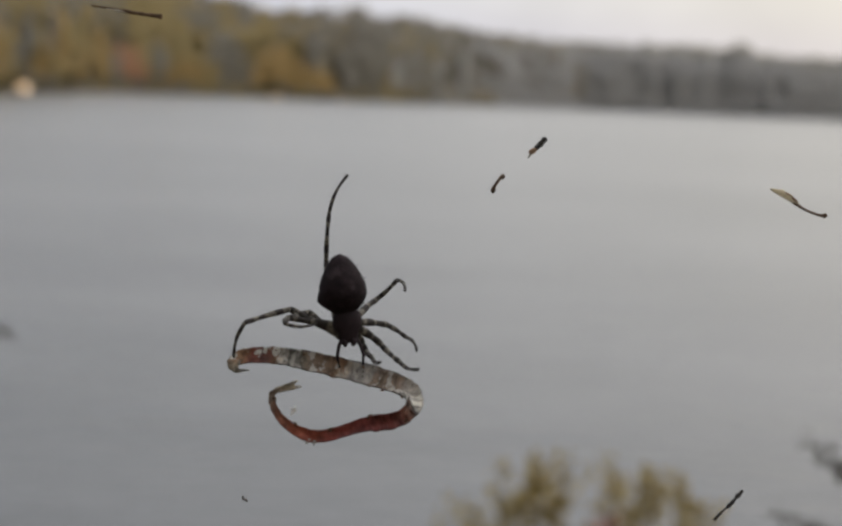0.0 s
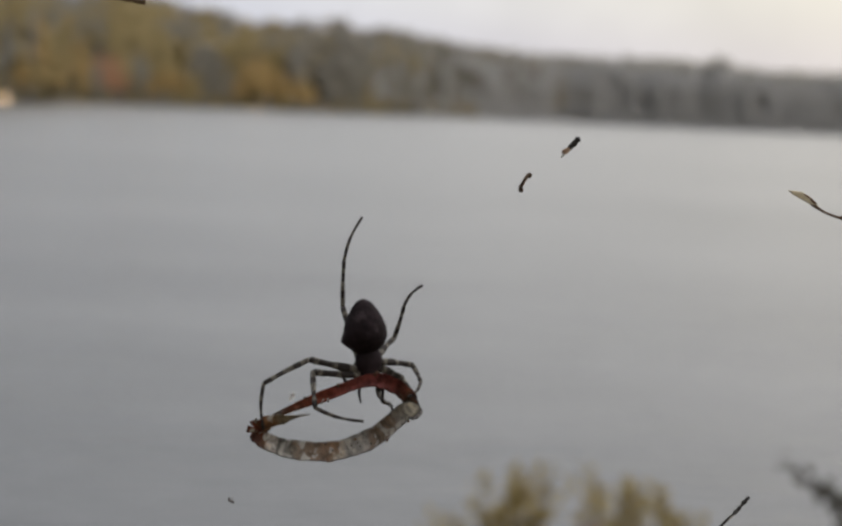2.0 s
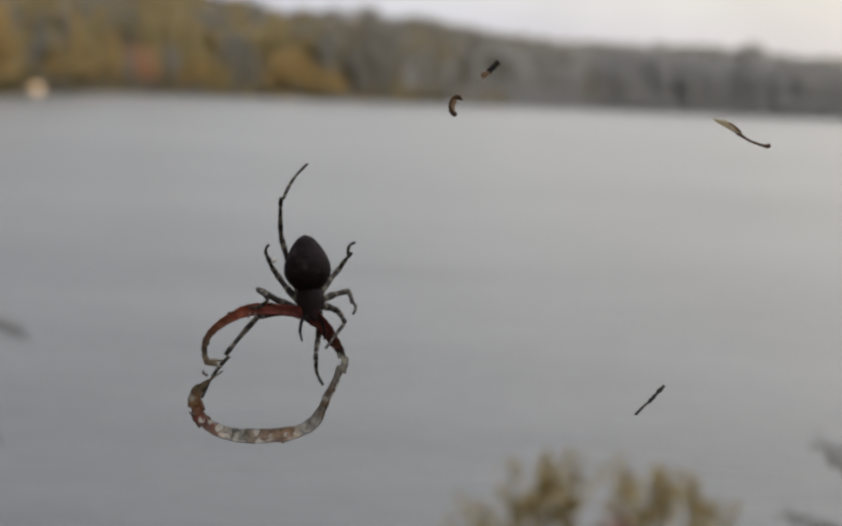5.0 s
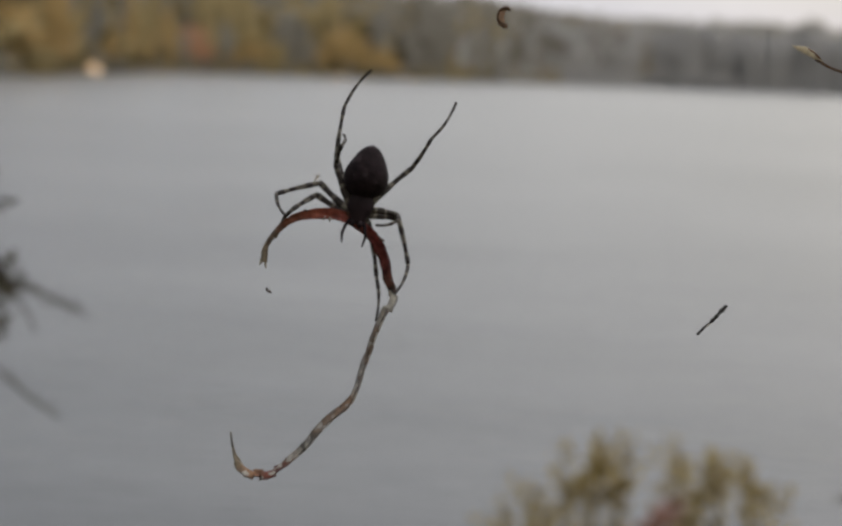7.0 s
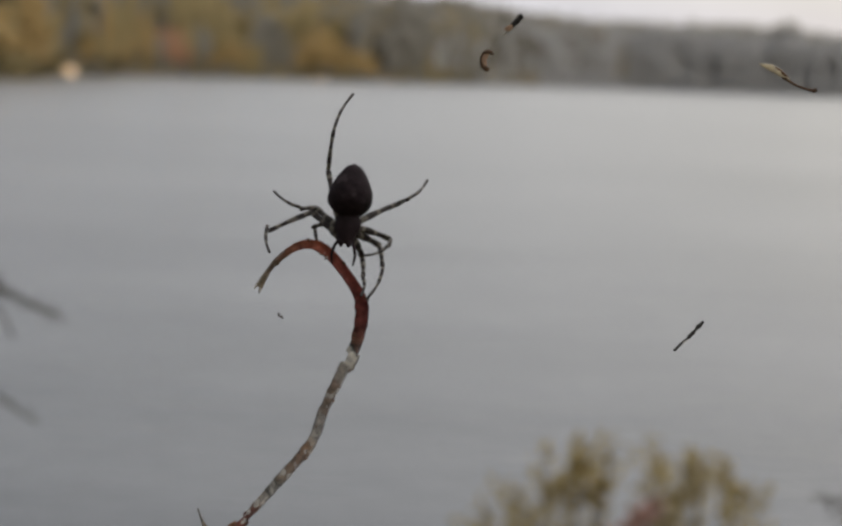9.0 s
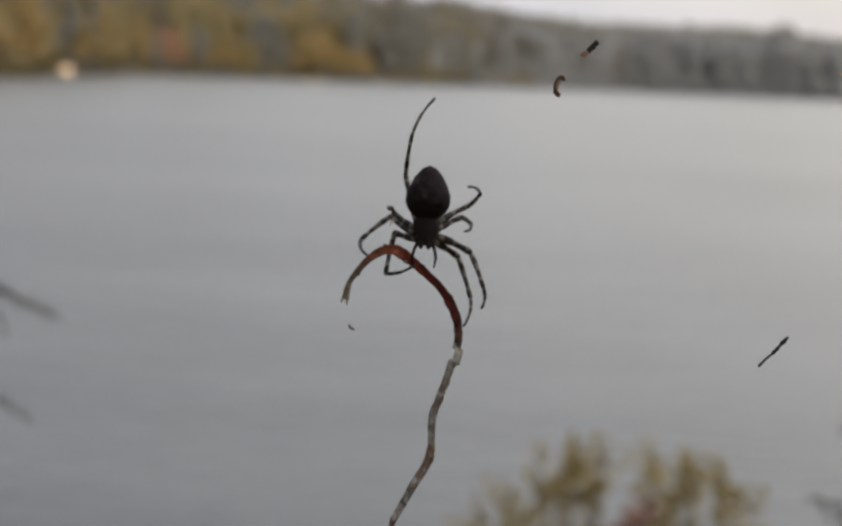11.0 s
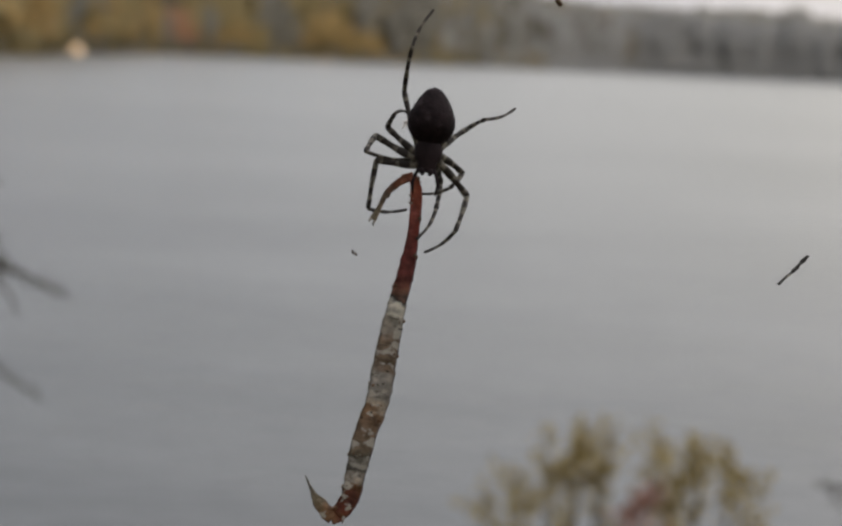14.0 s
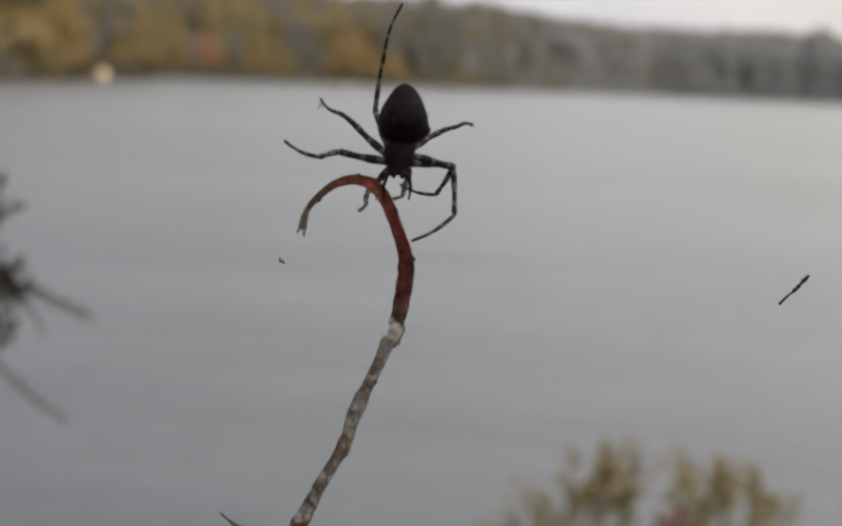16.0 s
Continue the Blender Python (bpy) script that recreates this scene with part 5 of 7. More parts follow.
    leg_moves(3, """0: -6.5 0.3 -6.0 -10.0 -0.4 1.9 -9.5 -1.6 -6.6;
        0.5: -6.2 -0.2 -6.6 -10.9 -0.9 0.6 -13.8 -8.2 -2.8;
        1: -8.8 0.6 0.1 -12.5 -4.1 6.2 -12.4 -9.1 -0.8;
        1.5: -6.7 -1.7 -6.9 -10.3 -3.5 0.7 -12.8 -11.0 -2.8;
        2: -10.0 -2.9 -0.0 -9.7 -8.6 6.4 -1.6 -11.5 6.8;
        2.5: -9.7 -1.7 -1.1 -15.0 -5.7 4.4 -14.9 -9.6 -3.2;
        3: -8.6 0.8 0.1 -13.2 -1.6 7.0 -10.7 -6.2 0.2;
        5.5: -8.9 0.4 0.4 -5.6 -1.3 8.2 -10.5 -2.8 1.2;
        6: -9.3 -2.2 -3.5 -14.6 -7.3 0.9 -19.0 -12.8 -4.0;
        6.5: -8.7 -2.6 -4.8 -14.6 -7.2 -0.6 -18.2 -12.3 5.3;
        7: -8.7 -1.4 -4.3 -11.5 -5.1 2.9 -14.1 -9.5 -4.0;
        7.5: -8.0 -2.1 -5.8 -8.7 -3.8 2.6 -11.1 -5.6 -5.4;
        8: -8.6 -2.6 -5.1 -13.5 -5.8 1.2 -14.6 -8.0 -7.0;
        8.5: -4.7 -1.9 -8.2 -5.3 -2.1 0.4 -6.2 -2.6 -8.2;
        11: -5.8 -3.0 -7.9 -6.9 -10.8 -4.5 -1.6 -8.8 2.0;
        11.5: -6.3 -3.8 -7.6 -7.5 -10.3 -2.1 -2.9 -8.9 5.0;
        12: -8.3 -2.7 -5.5 -8.5 -10.6 -2.3 -1.9 -9.5 3.1;
        12.5: -6.4 -2.6 -7.4 -7.8 -10.3 -4.0 -1.6 -8.6 1.7;
        13: -7.1 -4.6 -7.0 -7.1 -11.9 -2.5 -2.1 -10.7 4.4;
        13.5: -7.2 -3.0 -6.8 -7.3 -11.4 -4.9 -1.5 -11.5 1.5;
        14: -8.9 -3.6 -4.8 -9.5 -12.2 -5.0 -2.7 -11.8 0.2;
        14.5: -8.2 -1.9 -5.4 -8.4 -10.5 -5.6 -2.4 -10.0 0.6;
        15: -7.4 -0.7 -5.8 -8.5 -8.7 -2.8 -3.0 -10.0 3.7;
        15.5: -9.5 -3.7 -3.5 -9.3 -11.7 -0.3 -1.8 -10.5 3.7;
        16: -4.7 -6.5 -8.1 -4.9 -9.2 0.0 -5.1 -11.5 8.3""")
    leg_moves(4, """0: 5.2 1.3 -10.2 8.9 4.3 -2.3 9.8 2.5 6.0;
        0.5: 8.9 2.6 -7.5 6.6 7.9 -0.3 1.7 9.7 6.5;
        1: 5.4 5.1 -8.4 7.2 8.4 0.0 9.3 10.8 8.0;
        1.5: 8.6 4.2 -6.8 6.2 7.5 1.4 3.9 10.2 -6.4;
        2: 5.0 1.5 -10.2 7.1 7.5 -3.6 10.3 11.0 3.6;
        2.5: 6.8 2.8 -9.0 7.3 4.8 -0.0 7.3 6.4 8.4;
        3: 4.0 2.0 -10.4 5.6 5.3 -1.9 7.4 6.2 6.4;
        5.5: 5.6 3.5 -9.3 7.9 5.9 -0.7 9.2 7.2 7.7;
        6: 6.6 4.1 -8.4 7.7 7.4 0.0 6.0 8.3 8.4;
        6.5: 8.6 5.9 -4.9 11.1 10.2 2.9 15.7 17.2 0.8;
        7: 7.6 7.3 -3.9 10.1 12.5 3.2 13.0 20.2 0.6;
        7.5: 6.6 6.6 -6.1 8.6 13.3 -0.0 10.7 20.9 -3.5;
        8: 6.5 3.7 -8.7 9.1 7.4 -0.7 11.2 11.3 6.6;
        8.5: 8.2 3.6 -7.5 10.6 4.5 1.3 14.5 8.9 -4.9;
        11: 8.0 3.2 -8.0 9.4 5.0 0.9 7.4 6.6 -7.3;
        11.5: 6.4 2.3 -9.4 7.5 3.1 -0.3 7.9 3.4 8.3;
        12: 7.3 2.4 -8.9 9.2 3.0 0.1 11.0 2.7 -8.3;
        12.5: 6.2 3.6 -8.9 7.3 4.9 0.1 6.7 5.9 -8.4;
        13: 5.4 3.3 -9.5 8.1 4.4 -0.7 12.5 7.7 -7.4;
        13.5: 5.6 3.2 -9.4 9.7 4.5 -1.3 12.6 3.5 6.7;
        14: 6.3 3.8 -8.7 9.1 4.9 -0.1 14.3 8.0 -6.2;
        14.5: 5.2 3.4 -9.5 7.9 5.8 -1.0 10.4 8.6 6.7;
        15: 5.4 4.6 -8.8 6.9 6.3 0.1 7.2 9.7 -7.8;
        15.5: 8.2 4.9 -6.6 12.2 8.1 1.0 15.5 12.1 -5.8;
        16: 6.0 3.1 -9.2 8.7 3.0 -0.4 11.1 2.4 7.8""")
    leg_moves(5, """0: 6.5 -3.2 -6.7 9.4 -5.4 -3.0 10.8 -7.5 2.5;
        0.5: 9.0 0.2 -3.0 6.3 -0.1 1.5 5.4 -1.1 -4.4;
        1: 6.7 0.8 -6.0 8.7 1.6 -1.3 9.8 0.3 4.5;
        1.5: 8.0 0.7 -4.6 5.9 0.7 0.2 3.9 0.6 5.8;
        2: 7.9 -3.4 -5.3 9.0 -6.2 -1.1 6.4 -8.2 4.0;
        2.5: 4.3 0.5 -7.4 8.2 -1.7 -4.8 7.0 -3.3 0.9;
        3: 6.5 -0.3 -6.6 8.4 -1.7 -1.9 7.0 -2.5 3.8;
        5.5: 6.4 -1.0 -6.7 7.0 -3.0 -2.0 7.4 -4.7 3.8;
        6: 4.1 0.3 -7.5 6.1 -0.3 -2.8 6.7 -0.7 3.2;
        6.5: 4.4 -2.6 -7.8 5.4 -3.5 -2.8 4.7 -4.7 3.0;
        7: 6.6 -1.8 -6.7 7.2 -2.7 -1.6 3.7 -4.6 2.9;
        7.5: 5.3 -2.7 -7.5 4.4 -5.5 -3.2 0.1 -7.7 0.4;
        8: 6.6 -2.5 -6.7 4.0 -5.5 -3.3 0.8 -7.0 1.5;
        8.5: 7.5 -3.4 -5.8 7.6 -4.7 -0.8 3.7 -7.1 3.1;
        11: 6.5 0.7 -6.1 8.2 -0.6 -1.4 6.9 -2.1 4.3;
        11.5: 5.4 0.7 -6.9 6.5 0.7 -1.8 6.7 0.6 4.2;
        12: 5.4 -0.9 -7.3 6.2 -4.8 -3.9 0.5 -6.6 -3.9;
        12.5: 6.5 -3.0 -6.7 4.9 -5.5 -2.5 0.2 -6.3 1.2;
        13: 6.8 -2.9 -6.5 5.2 -5.2 -2.1 -0.2 -7.3 -0.4;
        13.5: 7.3 -4.0 -5.8 5.3 -6.7 -1.9 0.5 -8.5 1.3;
        14: 6.3 -4.2 -6.5 4.3 -7.2 -2.8 -1.1 -8.8 -0.8;
        14.5: 7.6 -3.4 -5.7 5.9 -5.7 -1.3 -0.0 -6.9 -1.3;
        15: 5.3 0.0 -7.2 4.3 -5.0 -6.2 0.0 -9.2 -6.1;
        15.5: 6.2 -0.0 -6.7 8.9 -0.2 -2.2 7.7 -1.5 3.5;
        16: 8.5 -3.1 -4.6 6.0 -7.6 -4.8 0.1 -6.3 -4.3""")
    leg_moves(6, """0: 4.9 -6.3 -8.2 7.9 -9.2 -0.3 10.7 -10.0 7.9;
        0.5: 8.8 -5.7 -5.5 8.5 -11.0 1.8 2.1 -15.2 -2.1;
        1: 5.3 -6.7 -7.9 7.3 -10.6 -0.0 8.4 -16.8 -5.9;
        1.5: 9.3 -3.1 -5.4 11.2 -10.5 -0.6 4.3 -12.3 4.1;
        2: 5.9 -5.9 -7.9 8.6 -11.7 -1.6 6.3 -11.5 6.7;
        2.5: 8.8 -6.3 -5.1 9.8 -11.8 1.8 5.3 -11.8 -5.5;
        3: 4.2 -5.2 -8.8 5.1 -6.2 0.1 6.4 -9.1 -7.9;
        5.5: 4.2 -3.8 -9.1 6.0 -6.3 -0.6 6.7 -6.9 7.9;
        6: 5.1 -0.8 -8.5 6.7 -6.5 -1.7 3.5 -8.6 6.0;
        6.5: 7.0 -5.5 -7.3 8.1 -12.2 -1.4 3.5 -19.5 -1.0;
        7: 6.9 -2.4 -7.8 10.6 -10.4 -5.9 9.5 -16.1 0.5;
        7.5: 5.9 -3.6 -8.4 9.2 -11.7 -6.3 7.4 -18.8 -1.8;
        8: 7.2 -3.9 -7.6 7.4 -8.5 0.1 1.0 -6.0 -4.9;
        8.5: 5.6 -4.4 -8.5 6.8 -7.8 -0.2 5.6 -9.7 8.1;
        11: 8.6 -5.7 -5.7 11.1 -11.9 0.3 11.5 -16.1 -7.2;
        11.5: 8.0 -1.0 -6.6 9.9 -4.1 1.6 13.9 -8.2 -4.8;
        12: 6.1 -2.9 -8.3 7.4 -9.0 -1.8 4.3 -11.5 5.8;
        12.5: 8.4 -2.4 -6.5 9.5 -9.8 -1.6 6.5 -15.8 3.8;
        13: 8.4 -6.0 -5.8 9.8 -13.7 -1.3 7.6 -21.4 1.8;
        13.5: 8.4 -5.1 -6.2 6.2 -12.6 -1.9 1.1 -15.7 4.4;
        14: 7.5 -8.2 -5.2 6.0 -14.5 1.0 1.1 -18.8 -4.7;
        14.5: 7.9 -4.5 -6.9 5.3 -10.4 -0.6 -0.5 -7.8 5.2;
        15: 8.2 -5.8 -6.2 6.6 -11.6 0.5 1.9 -14.4 -6.2;
        15.5: 8.2 -5.3 -6.4 10.4 -10.7 0.5 9.6 -11.3 -8.0;
        16: 8.5 -2.7 -6.4 9.2 -10.8 -2.4 2.8 -15.4 1.1""")
    leg_moves(7, """0: 2.2 -7.2 -8.6 3.4 -7.9 -0.1 4.8 -8.2 8.4;
        0.5: 7.0 -3.1 -7.0 8.2 -7.7 0.1 5.3 -9.3 8.1;
        1: 1.1 -6.7 -8.8 2.2 -7.1 -0.2 3.2 -7.6 8.3;
        1.5: 8.3 -2.9 -5.6 9.3 -5.9 2.4 8.3 -9.8 -5.2;
        2: 1.4 -8.1 -8.2 2.2 -9.2 0.3 3.7 -11.7 -7.8;
        2.5: 4.7 -7.1 -7.9 4.2 -12.3 -1.1 3.9 -20.2 -4.6;
        3: -0.4 -8.3 -7.9 -0.9 -11.4 0.1 -0.9 -16.8 -6.6;
        5.5: 1.2 -8.9 -7.7 1.6 -12.4 0.1 2.2 -17.1 -7.1;
        6: 2.5 -3.7 -9.1 3.0 -6.2 -0.9 3.2 -9.3 7.1;
        6.5: 4.4 -5.5 -8.5 5.5 -12.3 -3.3 4.6 -17.7 3.3;
        7: 2.2 -5.8 -9.0 5.1 -13.9 -8.8 6.9 -22.3 -8.2;
        7.5: 5.4 -5.5 -8.0 8.9 -12.2 -3.9 7.7 -18.1 2.3;
        8: 4.6 -5.3 -8.5 6.3 -13.2 -5.6 4.5 -19.4 0.1;
        8.5: 2.8 -6.9 -8.6 4.0 -9.7 -0.6 4.9 -12.9 7.4;
        11: 6.4 -6.7 -7.1 9.2 -14.2 -3.9 8.0 -19.0 3.1;
        11.5: 5.2 -3.8 -8.3 7.2 -11.4 -4.8 4.5 -12.1 3.3;
        12: 3.3 -5.8 -8.8 4.0 -10.4 -1.6 2.5 -11.6 6.8;
        12.5: 6.3 -4.0 -7.6 8.4 -10.9 -3.1 5.5 -14.0 4.4;
        13: 4.9 -5.2 -8.3 5.0 -10.7 -1.7 2.3 -16.8 3.8;
        13.5: 4.8 -5.5 -8.3 4.2 -12.3 -3.1 1.8 -18.2 2.6;
        14: 2.6 -6.2 -8.8 2.3 -11.2 -1.9 -0.4 -16.6 4.3;
        14.5: 4.1 -4.5 -8.7 4.1 -8.5 -1.1 0.2 -14.6 3.5;
        15: 4.8 -4.5 -8.5 4.0 -9.4 -1.4 0.2 -13.8 4.9;
        15.5: 4.3 -4.2 -8.7 4.9 -10.8 -3.2 1.5 -16.0 2.8;
        16: 1.1 -5.2 -9.1 1.0 -7.5 -0.8 -0.1 -9.3 7.5""")
    leaf_shape(0, "-8.8 -12.1 -0.4 0, -12.0 -13.4 0.8 0, -10.8 -16.8 2.1 0, -7.3 -19.3 3.1 0, -3.4 -19.8 3.6 0, 3.1 -18.0 3.9 0, 8.2 -17.2 3.6 22 | 10.9 -15.1 1.1 27, 9.7 -13.0 -1.6 37, 3.9 -11.1 -3.9 37, -4.3 -9.2 -5.5 37, -12.4 -7.7 -5.8 37, -18.2 -8.0 -5.1 27, -18.3 -9.6 -2.5 27, -16.1 -9.6 -0.7 27")
    leaf_shape(0.5, "-17.3 -8.1 -2.5 0, -20.8 -10.5 -0.9 0, -21.8 -11.8 0.8 0, -19.1 -12.8 2.6 0, -14.5 -11.2 3.7 0, -8.6 -9.8 4.3 0, -2.6 -9.8 4.6 0, 2.1 -10.1 3.9 22 | 6.5 -10.1 0.6 27, 4.7 -10.4 -2.1 37, -1.7 -9.5 -4.1 37, -7.9 -9.4 -4.7 37, -12.2 -10.0 -4.1 37, -12.8 -10.5 -1.5 27, -10.9 -9.9 0.8 27, -8.7 -10.3 0.4 27")
    leaf_shape(1, "-14.7 -11.7 -2.5 0, -17.4 -12.9 -0.8 0, -17.0 -14.9 1.0 0, -12.8 -15.7 2.9 0, -9.3 -15.0 3.9 0, -5.0 -13.0 4.1 0, 1.0 -11.3 4.3 0, 5.3 -10.3 3.2 22 | 7.1 -9.0 0.2 27, 5.3 -8.8 -2.5 37, -1.9 -9.0 -4.6 37, -9.2 -8.8 -5.7 37, -15.6 -8.6 -6.0 37, -19.0 -8.7 -4.8 27, -17.3 -9.0 -1.6 27, -14.1 -9.1 -0.6 27")
    leaf_shape(1.5, "-15.8 -11.2 -2.5 0, -19.5 -13.5 -1.0 0, -20.3 -15.1 0.7 0, -17.4 -15.0 2.5 0, -12.0 -13.1 3.6 0, -6.3 -11.5 4.3 0, -0.5 -10.7 4.5 0, 3.3 -10.7 3.9 22 | 7.1 -10.4 0.6 27, 5.4 -10.5 -2.0 37, -0.4 -10.5 -3.9 37, -6.5 -10.9 -4.6 37, -10.8 -11.3 -4.0 37, -12.1 -12.0 -1.9 27, -11.0 -11.1 0.3 27, -8.5 -11.0 0.4 27")
    leaf_shape(2, "-19.0 -12.8 -5.1 0, -13.9 -10.2 -0.9 0, -7.1 -7.3 2.8 0, 0.4 -4.7 4.7 0, 5.3 -6.1 3.5 22 | 7.6 -9.2 1.2 27, 4.8 -12.7 -1.9 37, 0.5 -16.2 -3.7 37, -6.4 -18.5 -5.0 37, -14.2 -18.1 -5.4 37, -19.0 -16.1 -4.7 37, -19.9 -13.6 -2.3 27, -15.7 -12.0 -0.1 27, -10.5 -11.0 0.7 27")
    leaf_shape(2.5, "-16.4 -14.5 -0.1 0, -14.9 -10.9 0.9 0, -10.8 -8.1 2.0 0, -5.5 -7.0 2.6 0, -0.0 -7.7 2.4 0, 4.3 -10.1 1.7 22 | 7.1 -13.3 0.0 77, 5.7 -18.5 -1.0 82, 2.6 -23.6 -2.1 74, -2.2 -25.9 -2.8 70, -8.4 -25.2 -3.0 70, -13.6 -22.7 -2.7 68, -16.8 -18.2 -1.9 59, -17.3 -15.3 -0.6 27, -15.9 -13.3 -0.1 27, -12.9 -11.8 0.1 27")
    leaf_shape(3, "-17.5 -11.6 -1.6 0, -11.8 -11.8 0.9 0, -5.3 -11.2 2.5 0, 0.1 -10.8 3.1 0, 4.2 -12.2 2.3 22 | 6.0 -15.6 0.5 27, 1.8 -18.1 -1.9 44, -2.8 -19.7 -3.0 44, -8.4 -18.8 -3.7 44, -15.0 -16.2 -3.9 47, -19.8 -13.6 -3.1 56, -21.0 -10.7 -1.7 62, -19.2 -8.3 -0.3 55, -14.9 -7.0 0.4 39")
    leaf_shape(5.5, "-16.0 -13.1 -0.5 0, -18.5 -12.4 -0.5 0, -19.2 -8.2 -0.4 0, -16.5 -4.5 -0.3 0, -11.3 -1.7 -0.2 0, -5.2 -1.8 -0.1 0, 0.4 -3.3 -0.1 25, 3.5 -6.8 -0.1 45 | 5.8 -10.9 -0.2 79, 5.4 -14.7 -0.2 85, 3.8 -19.8 -0.4 81, 2.5 -24.0 -0.5 72, -0.9 -26.8 -0.6 68, -6.5 -28.0 -0.6 64, -12.2 -28.3 -0.7 64, -16.9 -26.6 -0.7 64, -19.5 -22.8 -0.7 42, -19.1 -19.5 -0.6 42, -15.3 -16.1 -0.5 60")
    leaf_shape(6, "-17.7 -13.2 -0.6 0, -20.4 -12.4 -0.5 0, -20.5 -9.4 -0.3 0, -18.0 -6.1 -0.1 0, -12.8 -3.9 -0.0 0, -7.1 -3.3 -0.1 0, -2.9 -4.7 -0.3 30, 1.4 -8.0 -0.6 62 | 3.1 -10.4 -0.8 81, 2.8 -17.0 -1.2 85, 2.1 -22.6 -1.6 78, 0.4 -25.9 -1.8 63, -4.4 -30.6 -2.1 59, -9.1 -34.4 -2.2 59, -13.8 -36.3 -2.3 47, -17.6 -34.8 -2.1 47, -18.8 -29.6 -1.7 63")
    leaf_shape(6.5, "-18.5 -12.9 0.1 0, -20.5 -11.7 0.1 0, -20.7 -8.2 0.2 0, -18.4 -4.1 0.2 0, -13.2 -2.2 0.2 0, -7.5 -2.1 0.1 15, -1.9 -3.6 -0.0 42, 1.5 -8.0 -0.2 64 | 3.4 -12.7 -0.3 78, 2.8 -18.9 -0.4 87, 2.3 -26.4 -0.5 85, 1.7 -31.6 -0.6 76, -1.6 -36.9 -0.6 72, -4.8 -42.6 -0.7 68, -8.6 -46.4 -0.7 76, -12.8 -47.2 -0.6 65, -15.9 -45.0 -0.5 61, -17.8 -40.3 -0.4 74")
    leaf_shape(7, "-18.0 -11.7 0.5 0, -17.1 -8.3 0.4 0, -13.2 -4.4 0.3 0, -8.3 -3.2 0.2 0, -3.4 -3.7 0.1 0, 1.5 -6.8 0.0 25, 3.9 -10.7 -0.0 44, 4.9 -15.1 0.0 52 | 5.6 -18.0 0.0 66, 2.9 -23.9 0.1 78, 0.5 -30.7 0.2 78, -1.9 -37.1 0.3 78, -6.3 -41.0 0.5 74, -11.2 -46.4 0.6 74, -16.1 -50.1 0.7 74, -20.4 -50.3 0.8 72, -22.9 -47.8 0.9 68, -23.9 -43.0 0.9 77")
    leaf_shape(7.5, "-18.4 -11.6 0.1 0, -18.5 -8.7 0.1 0, -15.5 -5.8 0.1 0, -11.1 -4.0 0.0 0, -6.8 -5.3 0.0 0, -1.9 -8.4 0.0 15, 0.9 -13.0 0.0 38, 1.6 -18.3 0.0 66 | 0.9 -23.2 0.0 82, -3.4 -30.9 0.1 86, -6.8 -38.6 0.1 89, -9.2 -42.5 0.1 89, -14.6 -46.3 0.1 89, -20.9 -51.3 0.2 84, -24.7 -53.3 0.2 76, -27.4 -52.9 0.2 65, -29.8 -49.8 0.2 65, -30.8 -46.6 0.2 74")
    leaf_shape(8, "-17.2 -12.2 0.1 20, -13.5 -7.1 0.1 0, -7.9 -4.5 0.0 0, -3.7 -6.7 0.0 0, 0.1 -12.2 -0.0 0, 1.0 -18.2 -0.0 20 | -0.1 -23.8 -0.0 27, -2.7 -29.5 -0.0 47, -5.9 -35.1 0.0 53, -7.8 -41.6 0.0 47, -10.6 -46.3 0.0 53, -15.2 -52.0 0.1 53, -18.9 -55.7 0.1 53, -22.7 -57.6 0.1 47, -25.9 -56.7 0.1 27, -27.4 -52.9 0.1 47")
    leaf_shape(8.5, "-16.6 -12.1 0.1 20, -13.2 -7.7 0.1 0, -8.3 -5.0 0.1 0, -3.9 -6.5 0.1 0, 0.4 -12.4 0.1 0, 1.9 -16.6 0.1 15, 0.8 -21.9 0.1 30 | -0.6 -25.3 0.1 43, -5.1 -33.6 0.2 63, -8.0 -40.4 0.3 59, -11.5 -44.2 0.3 63, -17.3 -50.0 0.3 63, -22.2 -54.4 0.4 63, -26.1 -56.3 0.4 59, -29.5 -55.3 0.4 51, -31.0 -50.9 0.4 59")
    leaf_shape(11, "-14.8 -14.6 0.1 20, -13.7 -11.2 0.1 0, -9.8 -7.0 0.0 0, -5.9 -5.9 0.0 0, -1.5 -8.8 0.0 40, 3.4 -13.7 0.1 52, 5.8 -19.0 0.1 58 | 5.6 -23.9 0.1 70, 3.4 -30.7 0.2 78, 1.3 -36.6 0.2 78, 0.8 -43.4 0.2 74, -2.5 -49.3 0.2 78, -5.9 -55.1 0.3 78, -9.3 -62.0 0.3 72, -11.7 -64.4 0.3 63, -14.2 -62.0 0.3 63")
    leaf_shape(11.5, "-14.6 -11.9 -0.2 20, -12.4 -7.8 -0.2 0, -7.8 -4.3 -0.1 0, -4.1 -5.2 -0.1 0, -1.8 -11.4 -0.0 15, -0.0 -16.0 0.0 30, -0.0 -21.5 0.0 30 | -0.9 -25.6 0.0 27, -2.5 -31.6 -0.0 59, -5.2 -38.0 -0.0 56, -6.8 -43.5 -0.1 53, -9.4 -48.0 -0.1 56, -12.4 -53.5 -0.1 37, -14.2 -58.1 -0.2 27, -17.0 -59.0 -0.2 27, -18.3 -55.3 -0.2 27")
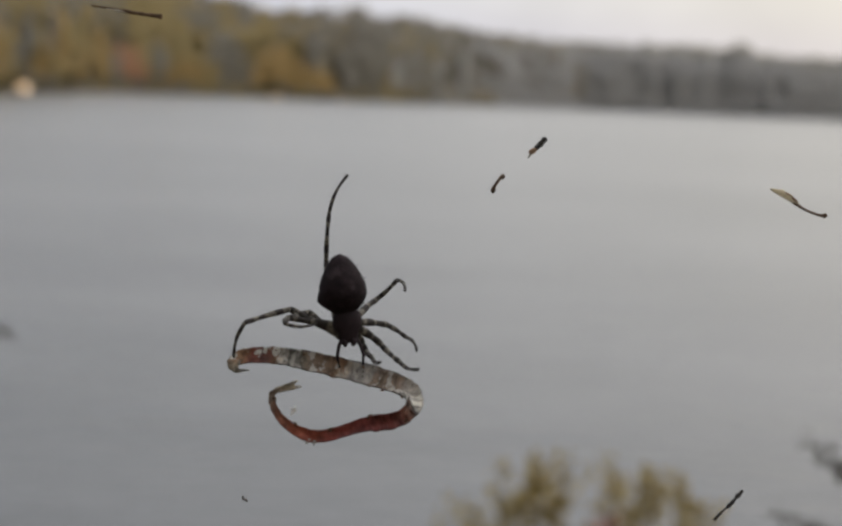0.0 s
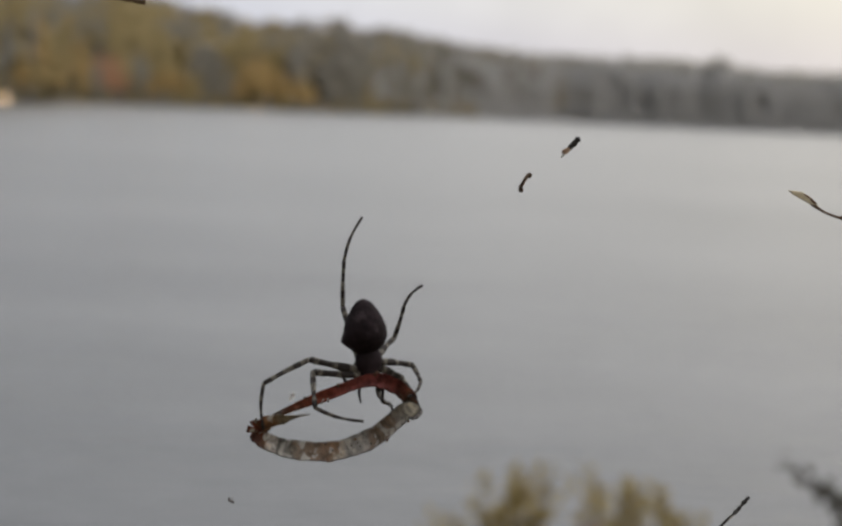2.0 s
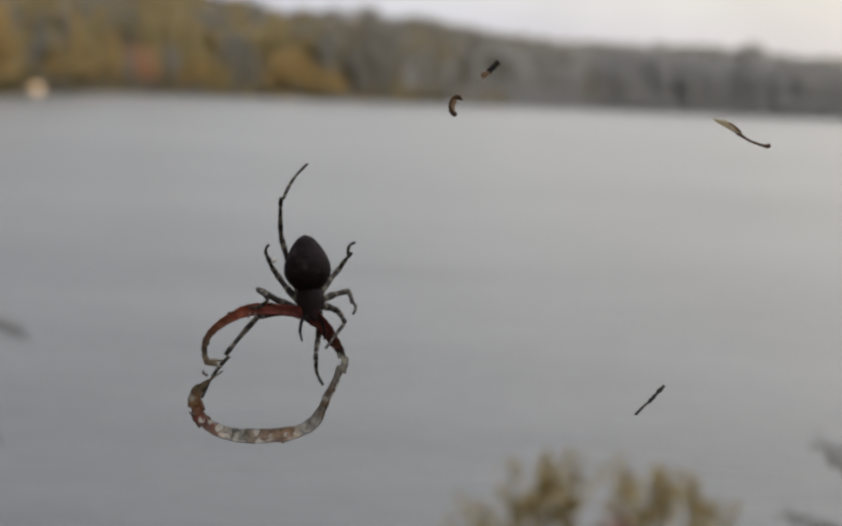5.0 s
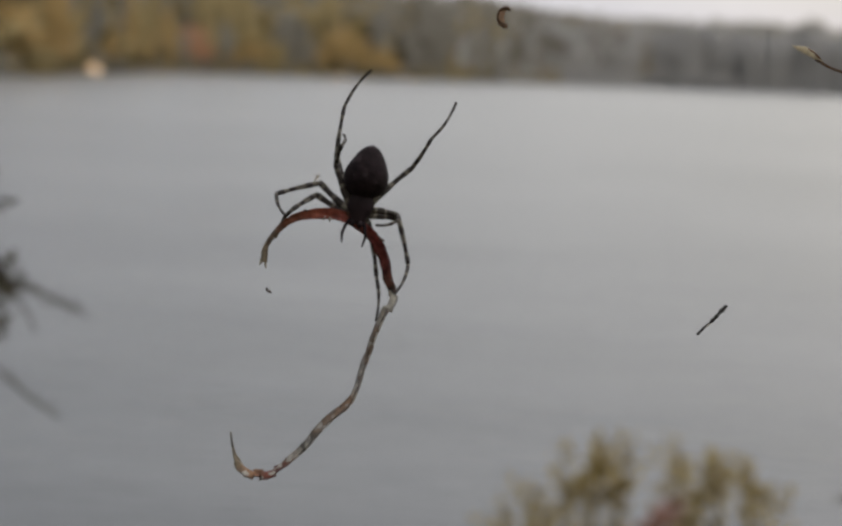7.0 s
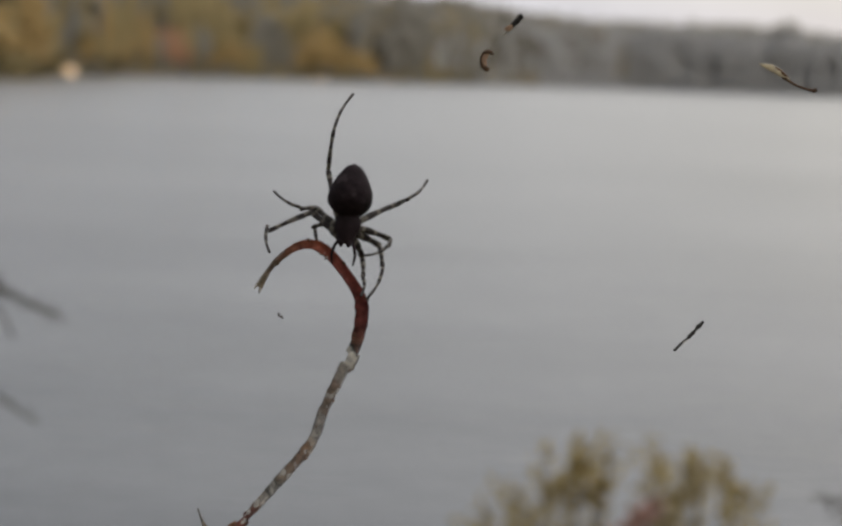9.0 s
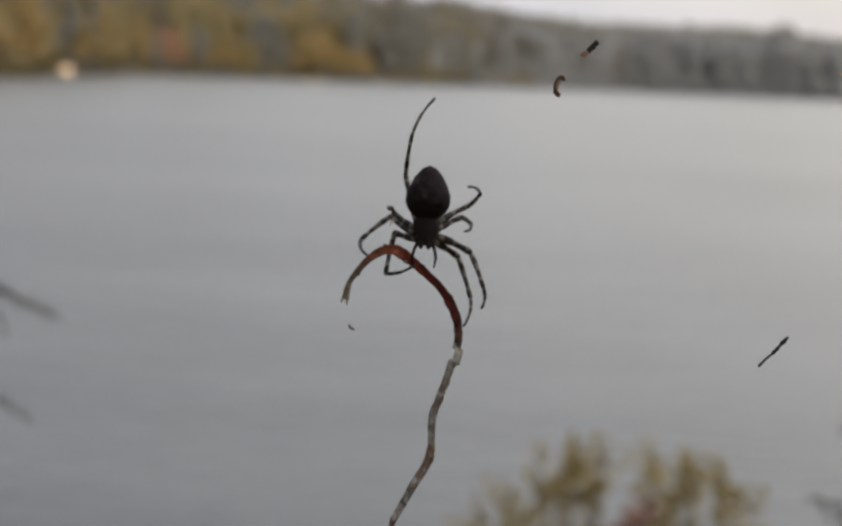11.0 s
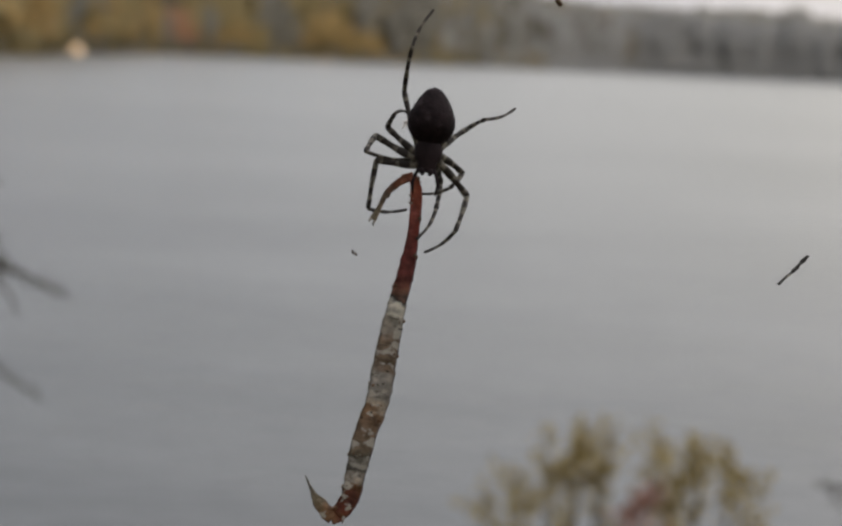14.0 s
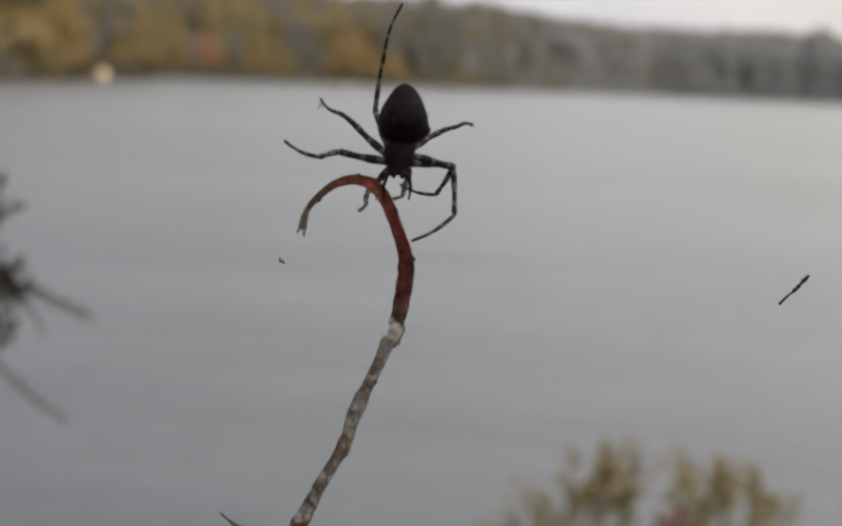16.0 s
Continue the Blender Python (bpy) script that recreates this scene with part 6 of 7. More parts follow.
    leaf_shape(12, "-11.5 -12.3 -0.1 30, -9.1 -8.0 -0.0 0, -4.8 -4.9 -0.0 0, -2.9 -7.1 -0.0 0, -1.5 -12.8 0.0 0, -0.7 -18.5 0.0 0, -1.5 -22.3 0.0 0 | -1.5 -24.7 0.0 0, -3.0 -31.8 0.0 0, -4.4 -38.5 0.0 0, -5.9 -44.2 0.0 0, -8.3 -49.9 0.0 0, -9.7 -56.5 0.0 0, -12.1 -60.3 0.0 0, -15.0 -60.3 0.0 0, -16.4 -56.5 -0.0 0")
    leaf_shape(12.5, "-8.5 -11.1 0.3 40, -5.8 -6.9 0.2 30, -2.9 -2.3 -2.4 0, -2.6 -6.8 -0.4 0, -3.8 -14.7 0.3 0, -5.3 -20.5 0.4 0 | -5.3 -24.4 0.4 0, -7.5 -33.2 0.6 0, -9.4 -41.0 0.7 0, -11.3 -47.9 0.9 0, -12.5 -54.7 1.0 0, -13.2 -59.6 1.1 0, -17.2 -61.9 1.1 0, -19.7 -59.1 1.1 0, -21.0 -55.5 1.1 50")
    leaf_shape(13, "-9.6 -12.9 0.5 40, -6.8 -7.7 0.3 20, -3.6 -5.2 0.2 0, -2.4 -8.2 0.3 0, -1.9 -14.5 0.5 0, -2.2 -19.9 0.6 0 | -2.6 -25.5 0.8 0, -3.9 -32.6 1.0 0, -5.2 -40.7 1.3 0, -7.0 -48.0 1.5 0, -9.2 -56.1 1.8 0, -10.1 -60.2 1.9 0, -13.7 -62.0 2.0 0, -16.5 -59.8 1.9 0, -18.9 -56.0 1.8 50")
    leaf_shape(13.5, "-9.9 -13.0 0.3 40, -6.8 -8.2 0.2 20, -3.2 -5.9 0.2 0, -2.0 -9.1 0.2 0, -1.6 -15.5 0.4 0, -2.2 -21.8 0.6 0 | -3.5 -27.0 0.7 0, -5.3 -34.6 0.9 0, -7.1 -40.9 1.1 0, -9.3 -47.3 1.3 0, -12.5 -54.6 1.5 0, -13.8 -58.7 1.6 0, -17.5 -61.4 1.7 0, -20.2 -58.7 1.6 0, -22.0 -54.8 1.5 50")
    leaf_shape(14, "-9.3 -12.9 0.4 40, -6.8 -8.3 0.2 20, -3.2 -6.0 0.2 0, -2.2 -8.7 0.2 0, -2.6 -15.1 0.3 0, -3.7 -21.5 0.5 0 | -5.3 -27.5 0.6 0, -7.1 -36.2 0.8 0, -8.4 -43.5 1.0 0, -10.6 -49.9 1.2 0, -12.2 -56.3 1.3 0, -13.3 -60.9 1.4 0, -16.0 -63.7 1.5 0, -18.8 -60.9 1.5 0, -20.7 -57.0 1.4 50")
    leaf_shape(14.5, "-9.0 -11.4 0.2 40, -6.7 -7.8 0.1 30, -3.1 -5.0 0.1 0, -2.2 -8.2 0.1 0, -2.9 -13.6 0.2 0, -3.9 -19.9 0.3 0 | -5.4 -25.8 0.3 0, -7.0 -33.6 0.5 0, -8.7 -40.8 0.6 0, -10.9 -47.2 0.6 0, -12.7 -54.4 0.7 0, -13.5 -58.5 0.8 0, -17.1 -62.2 0.9 0, -19.9 -59.9 0.9 0, -21.7 -55.9 0.8 50")
    leaf_shape(15, "-9.1 -8.8 0.2 40, -5.9 -4.7 0.1 30, -2.5 -3.3 -1.9 0, -1.8 -6.8 0.0 0, -2.4 -12.7 0.0 0, -3.1 -19.5 0.0 0 | -4.6 -26.4 0.1 0, -7.3 -35.1 0.1 0, -9.2 -42.0 0.1 0, -12.2 -48.8 0.2 0, -13.9 -54.7 0.2 0, -15.1 -58.1 0.2 0, -19.0 -60.0 0.3 0, -21.9 -57.1 0.4 0, -23.7 -53.0 0.4 50")
    leaf_shape(15.5, "-11.4 -12.7 0.2 40, -8.5 -8.4 0.2 30, -4.9 -6.7 0.1 0, -2.7 -9.3 0.0 0, -2.4 -15.6 -0.0 0, -3.2 -21.8 -0.0 0 | -4.3 -28.5 -0.1 0, -7.2 -36.9 -0.0 0, -9.4 -43.1 -0.0 0, -12.5 -49.3 0.0 0, -15.2 -56.4 0.1 0, -17.0 -60.0 0.1 0, -20.1 -61.8 0.1 0, -22.3 -59.1 0.2 0, -23.9 -55.5 0.3 50")
    leaf_shape(16, "-15.4 -13.6 0.5 20, -14.3 -10.2 0.4 0, -10.5 -6.8 0.3 0, -6.3 -6.0 0.2 0, -2.9 -8.1 0.1 0, -0.3 -14.0 0.0 0, 1.1 -19.0 -0.0 15, 0.6 -24.1 0.0 25 | -0.4 -28.8 0.1 40, -3.4 -36.0 0.2 65, -6.6 -42.8 0.3 56, -8.3 -47.8 0.3 59, -11.8 -53.8 0.4 63, -15.1 -59.7 0.5 42, -18.3 -63.1 0.6 37, -21.6 -63.1 0.7 27, -25.0 -61.0 0.8 27, -28.0 -58.5 0.9 47")
    leaf_moves()
    walk(bit_a, [(t, hang(x, y, z)) for t, x, y, z in [
        (0, 0.0201, 0.1908, 2.9918),
        (0.1, 0.0220, 0.1909, 2.9925),
        (0.2, 0.0266, 0.1911, 2.9941),
        (0.3, 0.0333, 0.1913, 2.9965),
        (0.4, 0.0386, 0.1915, 2.9984),
        (0.5, 0.0407, 0.1916, 2.9992),
        (0.6, 0.0393, 0.1916, 2.9991),
        (0.7, 0.0347, 0.1916, 2.9989),
        (0.8, 0.0277, 0.1917, 2.9986),
        (0.9, 0.0216, 0.1917, 2.9983),
        (1, 0.0192, 0.1917, 2.9982),
        (1.1, 0.0199, 0.1917, 2.9982),
        (1.2, 0.0267, 0.1916, 2.9981),
        (1.3, 0.0346, 0.1914, 2.9980),
        (1.5, 0.0426, 0.1912, 2.9978),
        (1.7, 0.0367, 0.1908, 2.9962),
        (1.8, 0.0318, 0.1906, 2.9947),
        (2, 0.0288, 0.1904, 2.9943),
        (2.2, 0.0325, 0.1906, 2.9950),
        (2.3, 0.0345, 0.1907, 2.9954),
        (2.5, 0.0340, 0.1908, 2.9954),
        (2.7, 0.0220, 0.1914, 2.9969),
        (2.8, 0.0175, 0.1916, 2.9974),
        (3, 0.0154, 0.1917, 2.9968),
        (5.5, 0.0090, 0.1928, 3.0052),
        (5.7, 0.0124, 0.1922, 3.0025),
        (6, 0.0097, 0.1922, 3.0070),
        (6.2, 0.0096, 0.1922, 3.0026),
        (6.3, 0.0113, 0.1930, 3.0065),
        (6.5, 0.0151, 0.1953, 3.0163),
        (6.7, 0.0142, 0.1955, 3.0148),
        (7, 0.0080, 0.1962, 3.0157),
        (7.5, 0.0092, 0.1948, 3.0108),
        (8, 0.0118, 0.1946, 3.0094),
        (8.5, 0.0077, 0.1946, 3.0092),
        (11, 0.0217, 0.1942, 3.0051),
        (11.5, 0.0265, 0.1936, 3.0045),
        (12, 0.0214, 0.1942, 3.0069),
        (12.5, 0.0195, 0.1970, 3.0167),
        (13, 0.0194, 0.1976, 3.0168),
        (13.5, 0.0199, 0.1972, 3.0164),
        (14, 0.0195, 0.1972, 3.0167),
        (14.5, 0.0183, 0.1967, 3.0170),
        (15, 0.0090, 0.1955, 3.0142),
        (15.5, 0.0114, 0.1959, 3.0164),
        (16, 0.0099, 0.1970, 3.0211),
    ]])
    turns = ((0, 1.9, 2.2, 2.5, 2.7, 3, 3.2, 5.3, 6, 6.5, 7.5, 8, 8.5, 11, 12, 16), (75, 75, 55, 15, 30, 70, 75, 25, 40, 0, 20, 30, 20, 45, 50, 35), (-35, -35, -25, -20, -25, -35, -35, -10, -20, 0, -10, -10, -10, -15, -20, -10))
    walk(bit_b, [(t, hang(x, y, z, float(np.interp(t, turns[0], turns[2]))) @ pose(0, 0, 0, 0, float(np.interp(t, turns[0], turns[1])), 0)) for t, x, y, z in [
        (0, 0.0137, 0.1899, 2.9855),
        (0.1, 0.0155, 0.1899, 2.9861),
        (0.2, 0.0198, 0.1901, 2.9875),
        (0.3, 0.0262, 0.1904, 2.9897),
        (0.4, 0.0311, 0.1906, 2.9915),
        (0.5, 0.0331, 0.1906, 2.9922),
        (0.6, 0.0318, 0.1906, 2.9922),
        (0.7, 0.0274, 0.1907, 2.9920),
        (0.8, 0.0208, 0.1907, 2.9919),
        (0.9, 0.0149, 0.1908, 2.9917),
        (1, 0.0127, 0.1908, 2.9917),
        (1.1, 0.0133, 0.1908, 2.9916),
        (1.2, 0.0199, 0.1906, 2.9912),
        (1.3, 0.0276, 0.1904, 2.9908),
        (1.5, 0.0354, 0.1902, 2.9903),
        (1.7, 0.0294, 0.1900, 2.9893),
        (1.8, 0.0244, 0.1898, 2.9882),
        (2, 0.0214, 0.1897, 2.9881),
        (2.2, 0.0256, 0.1898, 2.9883),
        (2.3, 0.0279, 0.1898, 2.9884),
        (2.5, 0.0275, 0.1899, 2.9883),
        (2.7, 0.0161, 0.1904, 2.9900),
        (2.8, 0.0118, 0.1906, 2.9905),
        (3, 0.0099, 0.1906, 2.9899),
        (5.5, 0.0035, 0.1919, 2.9993),
        (5.7, 0.0058, 0.1913, 2.9969),
        (6, 0.0029, 0.1913, 3.0014),
        (6.2, 0.0028, 0.1913, 2.9971),
        (6.3, 0.0048, 0.1920, 3.0008),
        (6.5, 0.0093, 0.1942, 3.0103),
        (6.7, 0.0084, 0.1943, 3.0088),
        (7, 0.0029, 0.1948, 3.0095),
        (7.5, 0.0032, 0.1936, 3.0047),
        (8, 0.0058, 0.1933, 3.0027),
        (8.5, 0.0037, 0.1934, 3.0027),
        (11, 0.0170, 0.1931, 2.9990),
        (11.5, 0.0218, 0.1924, 2.9977),
        (12, 0.0168, 0.1931, 3.0005),
        (12.5, 0.0149, 0.1957, 3.0108),
        (13, 0.0149, 0.1963, 3.0110),
        (13.5, 0.0153, 0.1960, 3.0107),
        (14, 0.0149, 0.1960, 3.0110),
        (14.5, 0.0136, 0.1955, 3.0110),
        (15, 0.0039, 0.1943, 3.0084),
        (15.5, 0.0069, 0.1947, 3.0105),
        (16, 0.0047, 0.1959, 3.0164),
    ]])
    walk(yleaf, [(t, hang(x, y, z)) for t, x, y, z in [
        (0, 0.0663, 0.1934, 2.9840),
        (0.1, 0.0672, 0.1934, 2.9843),
        (0.2, 0.0693, 0.1934, 2.9850),
        (0.3, 0.0723, 0.1934, 2.9859),
        (0.4, 0.0746, 0.1935, 2.9867),
        (0.5, 0.0756, 0.1934, 2.9871),
        (0.6, 0.0750, 0.1935, 2.9871),
        (0.7, 0.0729, 0.1935, 2.9873),
        (0.8, 0.0698, 0.1936, 2.9876),
        (0.9, 0.0670, 0.1937, 2.9878),
        (1, 0.0660, 0.1937, 2.9879),
        (1.1, 0.0664, 0.1937, 2.9879),
        (1.2, 0.0693, 0.1935, 2.9879),
        (1.3, 0.0727, 0.1934, 2.9880),
        (1.5, 0.0763, 0.1932, 2.9880),
        (1.7, 0.0747, 0.1928, 2.9872),
        (1.8, 0.0733, 0.1926, 2.9862),
        (2, 0.0727, 0.1924, 2.9862),
        (2.2, 0.0721, 0.1927, 2.9866),
        (2.3, 0.0718, 0.1929, 2.9869),
        (2.5, 0.0711, 0.1932, 2.9867),
        (2.7, 0.0674, 0.1937, 2.9884),
        (2.8, 0.0660, 0.1939, 2.9889),
        (3, 0.0651, 0.1941, 2.9883),
        (5.5, 0.0531, 0.1964, 2.9963),
        (5.7, 0.0572, 0.1963, 2.9926),
        (6, 0.0545, 0.1975, 2.9972),
        (6.2, 0.0545, 0.1973, 2.9931),
        (6.3, 0.0560, 0.1979, 2.9959),
        (6.5, 0.0592, 0.1995, 3.0031),
        (6.7, 0.0589, 0.1997, 3.0017),
        (7, 0.0581, 0.2008, 3.0044),
        (7.5, 0.0564, 0.1988, 3.0014),
        (8, 0.0592, 0.1988, 3.0007),
        (8.5, 0.0550, 0.1989, 3.0015),
        (11, 0.0707, 0.1989, 3.0009),
        (11.5, 0.0715, 0.1977, 3.0018),
        (12, 0.0656, 0.1988, 3.0041),
        (12.5, 0.0659, 0.2023, 3.0135),
        (13, 0.0709, 0.2028, 3.0138),
        (13.5, 0.0699, 0.2018, 3.0131),
        (14, 0.0704, 0.2026, 3.0139),
        (14.5, 0.0660, 0.2018, 3.0134),
        (15, 0.0579, 0.2014, 3.0116),
        (15.5, 0.0621, 0.2020, 3.0126),
        (16, 0.0634, 0.2035, 3.0173),
    ]])
    walk(stick, [(t, hang(x, y, z)) for t, x, y, z in [
        (0, 0.0557, 0.1836, 2.9323),
        (0.1, 0.0566, 0.1836, 2.9326),
        (0.2, 0.0583, 0.1836, 2.9332),
        (0.3, 0.0607, 0.1836, 2.9340),
        (0.4, 0.0627, 0.1837, 2.9346),
        (0.5, 0.0636, 0.1836, 2.9349),
        (0.6, 0.0628, 0.1837, 2.9352),
        (0.7, 0.0603, 0.1839, 2.9360),
        (0.8, 0.0565, 0.1841, 2.9373),
        (0.9, 0.0532, 0.1843, 2.9384),
        (1, 0.0519, 0.1844, 2.9389),
        (1.1, 0.0523, 0.1843, 2.9387),
        (1.2, 0.0569, 0.1840, 2.9371),
        (1.3, 0.0621, 0.1835, 2.9353),
        (1.5, 0.0675, 0.1830, 2.9334),
        (1.7, 0.0643, 0.1831, 2.9334),
        (1.8, 0.0615, 0.1831, 2.9331),
        (2, 0.0600, 0.1833, 2.9335),
        (2.2, 0.0604, 0.1835, 2.9336),
        (2.3, 0.0607, 0.1836, 2.9336),
        (2.5, 0.0600, 0.1838, 2.9335),
        (2.7, 0.0543, 0.1846, 2.9386),
        (2.8, 0.0521, 0.1848, 2.9403),
        (3, 0.0510, 0.1848, 2.9402),
        (5.5, 0.0383, 0.1876, 2.9507),
        (5.7, 0.0414, 0.1884, 2.9478),
        (6, 0.0389, 0.1905, 2.9523),
        (6.2, 0.0391, 0.1894, 2.9483),
        (6.3, 0.0408, 0.1895, 2.9509),
        (6.5, 0.0447, 0.1901, 2.9577),
        (6.7, 0.0440, 0.1899, 2.9565),
        (7, 0.0408, 0.1902, 2.9596),
        (7.5, 0.0405, 0.1887, 2.9562),
        (8, 0.0435, 0.1888, 2.9552),
        (8.5, 0.0391, 0.1888, 2.9571),
        (11, 0.0559, 0.1888, 2.9554),
        (11.5, 0.0571, 0.1878, 2.9546),
        (12, 0.0522, 0.1888, 2.9578),
        (12.5, 0.0528, 0.1916, 2.9682),
        (13, 0.0569, 0.1912, 2.9669),
        (13.5, 0.0558, 0.1903, 2.9656),
        (14, 0.0572, 0.1912, 2.9665),
        (14.5, 0.0545, 0.1909, 2.9654),
        (15, 0.0448, 0.1912, 2.9655),
        (15.5, 0.0503, 0.1918, 2.9649),
        (16, 0.0533, 0.1925, 2.9665),
    ]])
    walk(speck, [(t, hang(x, y, z)) for t, x, y, z in [
        (0, -0.0272, 0.1819, 2.9308),
        (0.1, -0.0263, 0.1819, 2.9311),
        (0.2, -0.0246, 0.1820, 2.9317),
        (0.3, -0.0221, 0.1822, 2.9328),
        (0.4, -0.0201, 0.1823, 2.9336),
        (0.5, -0.0191, 0.1824, 2.9339),
        (0.6, -0.0198, 0.1824, 2.9342),
        (0.7, -0.0221, 0.1826, 2.9352),
        (0.8, -0.0255, 0.1829, 2.9368),
        (0.9, -0.0285, 0.1831, 2.9382),
        (1, -0.0296, 0.1832, 2.9387),
        (1.1, -0.0292, 0.1832, 2.9386),
        (1.2, -0.0259, 0.1829, 2.9364),
        (1.3, -0.0220, 0.1824, 2.9339),
        (1.5, -0.0180, 0.1821, 2.9314),
        (1.7, -0.0217, 0.1824, 2.9318),
        (1.8, -0.0247, 0.1826, 2.9318),
        (2, -0.0264, 0.1831, 2.9324),
        (2.2, -0.0246, 0.1829, 2.9323),
        (2.3, -0.0236, 0.1828, 2.9323),
        (2.5, -0.0242, 0.1826, 2.9322),
        (2.7, -0.0279, 0.1832, 2.9378),
        (2.8, -0.0293, 0.1834, 2.9398),
        (3, -0.0301, 0.1831, 2.9396),
        (5.5, -0.0373, 0.1846, 2.9531),
        (5.7, -0.0341, 0.1844, 2.9506),
        (6, -0.0365, 0.1850, 2.9548),
        (6.2, -0.0363, 0.1840, 2.9505),
        (6.3, -0.0345, 0.1842, 2.9531),
        (6.5, -0.0305, 0.1849, 2.9600),
        (6.7, -0.0313, 0.1846, 2.9590),
        (7, -0.0352, 0.1848, 2.9623),
        (7.5, -0.0351, 0.1847, 2.9585),
        (8, -0.0318, 0.1846, 2.9575),
        (8.5, -0.0310, 0.1848, 2.9587),
        (11, -0.0166, 0.1851, 2.9572),
        (11.5, -0.0152, 0.1850, 2.9553),
        (12, -0.0173, 0.1855, 2.9591),
        (12.5, -0.0167, 0.1871, 2.9700),
        (13, -0.0171, 0.1868, 2.9677),
        (13.5, -0.0166, 0.1866, 2.9661),
        (14, -0.0181, 0.1865, 2.9665),
        (14.5, -0.0196, 0.1863, 2.9658),
        (15, -0.0272, 0.1863, 2.9686),
        (15.5, -0.0276, 0.1857, 2.9656),
        (16, -0.0345, 0.1857, 2.9683),
    ]])
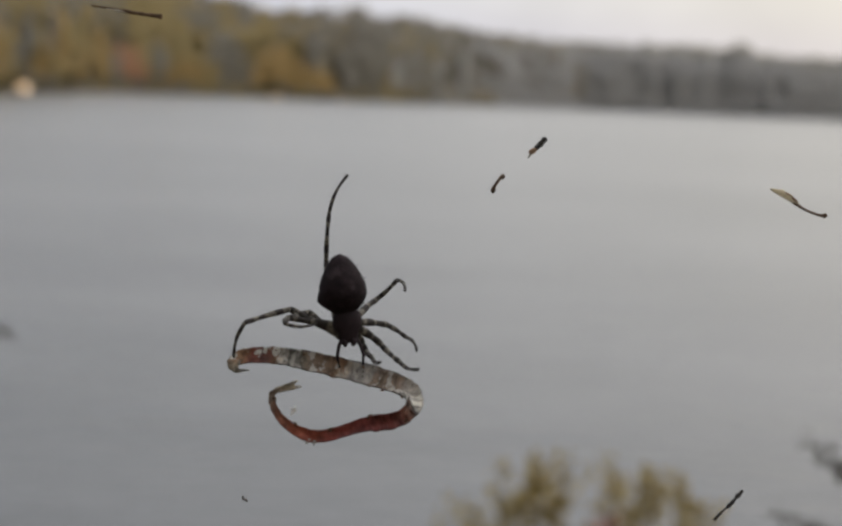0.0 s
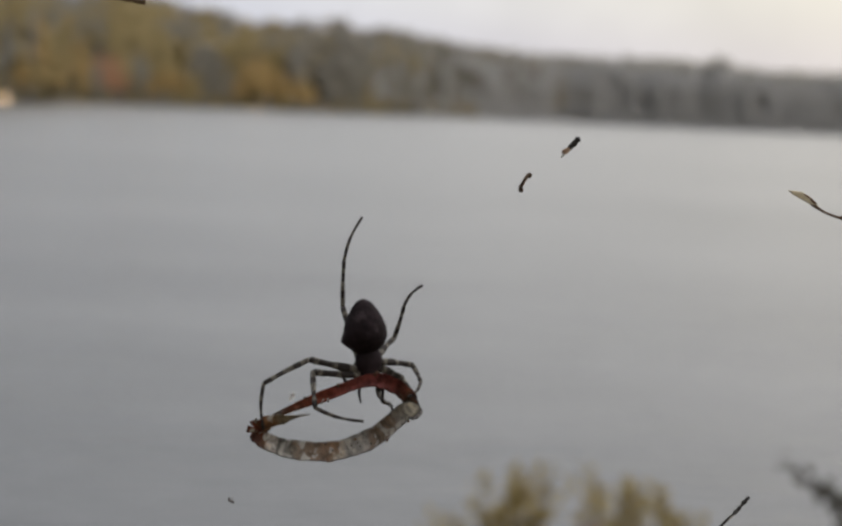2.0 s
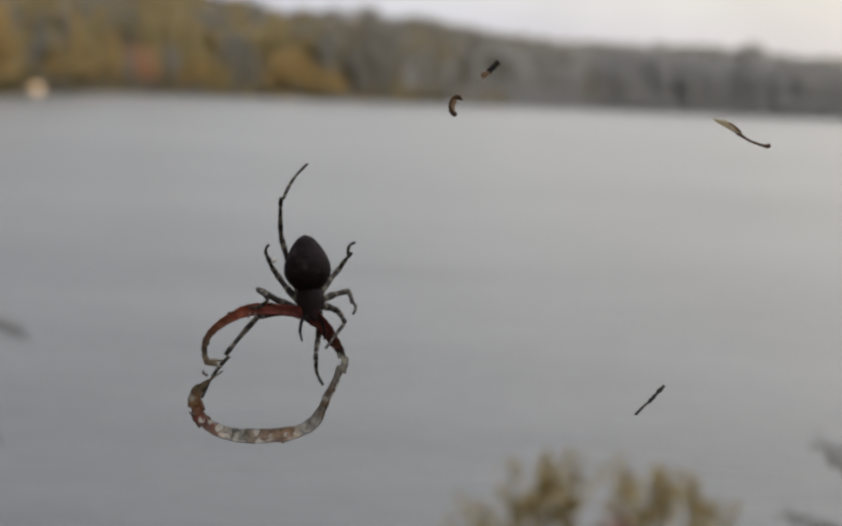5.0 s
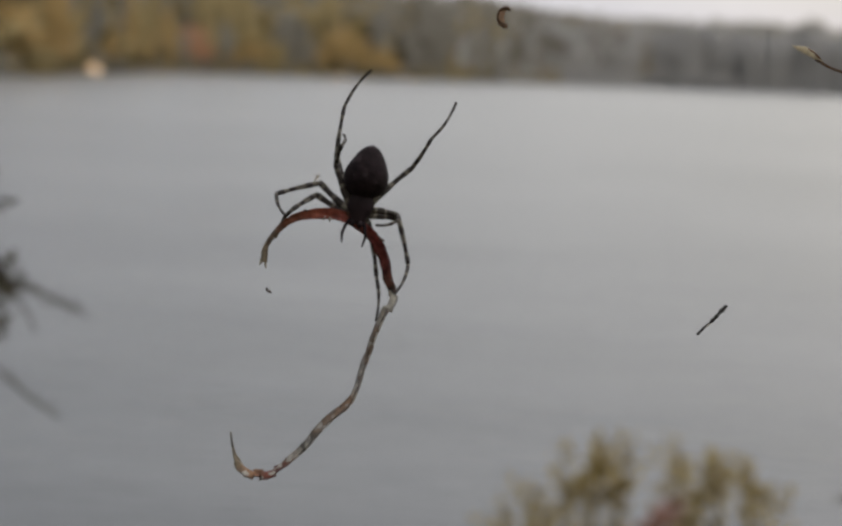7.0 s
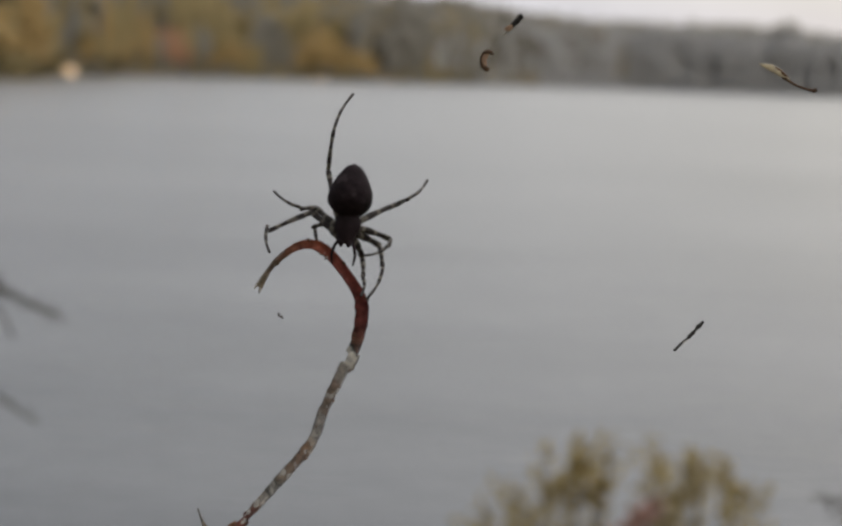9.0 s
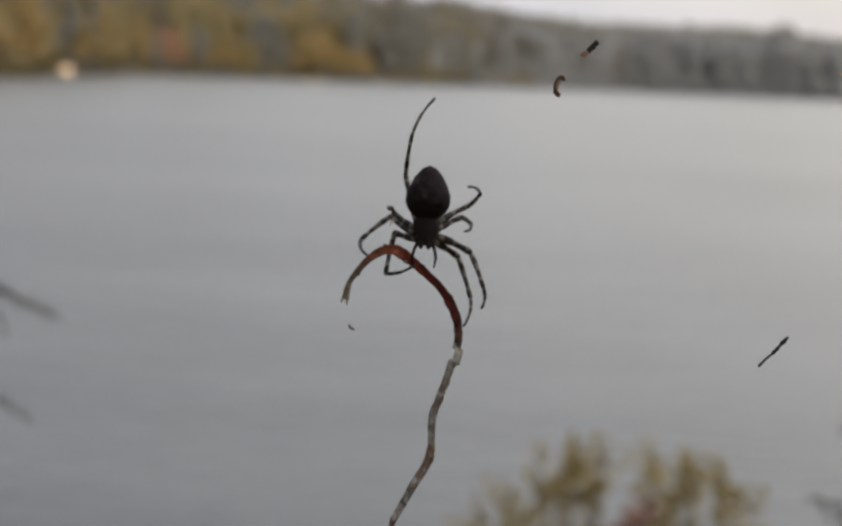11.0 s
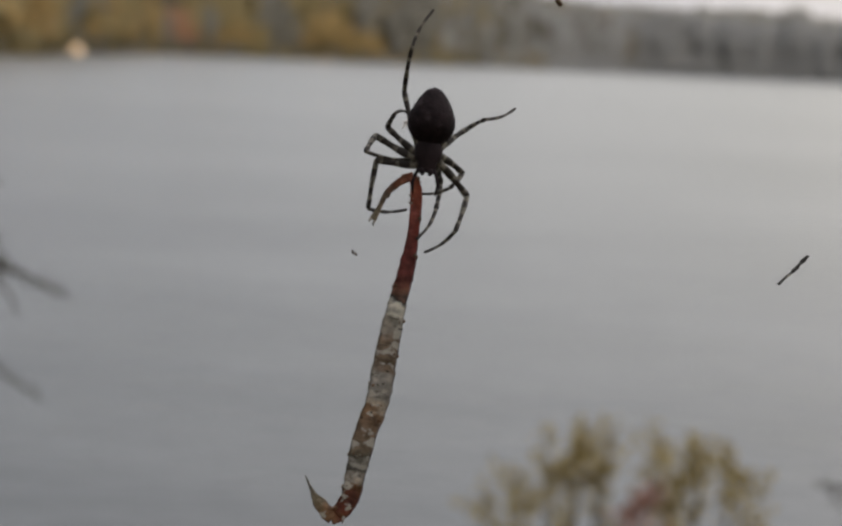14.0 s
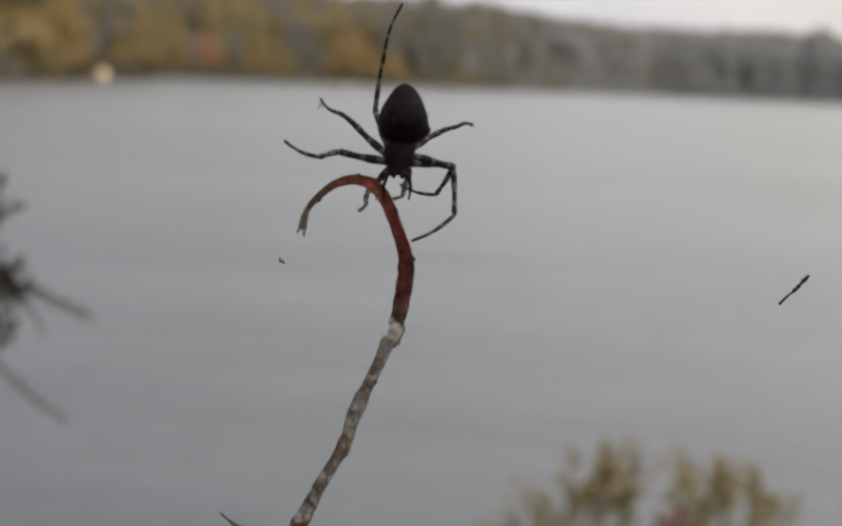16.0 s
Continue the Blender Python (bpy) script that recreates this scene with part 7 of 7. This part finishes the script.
    walk(tuft, [(t, hang(x, y, z)) for t, x, y, z in [
        (0, -0.0207, 0.1967, 2.9422),
        (0.1, -0.0191, 0.1968, 2.9427),
        (0.2, -0.0155, 0.1970, 2.9442),
        (0.3, -0.0103, 0.1973, 2.9464),
        (0.4, -0.0063, 0.1975, 2.9481),
        (0.5, -0.0045, 0.1976, 2.9487),
        (0.6, -0.0060, 0.1976, 2.9485),
        (0.7, -0.0110, 0.1975, 2.9478),
        (0.8, -0.0184, 0.1974, 2.9467),
        (0.9, -0.0249, 0.1974, 2.9458),
        (1, -0.0275, 0.1973, 2.9454),
        (1.1, -0.0269, 0.1973, 2.9454),
        (1.2, -0.0200, 0.1971, 2.9443),
        (1.3, -0.0121, 0.1969, 2.9431),
        (1.5, -0.0040, 0.1966, 2.9419),
        (1.7, -0.0099, 0.1972, 2.9440),
        (1.8, -0.0148, 0.1976, 2.9454),
        (2, -0.0177, 0.1980, 2.9470),
        (2.2, -0.0102, 0.1974, 2.9440),
        (2.3, -0.0063, 0.1970, 2.9424),
        (2.5, -0.0065, 0.1969, 2.9421),
        (2.7, -0.0182, 0.1978, 2.9484),
        (2.8, -0.0226, 0.1981, 2.9505),
        (3, -0.0246, 0.1979, 2.9504),
        (5.5, -0.0278, 0.2005, 2.9710),
        (5.7, -0.0257, 0.1999, 2.9680),
        (6, -0.0287, 0.2002, 2.9725),
        (6.2, -0.0285, 0.1995, 2.9678),
        (6.3, -0.0269, 0.1999, 2.9708),
        (6.5, -0.0233, 0.2011, 2.9784),
        (6.7, -0.0243, 0.2010, 2.9773),
        (7, -0.0296, 0.2013, 2.9802),
        (7.5, -0.0254, 0.2009, 2.9749),
        (8, -0.0224, 0.2009, 2.9743),
        (8.5, -0.0194, 0.2015, 2.9770),
        (11, -0.0110, 0.2012, 2.9735),
        (11.5, -0.0042, 0.2012, 2.9728),
        (12, -0.0091, 0.2021, 2.9788),
        (12.5, -0.0087, 0.2039, 2.9881),
        (13, -0.0104, 0.2041, 2.9873),
        (13.5, -0.0088, 0.2039, 2.9860),
        (14, -0.0111, 0.2039, 2.9876),
        (14.5, -0.0120, 0.2037, 2.9878),
        (15, -0.0223, 0.2031, 2.9894),
        (15.5, -0.0206, 0.2030, 2.9892),
        (16, -0.0312, 0.2034, 2.9941),
    ]])
    walk(brown, [(t, hang(x, y, z)) for t, x, y, z in [
        (0, -0.0510, 0.1963, 3.0119),
        (0.1, -0.0496, 0.1964, 3.0123),
        (0.2, -0.0462, 0.1966, 3.0136),
        (0.3, -0.0412, 0.1969, 3.0156),
        (0.4, -0.0373, 0.1972, 3.0171),
        (0.5, -0.0358, 0.1973, 3.0177),
        (0.6, -0.0367, 0.1973, 3.0177),
        (0.7, -0.0399, 0.1973, 3.0176),
        (0.8, -0.0448, 0.1973, 3.0176),
        (0.9, -0.0490, 0.1974, 3.0175),
        (1, -0.0507, 0.1974, 3.0175),
        (1.1, -0.0502, 0.1974, 3.0175),
        (1.2, -0.0471, 0.1973, 3.0167),
        (1.3, -0.0436, 0.1972, 3.0158),
        (1.5, -0.0399, 0.1972, 3.0150),
        (1.7, -0.0446, 0.1971, 3.0150),
        (1.8, -0.0486, 0.1971, 3.0146),
        (2, -0.0509, 0.1972, 3.0163),
        (2.2, -0.0472, 0.1967, 3.0157),
        (2.3, -0.0454, 0.1965, 3.0154),
        (2.5, -0.0460, 0.1963, 3.0154),
        (2.7, -0.0518, 0.1971, 3.0180),
        (2.8, -0.0539, 0.1974, 3.0188),
        (3, -0.0552, 0.1974, 3.0184),
        (5.5, -0.0607, 0.1970, 3.0290),
        (5.7, -0.0497, 0.1948, 3.0222),
        (6, -0.0519, 0.1930, 3.0263),
        (6.2, -0.0510, 0.1934, 3.0211),
        (6.3, -0.0527, 0.1943, 3.0244),
        (6.5, -0.0568, 0.1965, 3.0330),
        (6.7, -0.0575, 0.1968, 3.0317),
        (7, -0.0619, 0.1976, 3.0328),
        (8.5, -0.0596, 0.1979, 3.0289),
        (11, -0.0499, 0.1980, 3.0273),
        (16, -0.0562, 0.1976, 3.0350),
    ]])


motions()
